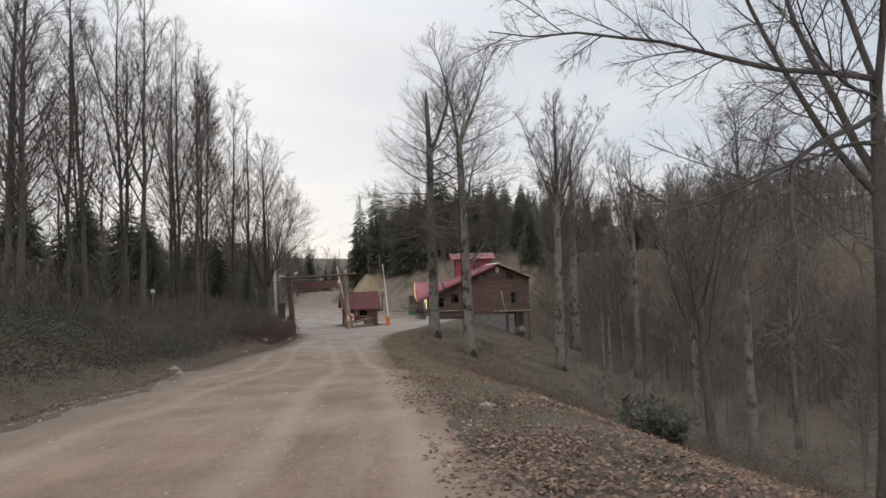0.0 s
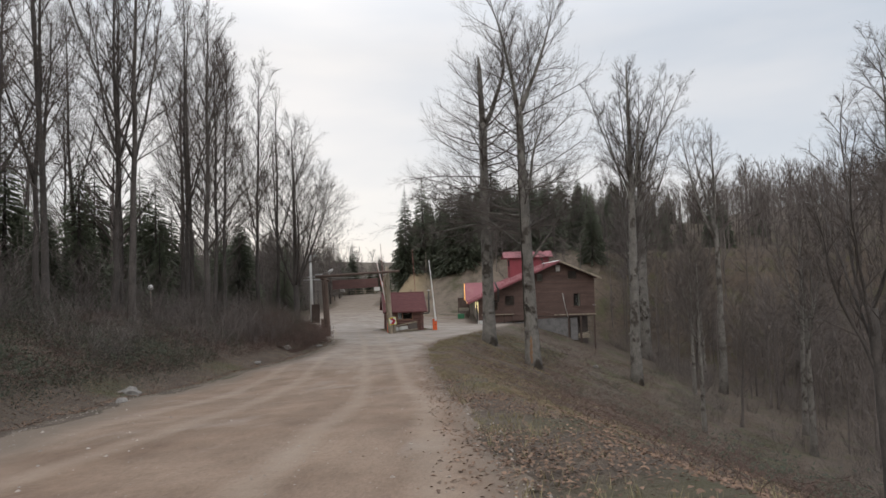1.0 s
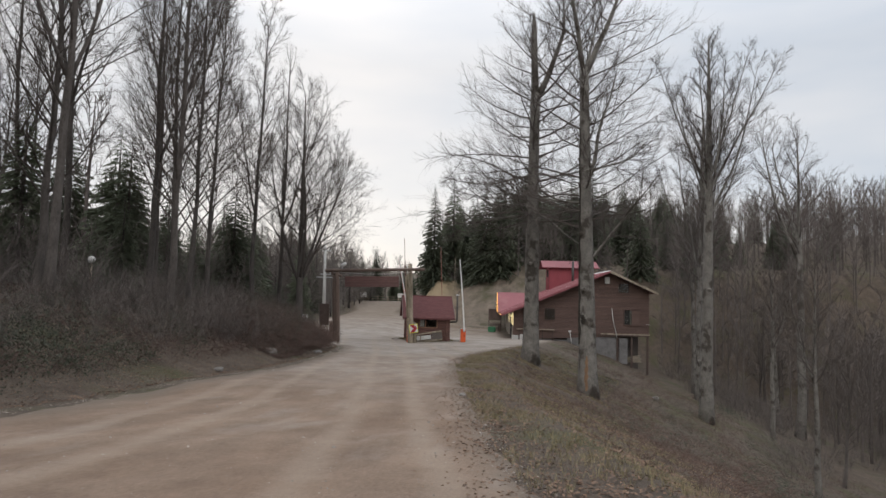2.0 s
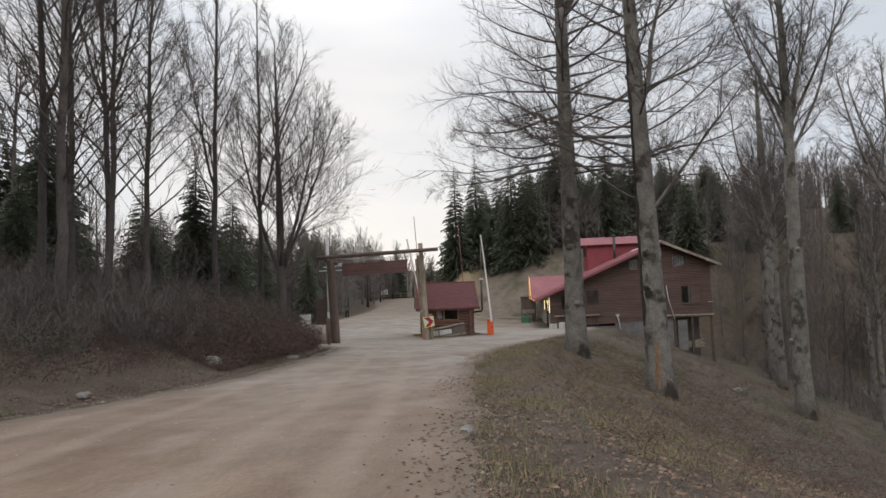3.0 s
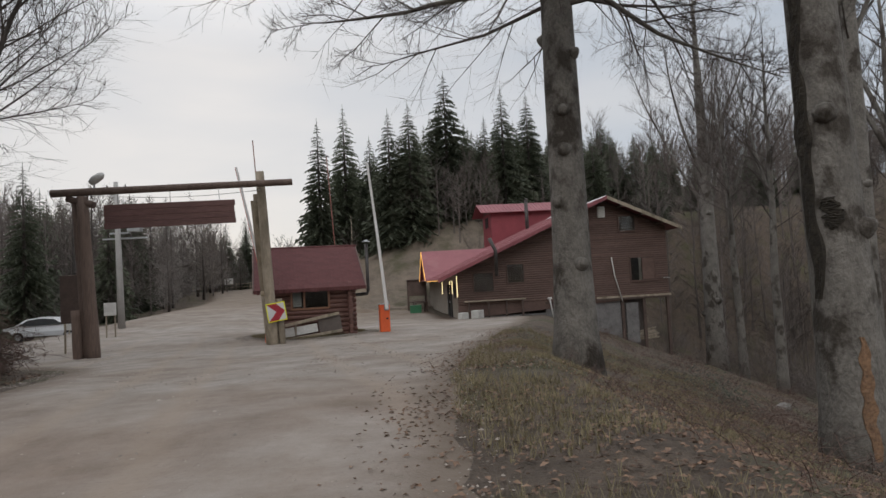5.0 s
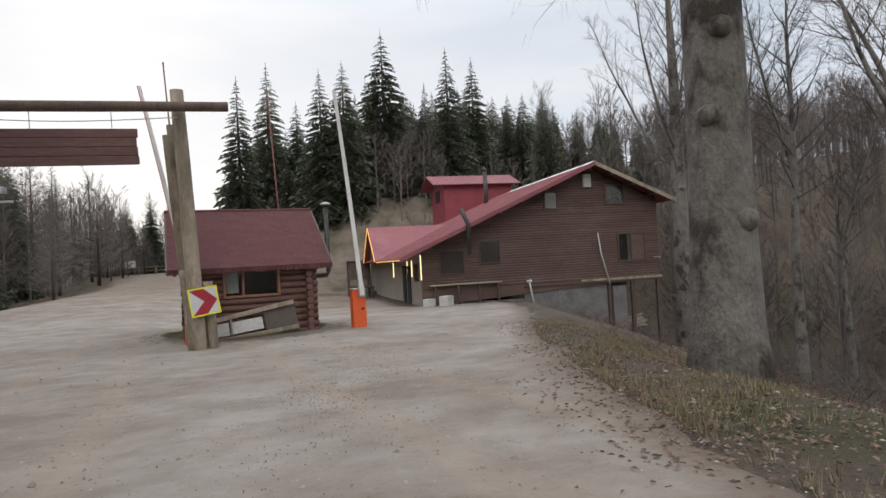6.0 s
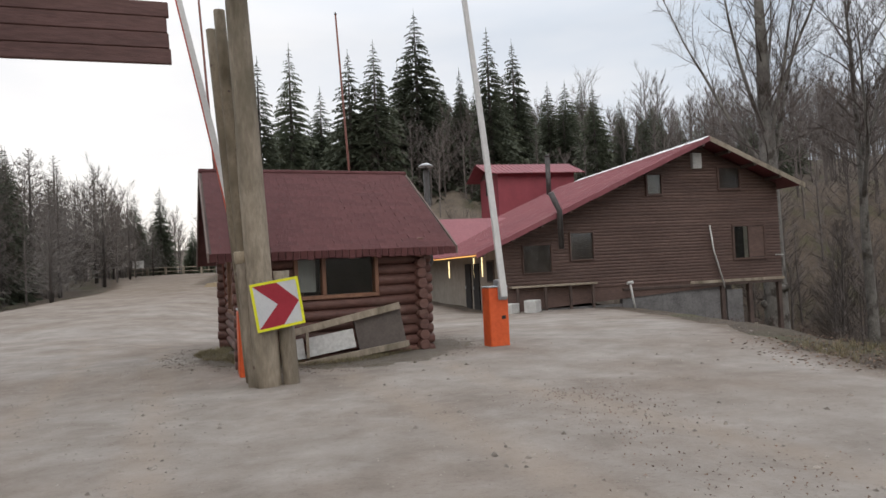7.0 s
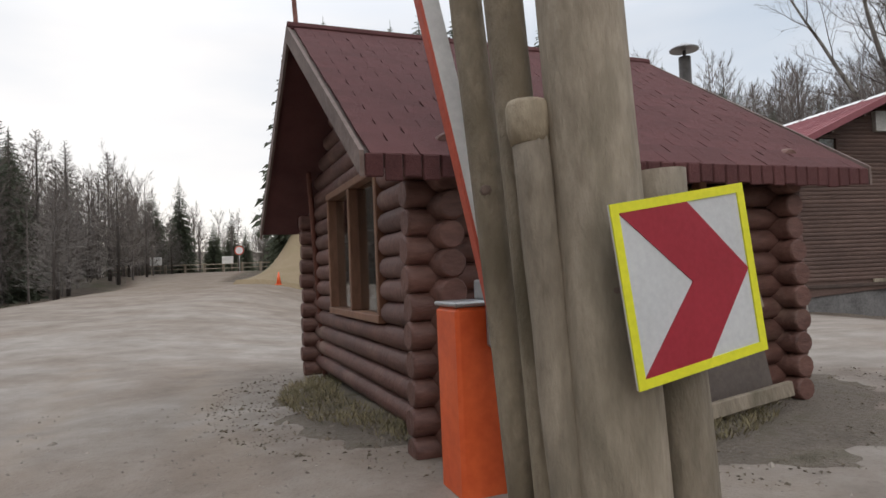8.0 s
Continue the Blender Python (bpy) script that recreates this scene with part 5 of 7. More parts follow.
def arm(trunk, wood, rng, p, way, ln, r0, lift, n_side, side_len, subs=9, twigs=7, fine=2, wob=0.16, side_lift=0.0):
    """One heavy limb with its own side limbs."""
    q = bent(rng, p, way, ln, 10, wob, lift)
    w = taper(r0, 0.012, len(q))
    trunk.tube(q, w, 7, cap=False)
    limb_set(wood, rng, q, w, (0.12, 0.98), n_side, (side_len, side_len * 0.4), (0.95, 0.5), (side_lift, side_lift), 0.035, subs, twigs, fine)
    spray(wood, rng, q, ln * 0.35, r0 * 0.3, 8, twigs, fine, lift)


def stubs(trunk, rng, pts, rad, n, t0, t1):
    """Swollen knots where limbs have broken off."""
    for i in range(n):
        t = rng.uniform(t0, t1)
        p, d = along(pts, t)
        r0 = rad[min(len(rad) - 1, int(t * (len(rad) - 1)))]
        w = side_way(rng, d, 1.45)
        trunk.tube([p + w * r0 * 0.5, p + w * (r0 * 0.98), p + w * (r0 * 1.12) + Vector((0, 0, 0.03)), p + w * (r0 * 1.2 + 0.03) + Vector((0, 0, 0.05))], [r0 * 0.52, r0 * 0.40, r0 * 0.26, r0 * 0.10], 8)


def bark_patch(name, pts, rad, zs, mid, half, proud, mat, parent, label, seed, sway=0.30, ragged=0.75):
    """A ragged strip that lies on a trunk between two heights."""
    k, n = Mesh(), 40
    for j in range(n + 1):
        f = j / n
        z = zs[0] + (zs[1] - zs[0]) * f
        i = max(1, next((m for m in range(len(pts)) if pts[m].z > z), len(pts) - 1))
        g = (z - pts[i - 1].z) / (pts[i].z - pts[i - 1].z)
        c, r0 = pts[i - 1].lerp(pts[i], g), rad[i - 1] + (rad[i] - rad[i - 1]) * g
        wide = half * math.sin(math.pi * (0.04 + 0.92 * f)) ** 0.4 * (0.8 + ragged * noise.noise((f * 9, seed, 2)))
        at = mid + sway * noise.noise((f * 5, seed, 0))
        for m in range(7):
            a = at + wide * (m - 3) / 3
            out = r0 + (proud * (0.6 + 0.6 * noise.noise((m * 1.1, f * 22, seed))) if 0 < m < 6 else -0.06)
            k.v.append((c.x + math.cos(a) * out, c.y + math.sin(a) * out, z))
    k.f = [(j * 7 + m, j * 7 + m + 1, j * 7 + m + 8, j * 7 + m + 7) for j in range(n) for m in range(6)]
    return k.made(name, mat, parent, label)


def tree_thing(name, meshes, m, label, bark, twig_mat, group=""):
    e = empty(name, m, label, "tree", group)
    meshes[0].made("trunk", bark, e, smooth=True, recalc=False)
    meshes[1].made("crown", twig_mat, e, recalc=False)
    return e


SLIM = "tall slim leafless tree with dark upswept branches"
kinds = []
for i in range(7):
    rng = random.Random(40 + i)
    kinds.append(tree_thing("bare_tree", bare_tree(100 + i, 17.5 + 1.6 * (i % 3), 0.135 + 0.02 * (i % 4), 0.22 + 0.05 * (i % 3), 42, 4.6, 0.80, 0.07, fork=i % 3, fork_at=0.34, subs=8, twigs=8, crook=0.05, whiskers=24),
                            pose(0, 0, -400), SLIM, M_BARKDARK, M_TWIG, "leafless trees beside the road"))
beeches = []
for i in range(4):
    beeches.append(tree_thing("beech_tree", bare_tree(300 + i, 19.0 + 1.5 * i, 0.26 + 0.03 * i, 0.46 + 0.04 * (i % 2), 56, 5.2, 0.98, 0.05, fork=1 + i % 2, subs=8, twigs=8, crook=0.04),
                              pose(0, 0, -400), "grey-barked leafless beech with a fine twig crown", M_BARK, M_TWIG, "leafless trees on the slope"))


def plant(kind, x, y, turn, scale, sink=0.1, lean=0.0):
    o = copy_thing(kind, pose(x, y, height(x, y) - sink, lean, 0, turn) @ Matrix.Scale(scale, 4))
    o.matrix_basis = pose(x, y, height(x, y) - sink, lean, 0, turn) @ Matrix.Scale(scale, 4)
    return o


def free_spot(x, y, taken, gap):
    return all((x - a) ** 2 + (y - b) ** 2 > gap * gap for a, b in taken)


rng = random.Random(11)
taken = []
ROW = [(-19.6, 52.0), (-18.9, 56.5), (-19.4, 62.5), (-21.5, 50), (-19.3, 46), (-23.0, 54), (-17.6, 45), (-18.6, 48.5), (-18.4, 33), (-18.2, 38.5), (-19.5, 30), (-21, 36), (-22.5, 44.5), (-20.3, 40.5)]
for i, (x, y) in enumerate(ROW):
    taken.append((x, y))
    plant(kinds[i % 7], x, y, rng.uniform(0, 360), rng.uniform(0.92, 1.1), lean=rng.uniform(-2, 2))
fan = tree_thing("bare_tree", bare_tree(77, 16.5, 0.26, 0.20, 90, 6.0, 0.95, 0.05, fork=4, fork_at=0.22, fork_len=0.62, subs=10, twigs=9), pose(-17.1, 60.0, height(-17.1, 60.0) - 0.1), "leafless tree with a wide fan of fine branches", M_BARKDARK, M_TWIG)
count = 0
while count < 32:
    y = rng.uniform(2, 66)
    x = interp(y, EDGE_L) - rng.uniform(8.0, 40) if y < 61 else rng.uniform(-50, -24)
    if x > -13 or not free_spot(x, y, taken, 2.2):
        continue
    taken.append((x, y))
    plant(kinds[rng.randrange(7)], x, y, rng.uniform(0, 360), rng.uniform(0.8, 1.12), lean=rng.uniform(-3, 3))
    count += 1

# the two great beeches beside the gate road
M_MOSS = material("dark_mossy_bark", (0.012, 0.010, 0.008), (0.045, 0.037, 0.026), 0.95, 6.0, 30.0, 0.9, 14.0, dist=0.05)
M_TORN = material("torn_bark_wood", (0.10, 0.060, 0.036), (0.27, 0.155, 0.085), 0.85, 3.0, 24.0, 0.6)


def split_beech():
    """Broken at the top, with one living leader; long limbs that sag and rise again."""
    rng = random.Random(7)
    trunk, wood = Mesh(), Mesh()
    pts = stem_line(rng, (0, 0, -0.5), (0.05, -0.25, 17.6), 12, 0.008)
    rad = [0.50 * (1 - 0.40 * i / 12) + 0.24 * math.exp(-i * 1.35) + 0.012 * noise.noise((i * 1.7, 7, 0)) for i in range(13)]
    trunk.tube(pts, rad, 16)
    snag = stem_line(rng, pts[-1] - Vector((0, 0, 0.4)), pts[-1] + Vector((-0.15, 0, 5.4)), 6, 0.02)
    trunk.tube(snag, [0.27, 0.25, 0.23, 0.21, 0.20, 0.17, 0.07], 10)
    leader = [pts[-1] - Vector((0, 0, 0.5)), pts[-1] + Vector((0.7, 0.1, 0.9)), pts[-1] + Vector((1.3, 0, 2.6)), pts[-1] + Vector((1.8, 0.2, 4.2)), pts[-1] + Vector((1.75, 0.1, 6.4))]
    trunk.tube(leader, [0.25, 0.19, 0.15, 0.10, 0.03], 9)
    stubs(trunk, rng, pts, rad, 15, 0.14, 0.9)
    limb_set(wood, rng, pts, rad, (0.52, 0.98), 40, (7.6, 6.0), (1.75, 1.15), (0.07, 0.05), 0.085, 10, 7, 3, 0.15)
    limb_set(wood, rng, snag, [0.24] * 7, (0.05, 0.75), 9, (4.6, 2.6), (1.1, 0.8), (0.05, 0.08), 0.06, 9, 7, 2)
    limb_set(wood, rng, leader, [0.2, 0.15, 0.1, 0.05, 0.03], (0.25, 0.98), 22, (4.0, 2.0), (1.1, 0.5), (0.05, 0.08), 0.05, 9, 7, 2)
    for z, way, ln, r0 in ((9.6, (-1, -0.25, -0.25), 6.5, 0.10), (10.4, (-0.9, 0.5, -0.30), 6.0, 0.09), (9.9, (0.9, -0.4, -0.55), 6.0, 0.09), (11.4, (0.8, 0.5, -0.35), 6.5, 0.09), (11.0, (-0.3, -1, -0.3), 6.0, 0.08), (12.2, (-1, 0.1, -0.1), 6.5, 0.09)):
        arm(trunk, wood, rng, pts[0].lerp(pts[-1], (z + 0.5) / 18.1), way, ln, r0, 0.035, 9, 2.6)
    return trunk, wood, pts, rad


t = split_beech()
tree_thing("beech_tree", t[:2], pose(-1.6, 60.2, height(-1.6, 60.2) - 0.1), "great grey beech with a broken top and wide sagging bare limbs", M_BARK, M_TWIG)


def forked_beech():
    """A heavy trunk with a low side limb and a double crown."""
    rng = random.Random(19)
    trunk, wood = Mesh(), Mesh()
    pts = stem_line(rng, (0, 0, -0.5), (-0.35, 0.25, 18.5), 12, 0.008)
    rad = [0.50 * (1 - 0.52 * i / 12) + 0.22 * math.exp(-i * 1.35) + 0.012 * noise.noise((i * 1.7, 19, 0)) for i in range(13)]
    trunk.tube(pts, rad, 16)
    stubs(trunk, rng, pts, rad, 11, 0.16, 0.9)
    top = pts[-1]
    tips = []
    for way, ln, r0 in (((0.55, 0.1, 1), 8.0, 0.2), ((-0.12, -0.1, 1), 8.5, 0.17), ((0.2, 0.5, 1), 6.0, 0.11)):
        q = bent(rng, top - Vector((0, 0, 0.5)), way, ln, 8, 0.10, 0.05)
        trunk.tube(q, taper(r0, 0.02, len(q)), 8)
        tips.append((q, taper(r0, 0.02, len(q))))
    for q, w in tips:
        limb_set(wood, rng, q, w, (0.15, 0.98), 17, (4.4, 2.2), (1.1, 0.55), (0.04, 0.07), 0.05, 9, 7, 2)
    limb_set(wood, rng, pts, rad, (0.50, 0.98), 26, (6.2, 5.0), (1.55, 1.05), (0.04, 0.05), 0.075, 10, 7, 3, 0.15)
    for z, way, ln, r0 in ((7.4, (0.85, -0.35, 0.75), 6.5, 0.085), (11.8, (0.55, 0.1, 0.9), 7.0, 0.14), (10.8, (-0.8, 0.5, 0.05), 5.5, 0.08), (12.5, (0.4, -0.9, 0.05), 5.0, 0.08), (10.0, (0.5, 0.9, 0.1), 5.5, 0.08)):
        arm(trunk, wood, rng, pts[0].lerp(pts[-1], (z + 0.5) / 19.0), way, ln, r0, 0.03, 10, 3.0)
    return trunk, wood, pts, rad


t = forked_beech()
scarred = tree_thing("beech_tree", t[:2], pose(1.5, 54.5, height(1.5, 54.5) - 0.15), "great beech with dark moss-stained trunk and bare limbs", M_BARK, M_TWIG)
bark_patch("bark_scar", t[2], t[3], (0.45, 2.3), -1.80, 0.30, 0.028, M_TORN, scarred, "orange-brown torn bark scar", 3, 0.16, 0.45)
bark_patch("moss_strip", t[2], t[3], (2.9, 8.2), -2.95, 0.50, 0.06, M_MOSS, scarred, "dark rotten mossy strip along the trunk", 5)
bark_patch("moss_strip", t[2], t[3], (8.0, 15.0), -2.75, 0.42, 0.05, M_MOSS, scarred, "dark rotten mossy strip along the trunk", 8)
bark_patch("moss_strip", t[2], t[3], (4.0, 4.5), -2.2, 0.55, 0.05, M_MOSS, scarred, "dark rotten mossy strip along the trunk", 9)


def reaching_tree():
    """Forks low, with two long limbs out towards the road."""
    rng = random.Random(23)
    trunk, wood = Mesh(), Mesh()
    pts = stem_line(rng, (0, 0, -0.5), (0.3, 0.2, 11.5), 9, 0.03)
    rad = [0.31 * (1 - 0.55 * i / 9) + 0.15 * math.exp(-i * 1.35) for i in range(10)]
    trunk.tube(pts, rad, 11)
    for t0, way, ln, r0 in ((0.74, (-0.75, 0.2, 0.9), 10, 0.14), (0.78, (-0.3, 0.3, 1), 12, 0.15), (0.86, (0.5, -0.1, 1), 11, 0.14), (0.95, (0.05, -0.3, 1), 11, 0.14), (0.99, (-0.25, 0.1, 1), 10, 0.12)):
        p, _ = along(pts, t0)
        arm(trunk, wood, rng, p, way, ln, r0 * 0.75, 0.04, 12, 3.2, 8, 6, 1, 0.11, 0.05)
    for z, way, ln, r0 in ((11.5, (-7, -4.6, 1.3), 10.5, 0.09), (10.6, (-6.2, -5.4, -2.6), 9.6, 0.085), (11.0, (-5, -6, 0.6), 8.5, 0.06), (9.8, (-6.5, -3.5, 0.8), 9.0, 0.06)):
        arm(trunk, wood, rng, pts[0].lerp(pts[-1], min(1.0, (z + 0.5) / 12)), way, ln, r0, -0.012, 13, 3.2, 8, 6, 2, 0.17, -0.03)
    return trunk, wood


t = reaching_tree()
tree_thing("beech_tree", t, pose(11.0, 17.4, height(11.0, 17.4) - 0.2), "dark leafless beech forking low with long limbs reaching over the road", M_BARKDARK, M_TWIG)


def low_forked(seed, h, label, x, y):
    """Many upswept limbs from a low fork."""
    rng = random.Random(seed)
    trunk, wood = Mesh(), Mesh()
    pts = stem_line(rng, (0, 0, -0.5), (-0.3, 0.1, h * 0.42), 7, 0.03)
    rad = [0.25 * (1 - 0.3 * i / 7) + 0.1 * math.exp(-i * 1.35) for i in range(8)]
    trunk.tube(pts, rad, 10)
    for i in range(8):
        p, _ = along(pts, 0.62 + 0.38 * i / 7)
        a = i * 2.4 + 0.6
        arm(trunk, wood, rng, p, (math.cos(a) * 0.45, math.sin(a) * 0.45, 1), h * rng.uniform(0.40, 0.6), 0.075, 0.04, 13, 3.0, 8, 7, 1, 0.15, 0.05)
    tree_thing("beech_tree", (trunk, wood), pose(x, y, height(x, y) - 0.2), label, M_BARKDARK, M_TWIG)


low_forked(61, 19.0, "slender leafless tree with upswept limbs from a low fork", 13.4, 34.5)

FIXED = [(13.0, 77.0, 2, 0.85), (14.4, 83.6, 1, 0.95), (19.3, 43.0, 3, 1.0), (22.9, 81.0, 3, 1.2), (11.9, 51.4, 0, 0.6), (24.5, 66.0, 2, 0.8), (21, 57, 1, 0.8), (17.5, 72.5, 0, 0.75), (27, 52, 2, 0.8)]
right_taken = [(18.0, 95.0), (11.2, 67.6), (13.4, 34.5)]


def vase_beech(seed, h, r, fork_z, stems, reach, x, y, label):
    """A clean trunk that opens into a round fan of upswept limbs."""
    rng = random.Random(seed)
    trunk, wood = Mesh(), Mesh()
    pts = stem_line(rng, (0, 0, -0.6), (0.2, 0.1, h), 14, 0.012)
    rad = [r * ((1 - 0.97 * i / 14) ** 0.7) + 0.3 * r * math.exp(-i * 1.4) for i in range(15)]
    trunk.tube(pts, rad, 12)
    stubs(trunk, rng, pts, rad, 7, 0.15, 0.6)
    limb_set(wood, rng, pts, rad, (fork_z / h, 0.985), 34, (reach, reach * 0.4), (1.15, 0.5), (0.05, 0.08), 0.07, 9, 8, 2)
    for i in range(stems):
        p, _ = along(pts, (fork_z + 0.22 * (h - fork_z) * i / stems) / h)
        a = i * 2.4
        arm(trunk, wood, rng, p, (math.cos(a) * 0.42, math.sin(a) * 0.42, 1), (h - fork_z) * rng.uniform(0.72, 0.9), r * 0.20, 0.03, 15, reach * 0.7, 8, 8, 1, 0.08, 0.06)
    tree_thing("beech_tree", (trunk, wood), pose(x, y, height(x, y) - 0.3), label, M_BARK, M_TWIG)


vase_beech(57, 29.0, 0.50, 15.5, 9, 4.0, 11.2, 67.6, "tall pale beech with a high round twig crown on the slope")
vase_beech(41, 31.0, 0.80, 13.0, 6, 6.5, 18.0, 95.0, "massive pale beech with forking limbs beyond the lodge")
for i, (x, y, k, s) in enumerate(FIXED):
    right_taken.append((x, y))
    plant(beeches[k], x, y, 77 * i, s, 0.2)
count = 0
while count < 18:
    y = rng.uniform(24, 100)
    x = interp(y, EDGE_R) + rng.uniform(20, 56)
    if (x < 12 and y > 45) or not free_spot(x, y, right_taken, 3.0):
        continue
    right_taken.append((x, y))
    k = rng.random()
    plant(beeches[rng.randrange(4)] if k < 0.15 else kinds[rng.randrange(7)], x, y, rng.uniform(0, 360), rng.uniform(0.5, 0.75), 0.2, rng.uniform(-5, 5))
    count += 1
for k in kinds + beeches:
    for o in list(k.children_recursive) + [k]:
        bpy.data.objects.remove(o)


def spruce(seed, h, w):
    rng = random.Random(seed)
    trunk, crown = Mesh(), Mesh()
    trunk.tube([(0, 0, -0.4), (0, 0, h * 0.5), (0, 0, h)], [0.018 * h, 0.011 * h, 0.01], 7)
    z = h * 0.06
    while z < h * 0.995:
        t = z / h
        reach = w * (1 - t) ** 0.85 + 0.10
        n = max(4, int(9 * (1 - t) + 4))
        a0 = rng.uniform(0, 6.28)
        for i in range(n):
            if rng.random() < 0.06:
                continue
            a = a0 + 6.283 * i / n + rng.uniform(-0.25, 0.25)
            ln = reach * rng.uniform(0.65, 1.15)
            d = Vector((math.cos(a), math.sin(a), 0))
            s = Vector((-d.y, d.x, 0))
            rise = 0.30 * t - 0.10
            root = Vector((0, 0, z + rng.uniform(-0.1, 0.1)))
            mid = root + d * ln * 0.55 + Vector((0, 0, ln * (rise - 0.20)))
            tip = root + d * ln + Vector((0, 0, ln * (rise - 0.42)))
            wd = ln * 0.20 + 0.05
            # a spray: spine with ragged side fingers
            for k in range(4):
                f = 0.20 + 0.21 * k
                c = root.lerp(mid, f / 0.55) if f < 0.55 else mid.lerp(tip, (f - 0.55) / 0.45)
                for sg in (-1, 1):
                    e = c + d * ln * 0.20 + s * sg * wd * rng.uniform(0.7, 1.3) * (1.15 - 0.5 * f) - Vector((0, 0, ln * rng.uniform(0.06, 0.24)))
                    crown.add([tuple(c + d * ln * 0.10), tuple(c - d * ln * 0.05 - Vector((0, 0, 0.04 * ln))), tuple(e)], [(0, 1, 2)])
            crown.add([tuple(root), tuple(mid + s * wd * 0.30), tuple(tip), tuple(mid - s * wd * 0.30)], [(0, 1, 2, 3)])
            crown.add([tuple(root - Vector((0, 0, 0.05))), tuple(mid - Vector((0, 0, 0.16 * ln))), tuple(tip)], [(0, 1, 2)])
        z += max(0.16, h * 0.024 * (1.1 - 0.4 * t))
    crown.tube([(0, 0, h * 0.97), (0, 0, h + 0.35)], [0.03, 0.008], 4)
    return trunk, crown


def spruce_thing(seed, h, w):
    e = empty("spruce_tree", pose(0, 0, -400), "dark green spruce with a narrow pointed crown", "tree", "spruces")
    a, b = spruce(seed, h, w)
    a.made("trunk", M_BARKDARK, e, smooth=True, recalc=False)
    b.made("crown", M_SPRUCE, e, recalc=False)
    return e


spruces = [spruce_thing(500 + i, 10.0, 2.05 + 0.25 * i) for i in range(5)]
TOPS = [(-16.6, 20.1), (-13.6, 22.6), (-10.8, 19.8), (-5.5, 21.7), (-1.3, 26.1), (3.0, 21.8), (6.0, 22.9), (8.6, 23.3), (12.1, 19.2), (17.0, 17.7), (20.1, 16.7), (-14.8, 18.0), (-8.0, 20.8), (-3.2, 21.0), (1.0, 20.5), (24.5, 15.6)]
srng = random.Random(21)
for i, (x, top) in enumerate(TOPS):
    y = 118 + 4 * ((i * 7) % 3 - 1)
    x = -9.5 + (x + 9.5) * (y - 58) / 62
    plant(spruces[i % 5], x, y, srng.uniform(0, 360), max(0.7, (top - height(x, y)) / 10.0))
for i, (x, y, k) in enumerate([(-14.6, 119.0, 0.8), (-11.6, 116.0, 0.75), (-10.0, 117.5, 0.9), (-7.3, 115.5, 0.62), (-6.6, 118.0, 0.85), (-4.7, 117.0, 0.75), (-12.8, 121.0, 1.0), (-9.2, 120.5, 0.95), (-16.4, 122.0, 0.75), (-2.5, 118.0, 0.85), (0.0, 119.0, 0.8)]):
    plant(spruces[(i * 2) % 5], x, y, 40 * i, k)
hill_taken = []
count = 0
while count < 84:
    x, y = srng.uniform(-19, 27), srng.uniform(114, 156)
    if y < 116 or (x < -12 and y < 121) or not free_spot(x, y, hill_taken, 2.4):
        continue
    hill_taken.append((x, y))
    plant(spruces[srng.randrange(5)], x, y, srng.uniform(0, 360), srng.uniform(0.75, 1.15) * (1.0 if x < 25 else 0.9))
    count += 1
for i in range(16):
    x, y = srng.uniform(22, 48), srng.uniform(118, 150)
    plant(spruces[i % 5], x, y, srng.uniform(0, 360), srng.uniform(0.6, 0.8))
LEFT_SPRUCES = [(-30.5, 138, 1.05), (-34, 140, 0.98), (-36.5, 141, 1.0), (-28, 143, 0.6), (-42, 138, 1.25), (-45, 130, 1.3), (-47, 136, 1.4), (-39.5, 146, 0.9), (-51, 134, 1.25), (-25.5, 150, 0.6), (-21.5, 152, 0.7),
                (-27.5, 74, 1.2), (-31, 77, 1.3), (-25.5, 70, 0.9), (-34, 72, 1.3), (-33, 90, 1.2), (-36, 96, 1.1), (-31.5, 99, 1.0), (-34, 108, 1.1), (-38, 84, 1.25), (-25.0, 64.5, 1.0),
                (-20.5, 64.8, 0.5), (-37, 116, 1.1), (-40, 104, 1.2), (-44, 112, 1.2), (-41, 124, 1.1), (-46, 92, 1.2),
                (-21.2, 58.5, 0.85), (-22.8, 60.8, 0.6), (-24.5, 52, 0.95), (-20.8, 54.3, 0.42), (-22, 48, 0.55), (-26, 46, 1.0), (-28, 56, 1.1), (-24.5, 41, 0.7), (-27, 36, 0.9), (-30, 45, 1.1), (-23, 32, 0.6), (-33, 58, 1.2), (-32, 30, 1.0), (-26, 24, 0.8), (-20.5, 22, 0.5),
                (-35, 112, 1.15), (-39, 120, 1.25), (-42, 98, 1.15), (-33, 147, 1.0), (-48, 122, 1.3), (-38.5, 92, 1.1), (-24, 160, 0.7), (-17, 165, 0.6), (-20, 172, 0.8), (-12, 160, 0.55), (-30, 165, 0.9)]
for i, (x, y, s) in enumerate(LEFT_SPRUCES):
    plant(spruces[(i * 3) % 5], x, y, 67 * i, s)
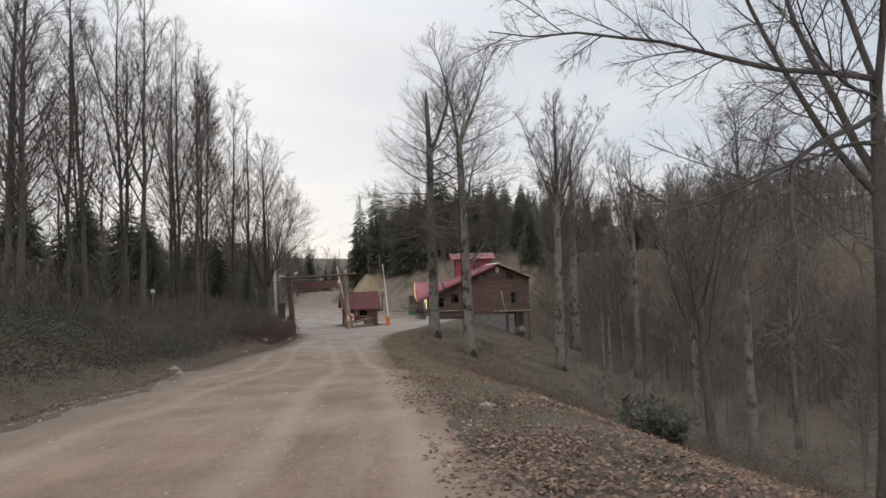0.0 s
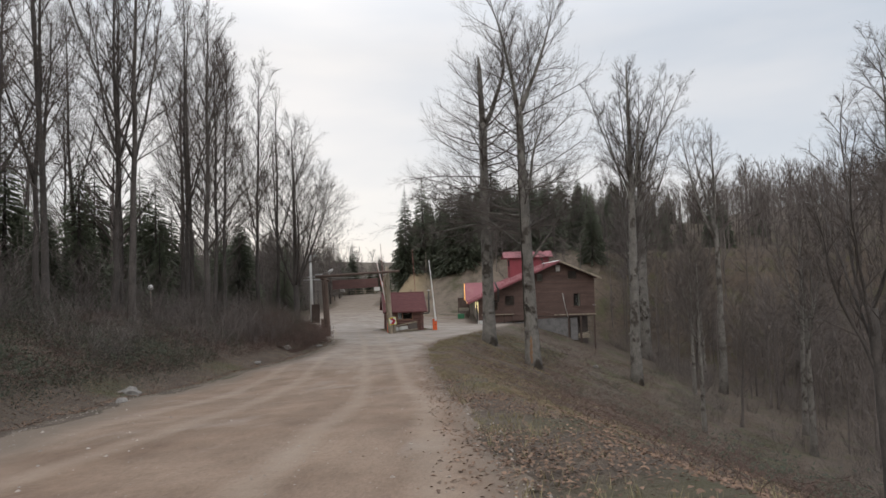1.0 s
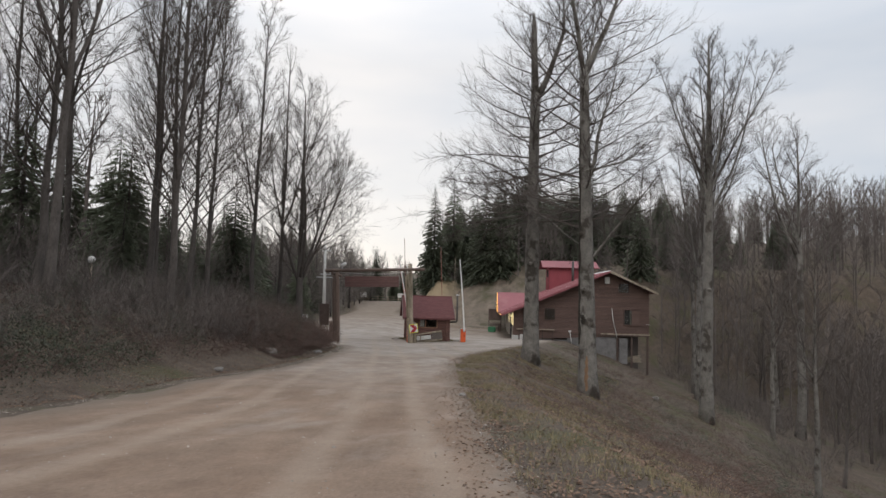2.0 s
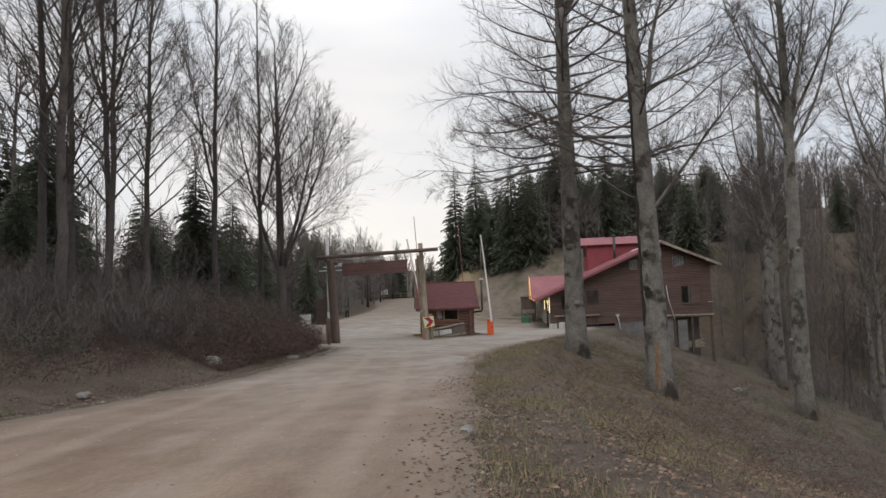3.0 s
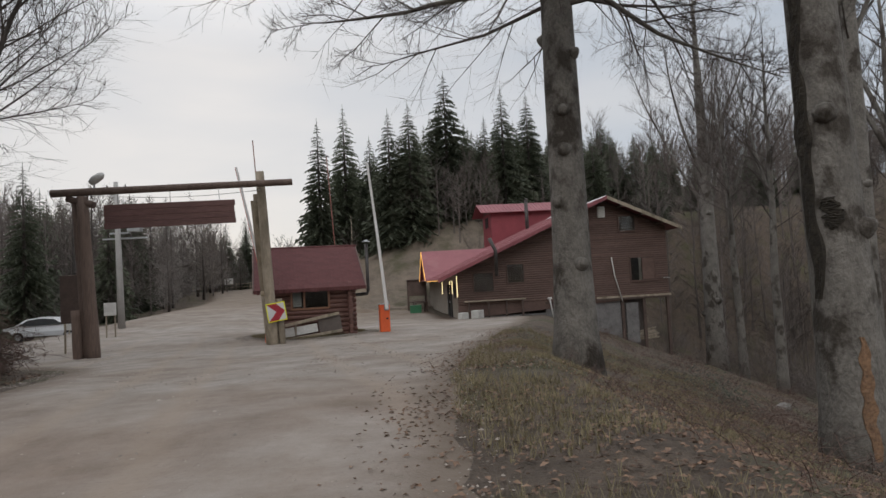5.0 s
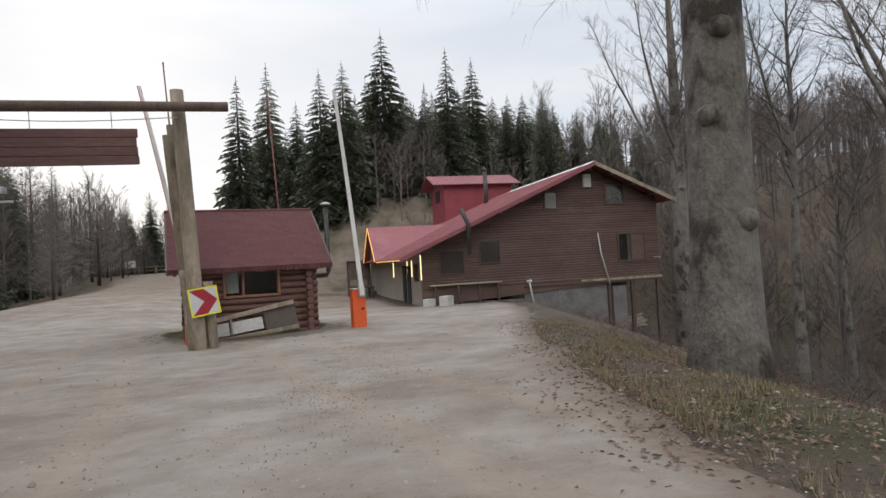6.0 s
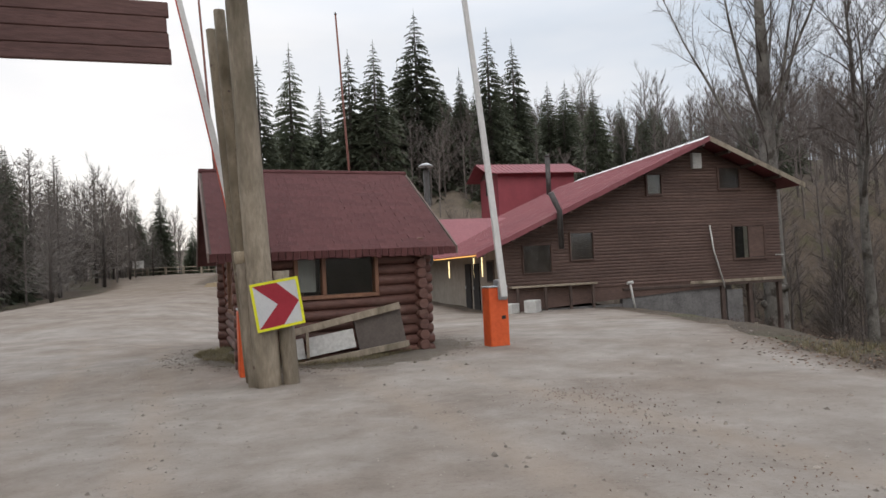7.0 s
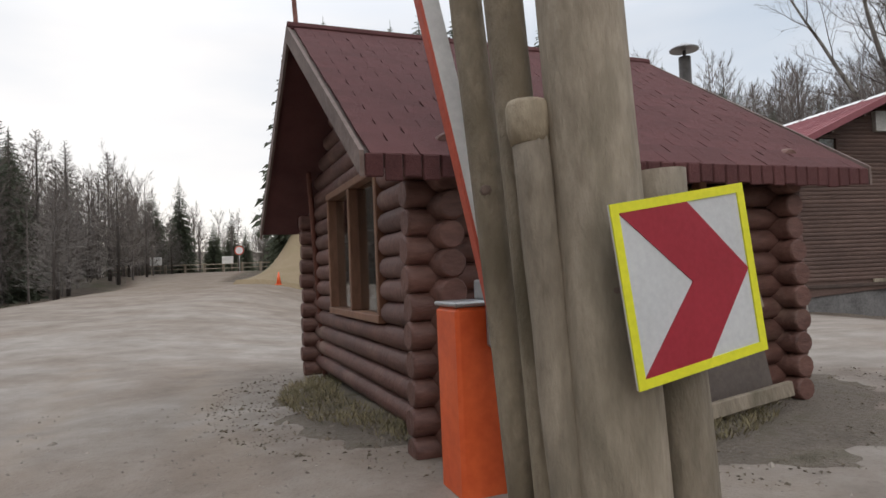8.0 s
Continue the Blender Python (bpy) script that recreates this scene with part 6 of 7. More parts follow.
def larch_thing(seed, h, w):
    """A bare cone of fine level branches."""
    rng = random.Random(seed)
    e = empty("larch_tree", pose(0, 0, -400), "grey-brown leafless larch with a cone-shaped crown", "tree", "larches")
    trunk, crown = Mesh(), Mesh()
    trunk.tube([(0, 0, -0.4), (0, 0, h * 0.5), (0, 0, h)], [0.015 * h, 0.010 * h, 0.01], 6)
    n = 150
    for i in range(n):
        u = (i + rng.random()) / n
        a = i * 2.4 + rng.uniform(-0.4, 0.4)
        ln = (w * (1 - u) ** 0.8 + 0.15) * rng.uniform(0.7, 1.15)
        q = bent(rng, (0, 0, h * (0.12 + 0.87 * u)), (math.cos(a), math.sin(a), 0.1 + 0.4 * u), ln, 3, 0.12, 0.03)
        spike(crown, q, 0.022)
        for _ in range(11):
            p, d = along(q, rng.uniform(0.2, 1))
            sliver(crown, p, side_way(rng, d, rng.uniform(0.5, 1.1)), ln * rng.uniform(0.2, 0.42), 0.020)
    trunk.made("trunk", M_BARKDARK, e, smooth=True, recalc=False)
    crown.made("crown", M_LARCH, e, recalc=False)
    return e


larches = [larch_thing(530 + i, 10.0, 2.3 + 0.4 * i) for i in range(3)]
for i, (x, y, k) in enumerate([(-28.6, 104, 0.85), (-30.5, 110, 1.0), (-29.4, 116, 0.9), (-31.8, 121, 1.1), (-33.2, 107, 1.15), (-34.6, 115, 1.2), (-36.4, 124, 1.25), (-32.6, 128, 0.95), (-35.5, 101, 1.1), (-38.4, 110, 1.3), (-40.2, 118, 1.3), (-37.6, 132, 1.1), (-31.2, 99, 0.8), (-41.5, 105, 1.2), (-43, 126, 1.3), (-29.8, 124, 0.7), (-26.6, 99, 0.6), (-30.4, 134, 0.6), (-39, 97, 1.1)]):
    plant(larches[i % 3], x, y, 71 * i, k)
for k in spruces + larches:
    for o in list(k.children_recursive) + [k]:
        bpy.data.objects.remove(o)


# ---- far woods ----
def low_tree(seed):
    """A far leafless tree with a round crown of fine twigs."""
    rng = random.Random(seed)
    k = Mesh()
    h = 13.0
    k.tube([(0, 0, -1), (rng.uniform(-0.3, 0.3), 0, h * 0.5), (rng.uniform(-0.5, 0.5), 0, h * 0.9)], [0.14, 0.09, 0.02], 4, cap=False)
    for i in range(26):
        u = (i + rng.random()) / 26
        z = h * (0.22 + 0.62 * u)
        a = i * 2.4 + rng.uniform(-0.4, 0.4)
        d = Vector((math.cos(a), math.sin(a), 0.45 + 1.5 * u)).normalized()
        ln = (4.4 - 1.9 * u) * rng.uniform(0.75, 1.1)
        q = bent(rng, (0, 0, z), d, ln, 3, 0.12, 0.09)
        spike(k, q, 0.035)
        for j in range(13):
            p, dd = along(q, rng.uniform(0.3, 1))
            w = side_way(rng, dd, rng.uniform(0.4, 0.9)) + Vector((0, 0, 0.3))
            sliver(k, p, w.normalized(), ln * rng.uniform(0.22, 0.45), 0.024)
    return np.array(k.v), k.f


def low_shrub(seed):
    """A leafless many-stemmed thicket, about four metres high."""
    rng = random.Random(seed)
    k = Mesh()
    for i in range(22):
        a = rng.uniform(0, 6.283)
        d = Vector((math.cos(a) * rng.uniform(0.1, 0.7), math.sin(a) * rng.uniform(0.1, 0.7), 1)).normalized()
        q = bent(rng, (math.cos(a) * 0.5, math.sin(a) * 0.5, -0.2), d, rng.uniform(2.2, 4.4), 3, 0.16, 0)
        spike(k, q, 0.015)
        for j in range(13):
            p, dd = along(q, rng.uniform(0.15, 1))
            e = p + side_way(rng, dd, 0.65) * rng.uniform(0.5, 1.3)
            s = Vector((rng.uniform(-1, 1), rng.uniform(-1, 1), rng.uniform(-0.3, 0.3))).normalized() * 0.014
            k.add([tuple(p - s), tuple(p + s), tuple(e)], [(0, 1, 2)])
    return np.array(k.v), k.f


def wood(name, spots, label, make=low_tree):
    lows = [make(700 + i) for i in range(4)]
    wr = random.Random(3)
    k = Mesh()
    for i, (x, y, s) in enumerate(spots):
        v, f = lows[i % 4]
        a = wr.uniform(0, 6.28)
        c, sn = math.cos(a) * s, math.sin(a) * s
        base = len(k.v)
        vv = np.stack([v[:, 0] * c - v[:, 1] * sn + x, v[:, 0] * sn + v[:, 1] * c + y, v[:, 2] * s + height(x, y)], 1)
        k.v.extend(map(tuple, vv.tolist()))
        k.f.extend([tuple(q + base for q in face) for face in f])
    o = k.made(name, M_FARTWIG, recalc=False)
    return tagged(o, label, "woods", kind="stuff")


wr = random.Random(31)
spots = [(q * wr.uniform(0.34, 0.95), q, wr.uniform(0.75, 1.1)) for q in [70 + 150 * wr.random() for _ in range(400)]]
spots += [(q * wr.uniform(0.5, 1.2), q, wr.uniform(0.8, 1.1)) for q in [60 + 90 * wr.random() for _ in range(120)]]
spots += [(wr.uniform(15, 34), wr.uniform(98, 112), wr.uniform(0.6, 0.9)) for _ in range(22)]
spots += [(wr.uniform(18, 60), wr.uniform(88, 130), wr.uniform(0.7, 1.0)) for _ in range(70)]
spots += [(wr.uniform(8, 52), wr.uniform(108, 150), wr.uniform(0.5, 0.75)) for _ in range(110)]
spots += [(wr.uniform(24, 60), wr.uniform(34, 100), wr.uniform(0.5, 0.75)) for _ in range(110)]
spots += [(wr.uniform(-6, 10), wr.uniform(110, 118), wr.uniform(0.5, 0.75)) for _ in range(20)]
spots += [(wr.uniform(42, 125), wr.uniform(55, 150), wr.uniform(0.7, 1.0)) for _ in range(130)]
wood("far_woods", spots, "leafless grey-brown woods on the far slope")
spots = [(interp(q, EDGE_R) + 15 + 40 * wr.random() ** 0.8, q, wr.uniform(0.45, 0.95)) for q in [wr.uniform(4, 80) for _ in range(190)]]
spots += [(wr.uniform(13.5, 45), wr.uniform(76, 112), wr.uniform(0.45, 0.9)) for _ in range(120)]
spots += [(wr.uniform(-14, 30), wr.uniform(114, 122), wr.uniform(0.5, 0.9)) for _ in range(50)]
spots += [(wr.uniform(0, 10), wr.uniform(106, 114), wr.uniform(0.4, 0.8)) for _ in range(20)]
wood("slope_thicket", spots, "tangled leafless grey-brown thicket on the slope", low_shrub)
spots = [(wr.uniform(-70, -30), wr.uniform(10, 62), wr.uniform(0.8, 1.15)) for _ in range(36)]
spots += [(wr.uniform(-80, -36), wr.uniform(66, 150), wr.uniform(0.6, 1.05)) for _ in range(80)]
spots += [(wr.uniform(-70, 5), wr.uniform(152, 200), wr.uniform(0.5, 0.9)) for _ in range(60)]
spots += [(wr.uniform(-36, -29), wr.uniform(98, 132), wr.uniform(0.4, 0.6)) for _ in range(24)]
spots += [(wr.uniform(-62, -36), wr.uniform(100, 150), wr.uniform(0.7, 1.0)) for _ in range(50)]
spots += [(wr.uniform(-36, -12), wr.uniform(141, 172), wr.uniform(0.4, 0.65)) for _ in range(50)]
spots += [(wr.uniform(-46, -32), wr.uniform(92, 138), wr.uniform(0.6, 0.85)) for _ in range(34)]
wood("bank_woods", spots, "leafless grey-brown woods behind the roadside trees")
spots = [(interp(q, EDGE_L) - wr.uniform(6, 32), q, wr.uniform(0.7, 1.25)) for q in [wr.uniform(2, 61) for _ in range(170)]]
spots += [(interp(q, EDGE_L) - wr.uniform(2.2, 7), q, wr.uniform(0.28, 0.55)) for q in [wr.uniform(28, 61.5) for _ in range(150)]]
spots += [(wr.uniform(-45, -30), wr.uniform(88, 140), wr.uniform(0.7, 1.2)) for _ in range(60)]
wood("bank_thicket", spots, "tangled leafless thicket under the roadside trees", low_shrub)


# ---- undergrowth ----
def scatter(name, n, where, make, mat, label, category, seed):
    r = random.Random(seed)
    k = Mesh()
    for _ in range(n):
        at = where(r)
        if at:
            make(k, r, *at)
    o = k.made(name, mat, recalc=False)
    return tagged(o, label, category, kind="stuff")


def leaf(k, r, x, y, size=0.031):
    z = height(x, y) + r.uniform(0.0, 0.03)
    a = r.uniform(0, 6.283)
    s = size * r.uniform(0.6, 1.3)
    d, w = Vector((math.cos(a), math.sin(a), r.uniform(-0.3, 0.3))) * s, Vector((-math.sin(a), math.cos(a), r.uniform(-0.3, 0.3))) * s * 0.6
    c = Vector((x, y, z + 0.02))
    k.add([tuple(c - d), tuple(c + w + Vector((0, 0, 0.01))), tuple(c + d), tuple(c - w + Vector((0, 0, 0.01)))], [(0, 1, 2, 3)])


def right_bank(r):
    y = 3 + 65 * r.random() ** 1.5
    x = interp(y, EDGE_R) - interp(y, VERGE) * 0.9 * r.random() + 10 * r.random() ** 1.3
    if noise.noise((x * 0.5, y * 0.4, 30)) < r.uniform(-0.5, 0.25):
        return None
    return x, y


def left_bank(r):
    y = 8 + 54 * r.random()
    return interp(y, EDGE_L) - 0.1 - 4 * r.random() ** 1.5, y


scatter("fallen_leaves", 105000, right_bank, leaf, M_LEAF, "brown fallen beech leaves on the roadside slope", "leaves", 61)


def debris(r):
    y = 55.0 + 10 * r.random()
    x = -7.4 + 0.12 * (y - 60) + r.gauss(0, 0.5)
    return None if noise.noise((x * 1.1, y * 0.8, 12)) < r.uniform(-0.4, 0.2) else (x, y)


def road_rim(r):
    y = 14 + 48 * r.random()
    return interp(y, EDGE_R) - abs(r.gauss(0, 0.7)), y


scatter("fallen_leaves", 2000, debris, lambda k, r, x, y: leaf(k, r, x, y, 0.012), M_LEAF, "trodden leaf bits between the wheel tracks", "leaves", 63)
scatter("fallen_leaves", 1100, road_rim, lambda k, r, x, y: leaf(k, r, x, y, 0.02), M_LEAF, "scattered brown leaves on the road edge", "leaves", 64)
scatter("fallen_leaves", 18000, left_bank, leaf, M_LEAF, "brown fallen leaves along the foot of the bank", "leaves", 62)


def stem(k, r, x, y, h, spread, droop, rad=0.006):
    z = height(x, y)
    a = r.uniform(0, 6.283)
    p = Vector((x, y, z - 0.03))
    d = Vector((math.cos(a) * spread, math.sin(a) * spread, 1)).normalized()
    pts = [p]
    for i in range(3):
        pts.append(pts[-1] + d * h / 3)
        d = (d + Vector((math.cos(a) * 0.3, math.sin(a) * 0.3, -droop))).normalized()
    k.tube(pts, [rad, rad * 0.9, rad * 0.7, rad * 0.4], 3, cap=False)
    return pts


def bramble(k, r, x, y):
    pts = stem(k, r, x, y, r.uniform(0.5, 1.7), 0.8, 0.65)
    for p in pts[1:]:
        for _ in range(3):
            e = p + Vector((r.uniform(-1, 1), r.uniform(-1, 1), r.uniform(-0.6, 0.8))) * 0.22
            s = Vector((r.uniform(-1, 1), r.uniform(-1, 1), r.uniform(-1, 1))).normalized() * 0.006
            k.add([tuple(p - s), tuple(p + s), tuple(e)], [(0, 1, 2)])


def thicket(r):
    y = 6 + 56 * r.random() ** 0.8
    x = interp(y, EDGE_L) - 1.5 - 8.5 * r.random() ** 1.25
    if x > -6:
        return None
    return x, y


scatter("bramble_thicket", 5500, thicket, bramble, M_BRAMBLE, "tangled red-brown brambles covering the bank", "brambles", 71)


def hedge(r):
    y = 46 + 14.5 * r.random()
    return interp(y, EDGE_L) - 0.75 - 4.6 * r.random() ** 1.2, y


def hedge_top(x, y):
    """How high the thicket stands at a place, by its distance from the road."""
    d = interp(y, EDGE_L) - x
    return max(0.25, min(1.75, 0.2 + 0.85 * d) * (0.85 + 0.7 * noise.noise((x * 0.5, y * 0.5, 5))) - 0.3 * max(0, 50 - y))


def hedge_stem(k, r, x, y):
    top = hedge_top(x, y)
    pts = stem(k, r, x, y, top * r.uniform(0.7, 1.35) + 0.2, 0.7, 0.6)
    for p in pts[1:]:
        for _ in range(3):
            d = Vector((r.uniform(-1, 1), r.uniform(-1, 1), r.uniform(-0.7, 0.7))).normalized()
            sliver(k, p, d, 0.25, 0.006)


def hedge_leaf(k, r, x, y):
    c = Vector((x, y, height(x, y) + hedge_top(x, y) * r.random() ** 0.7))
    for _ in range(4):
        p = c + Vector((r.uniform(-1, 1), r.uniform(-1, 1), r.uniform(-1, 1))) * 0.15
        d = Vector((r.uniform(-1, 1), r.uniform(-1, 1), r.uniform(-0.8, 0.5))).normalized() * r.uniform(0.012, 0.034)
        w = d.orthogonal().normalized() * d.length * 0.5
        k.add([tuple(p - d), tuple(p + w), tuple(p + d), tuple(p - w)], [(0, 1, 2, 3)])


scatter("bramble_thicket", 4200, hedge, hedge_stem, M_BRAMBLE, "dense red-brown bramble hedge at the foot of the bank", "brambles", 74)
scatter("bramble_leaves", 8500, hedge, hedge_leaf, material("withered_bramble_leaf", (0.045, 0.027, 0.020), (0.110, 0.067, 0.048), 0.8, 3.0, 30.0, 0.0, per_island=0.5), "withered red-brown leaves in the bramble hedge", "leaves", 75)
scatter("evergreen_leaves", 4200, hedge, hedge_leaf, M_BUSHLEAF, "dark green leaves in the bramble hedge", "leaves", 76)


def sprig(k, r, x, y):
    z = height(x, y) + r.uniform(0.05, 1.0) * max(0.15, 0.6 + 0.6 * noise.noise((x * 0.4, y * 0.4, 50)))
    for _ in range(5):
        c = Vector((x, y, z)) + Vector((r.uniform(-1, 1), r.uniform(-1, 1), r.uniform(-1, 1))) * 0.16
        d = Vector((r.uniform(-1, 1), r.uniform(-1, 1), r.uniform(-0.5, 1))).normalized() * 0.045
        w = d.orthogonal().normalized() * 0.015
        k.add([tuple(c - d), tuple(c + w), tuple(c + d), tuple(c - w)], [(0, 1, 2, 3)])


def green_patch(r):
    at = thicket(r)
    if at and noise.noise((at[0] * 0.25, at[1] * 0.25, 44)) > (-0.25 if at[1] < 38 else 0.12):
        return at
    return None


scatter("evergreen_undergrowth", 15000, green_patch, sprig, M_BUSHLEAF, "low dark evergreen shrubs among the brambles", "shrubs", 72)


def bank_foot(r):
    y = 7 + 27 * r.random()
    return interp(y, EDGE_L) - 0.9 - 6.0 * r.random(), y


def low_evergreen(k, r, x, y):
    d = interp(y, EDGE_L) - x
    top = min(1.0, 0.15 + 0.35 * d) * max(0.1, 0.75 + 0.9 * noise.noise((x * 0.5, y * 0.35, 52)))
    c = Vector((x, y, height(x, y) + top * r.random() ** 0.6))
    for _ in range(4):
        p = c + Vector((r.uniform(-1, 1), r.uniform(-1, 1), r.uniform(-1, 1))) * 0.14
        d = Vector((r.uniform(-1, 1), r.uniform(-1, 1), r.uniform(-0.6, 0.8))).normalized() * r.uniform(0.018, 0.038)
        w = d.orthogonal().normalized() * d.length * 0.4
        k.add([tuple(p - d), tuple(p + w), tuple(p + d), tuple(p - w)], [(0, 1, 2, 3)])


scatter("evergreen_undergrowth", 8000, bank_foot, low_evergreen, M_BUSHLEAF, "low dark evergreen shrubs at the foot of the bank", "shrubs", 79)


def valley_shrub(r):
    y = 6 + 66 * r.random()
    return interp(y, EDGE_R) + 5 + 18 * r.random(), y


scatter("valley_undergrowth", 2400, valley_shrub, bramble, M_BRAMBLE, "thin dry brambles on the shaded slope", "brambles", 73)


def slope_green(r):
    y = 12 + 66 * r.random()
    x = interp(y, EDGE_R) + 4.5 + 17 * r.random()
    return (x, y) if noise.noise((x * 0.22, y * 0.22, 46)) > 0.14 else None


scatter("evergreen_undergrowth", 15000, slope_green, sprig, M_BUSHLEAF, "low dark evergreen shrubs on the valley slope", "shrubs", 84)


def weed(k, r, x, y):
    pts = stem(k, r, x, y, r.uniform(0.2, 0.75), 0.5, 0.3, 0.004)
    for p in pts[1:]:
        for _ in range(2):
            sliver(k, p, Vector((r.uniform(-1, 1), r.uniform(-1, 1), r.uniform(-0.2, 1))).normalized(), r.uniform(0.08, 0.25), 0.004)


def right_slope(r):
    y = 12 + 68 * r.random()
    x = interp(y, EDGE_R) + 1.6 + 13 * r.random()
    return (x, y) if noise.noise((x * 0.4, y * 0.4, 33)) > r.uniform(-0.4, 0.3) else None


scatter("dry_weeds", 8500, right_slope, weed, M_BRAMBLE, "dry brown weed stalks on the leafy slope", "weeds", 77)
scatter("fallen_leaves", 34000, right_slope, lambda k, r, x, y: leaf(k, r, x, y, 0.038), M_LEAF, "brown fallen leaves lower on the slope", "leaves", 78)


def tuft(k, r, x, y):
    z = height(x, y)
    for _ in range(5):
        a = r.uniform(0, 6.283)
        h = r.uniform(0.05, 0.16)
        d = Vector((math.cos(a), math.sin(a), 0))
        b = Vector((x, y, z)) + d * r.uniform(0, 0.05)
        s = Vector((-d.y, d.x, 0)) * 0.004
        k.add([tuple(b - s), tuple(b + s), tuple(b + d * h * 0.5 + Vector((0, 0, h)))], [(0, 1, 2)])


def verge(r):
    y = 8 + 60 * r.random() ** 0.6
    x = interp(y, EDGE_R) - 0.3 + 7.5 * r.random() ** 1.2
    if noise.noise((x * 0.6, y * 0.6, 90)) < r.uniform(-0.2, 0.35):
        return None
    return x, y


def low_tuft(k, r, x, y):
    z = height(x, y) + 0.07
    for _ in range(6):
        a, h = r.uniform(0, 6.283), r.uniform(0.02, 0.075)
        d = Vector((math.cos(a), math.sin(a), 0))
        b = Vector((x, y, z)) + d * r.uniform(0, 0.06)
        s = Vector((-d.y, d.x, 0)) * 0.004
        k.add([tuple(b - s), tuple(b + s), tuple(b + d * h * 0.9 + Vector((0, 0, h)))], [(0, 1, 2)])


def booth_soil(u, v):
    a = 2 * math.pi * u
    wide = 2.45 + 0.35 * noise.noise((math.cos(a) * 2, math.sin(a) * 2, 7)) + 0.25 * noise.noise((math.cos(a) * 6, math.sin(a) * 6, 8)) + 0.45 * max(0, -math.sin(a)) + 0.9 * max(0, math.cos(a + 0.8)) ** 2
    p = BOOTH @ Vector((math.cos(a) * wide * v, math.sin(a) * (wide + 0.25) * v, 0))
    return p.x, p.y, height(p.x, p.y) + 0.085 - 0.075 * v * v * v + 0.014 * noise.noise((p.x * 2.5, p.y * 2.5, 9)) + 0.008 * noise.noise((p.x * 9, p.y * 9, 9)) - (0.06 if v > 0.97 else 0)


soil = sheet("soil_bank", [i / 150 for i in range(151)], [0.05 + 0.95 * i / 50 for i in range(51)], booth_soil, material("mossy_dirt", (0.130, 0.107, 0.084), (0.255, 0.218, 0.178), 0.95, 2.6, 30.0, 0.9, 40.0, stain=(0.135, 0.115, 0.080), stain_scale=2.6, stain_at=(0.50, 0.68), dist=0.05))
tagged(soil, "low bank of brown dirt and moss round the guard booth", "soil", kind="structure")


def booth_skirt(r):
    a = r.uniform(0, 6.283)
    p = BOOTH @ Vector((math.cos(a) * r.uniform(1.7, 2.3), math.sin(a) * r.uniform(2.2, 2.8) - 0.1, 0))
    return p.x, p.y


scatter("verge_grass", 34000, verge, tuft, M_GRASS, "thin dry grass along the road edge", "grass", 81)
def pebble(k, r, x, y):
    s = r.uniform(0.006, 0.02) if r.random() < 0.95 else r.uniform(0.02, 0.045)
    z = height(x, y) + 0.03
    a = r.uniform(0, 6.283)
    ca, sa = math.cos(a) * s, math.sin(a) * s
    q = r.uniform(0.5, 0.9)
    k.add([(x + ca, y + sa, z), (x - sa * q, y + ca * q, z), (x - ca, y - sa, z), (x + sa * q, y - ca * q, z), (x + 0.2 * ca, y + 0.2 * sa, z + s * r.uniform(0.4, 0.8))], [(0, 1, 4), (1, 2, 4), (2, 3, 4), (3, 0, 4)])


def booth_rim(r):
    a = r.uniform(0, 6.283)
    wide = r.uniform(1.9, 3.0) + r.random() * 0.9 * max(0, math.cos(a + 0.8)) ** 2
    p = BOOTH @ Vector((math.cos(a) * wide, math.sin(a) * (wide + 0.25), 0))
    return p.x, p.y


def crumb(k, r, x, y):
    leaf(k, r, x, y, 0.016)
    pebble(k, r, x + 0.05, y)


scatter("booth_litter", 2200, booth_rim, crumb, material("dirt_crumbs", (0.115, 0.093, 0.068), (0.23, 0.19, 0.145), 0.95, 3.0, 30.0, 0.0, per_island=0.4), "dirt crumbs and leaf bits round the guard booth", "litter", 83)
scatter("booth_grass", 3000, booth_skirt, low_tuft, M_GRASS, "dry grass round the foot of the guard booth", "grass", 82)


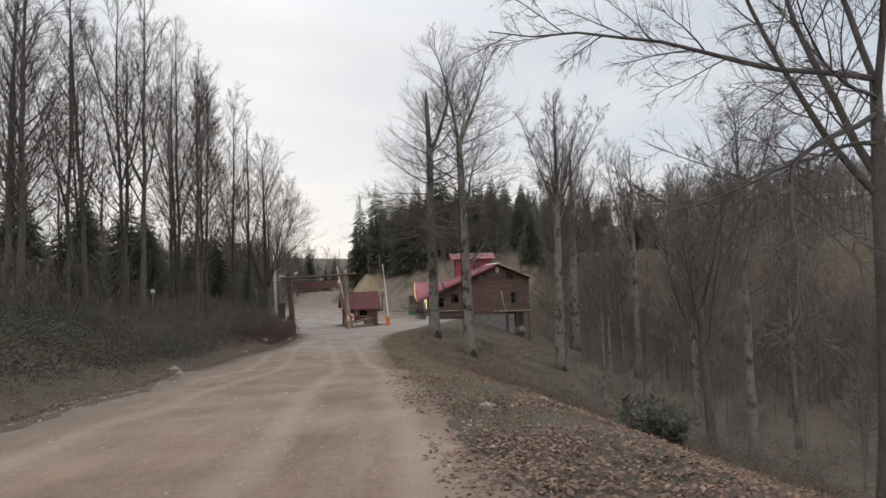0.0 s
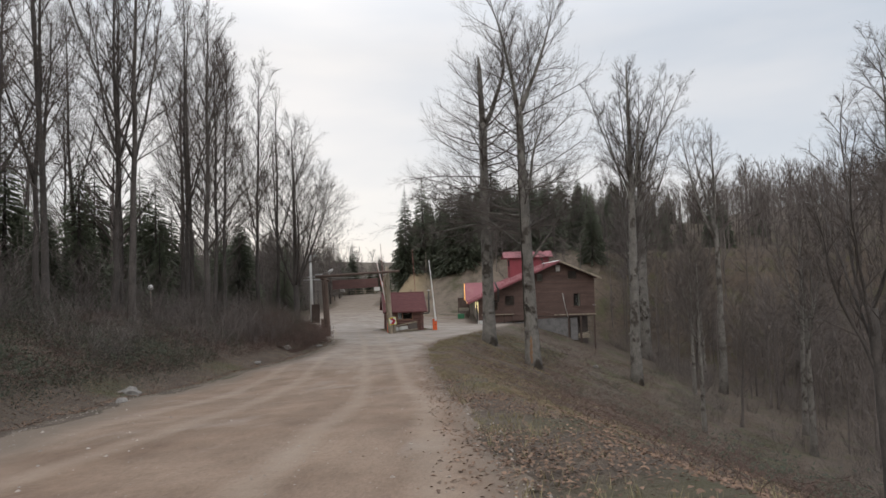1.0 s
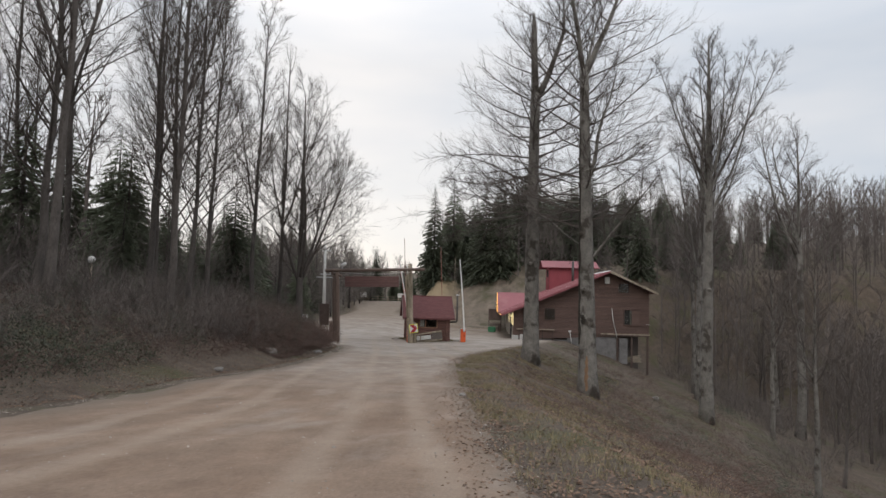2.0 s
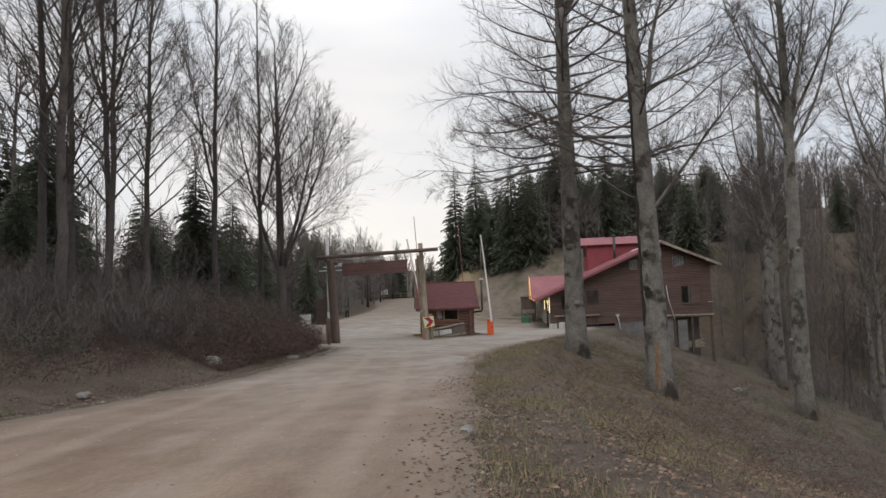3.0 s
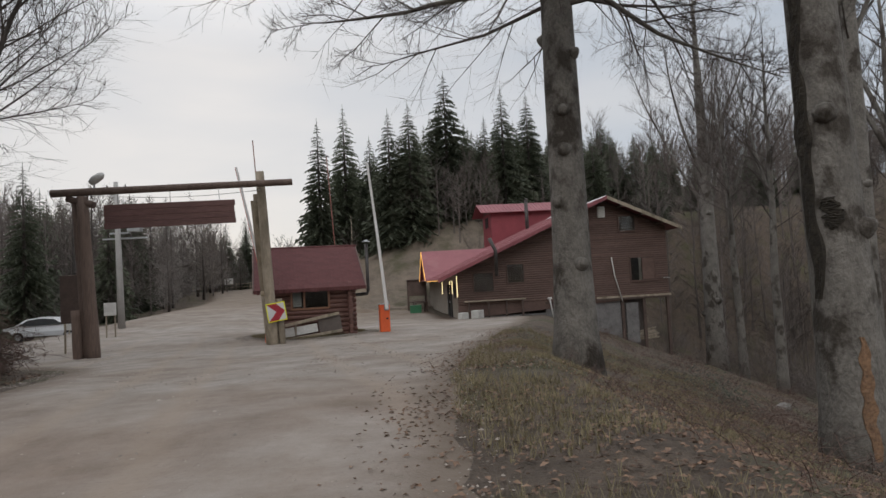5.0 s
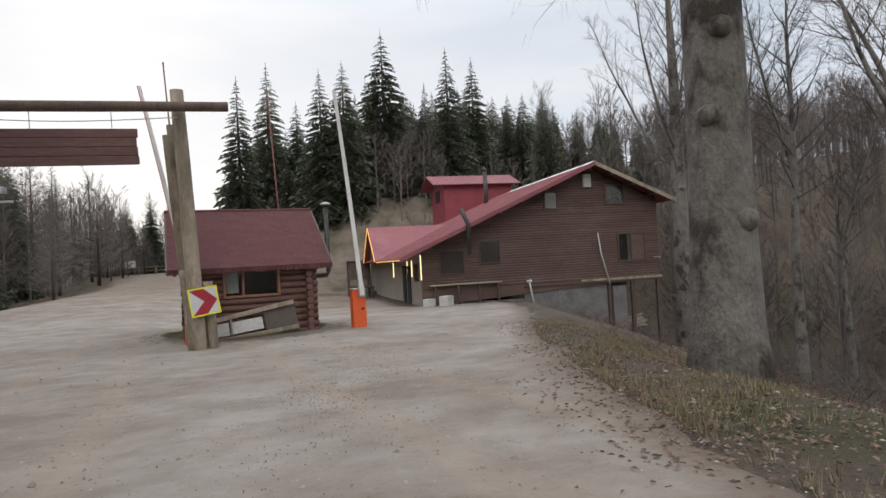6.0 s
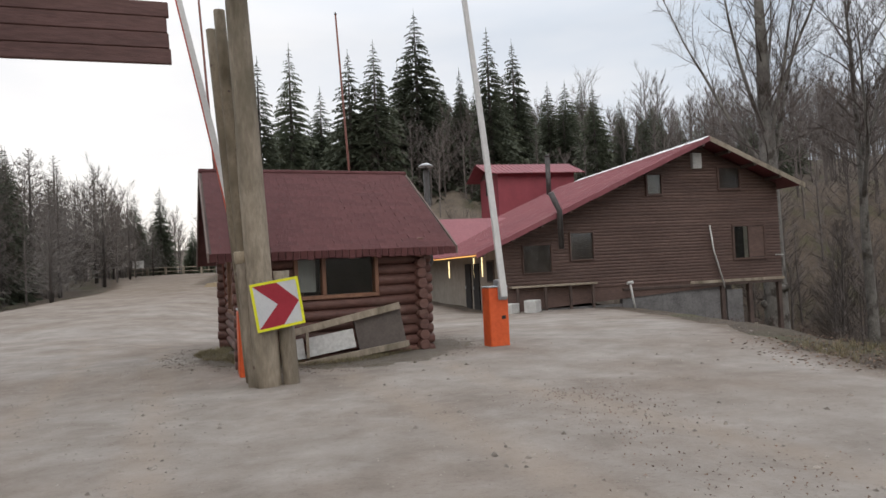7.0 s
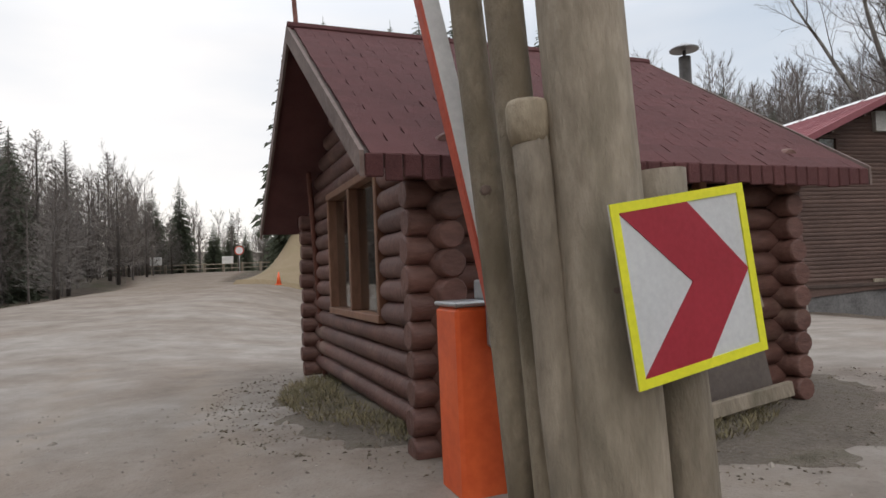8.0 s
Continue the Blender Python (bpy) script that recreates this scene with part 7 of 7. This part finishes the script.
def evergreen_bush(x, y, s):
    r = random.Random(int(x * 10))
    e = empty("evergreen_bush", Matrix.Translation((x, y, height(x, y))), "dark glossy evergreen bush on the roadside slope", "bush")
    k, w = Mesh(), Mesh()
    for _ in range(26):
        a = r.uniform(0, 6.283)
        q = bent(r, (0, 0, -0.05), (math.cos(a) * 0.7, math.sin(a) * 0.7, 1), s * r.uniform(0.6, 1.1), 4, 0.2, 0)
        w.tube(q, [0.014, 0.012, 0.01, 0.007, 0.004], 4, cap=False)
        for _ in range(26):
            p, d = along(q, r.uniform(0.25, 1))
            d2 = side_way(r, d, 1.0) * 0.10 * r.uniform(0.7, 1.2)
            n = d2.orthogonal().normalized() * 0.028
            c = p + d2 * 1.1
            k.add([tuple(c - d2), tuple(c + n), tuple(c + d2), tuple(c - n)], [(0, 1, 2, 3)])
    w.made("woody_base", M_BRAMBLE, e, recalc=False)
    k.made("foliage", M_BUSHLEAF, e, recalc=False)


evergreen_bush(4.0, 13.9, 1.1)
evergreen_bush(4.7, 14.7, 0.75)


def on_road(r):
    y = 4 + 66 * r.random()
    a, b = interp(y, ROAD_L), interp(y, ROAD_R)
    v = r.random()
    v = v if r.random() < 0.6 else (0.03 * v if r.random() < 0.5 else 1 - 0.05 * v)
    return a + (b - a) * v, y


def by_gate(r):
    return r.uniform(-16, -3), r.uniform(55, 71)


scatter("loose_gravel", 9000, by_gate, lambda k, r, x, y: pebble(k, r, x, y), M_GRIT, "loose grey gravel and pebbles before the gate", "gravel", 92)
scatter("loose_gravel", 8000, on_road, pebble, M_GRIT, "loose grey gravel and pebbles on the dirt road", "gravel", 91)



def string_light():
    e = empty("string_light", Matrix.Translation((-8.4, 112.0, 8.6)), "thin cable with small bulbs strung before the slope", "lights")
    pts = [(-4 + i * 0.8, i * 0.35, 0.55 * ((i - 5) / 5) ** 2) for i in range(11)]
    tube_part("cable", pts, [0.012] * 11, M_CABLE, e, sides=4)
    for i in range(1, 10, 2):
        x, y, z = pts[i]
        tube_part("bulb", [(x, y, z - 0.12), (x, y, z - 0.06), (x, y, z)], [0.02, 0.045, 0.02], M_PAINTWHITE, e, sides=8)
    for i in (0, 10):
        x, y, z = pts[i]
        tube_part("mast", [(x, y, height(-8.4 + x, 112 + y) - 8.8), (x, y, z + 0.1)], [0.04, 0.03], M_GREYWOOD, e, sides=6)


string_light()
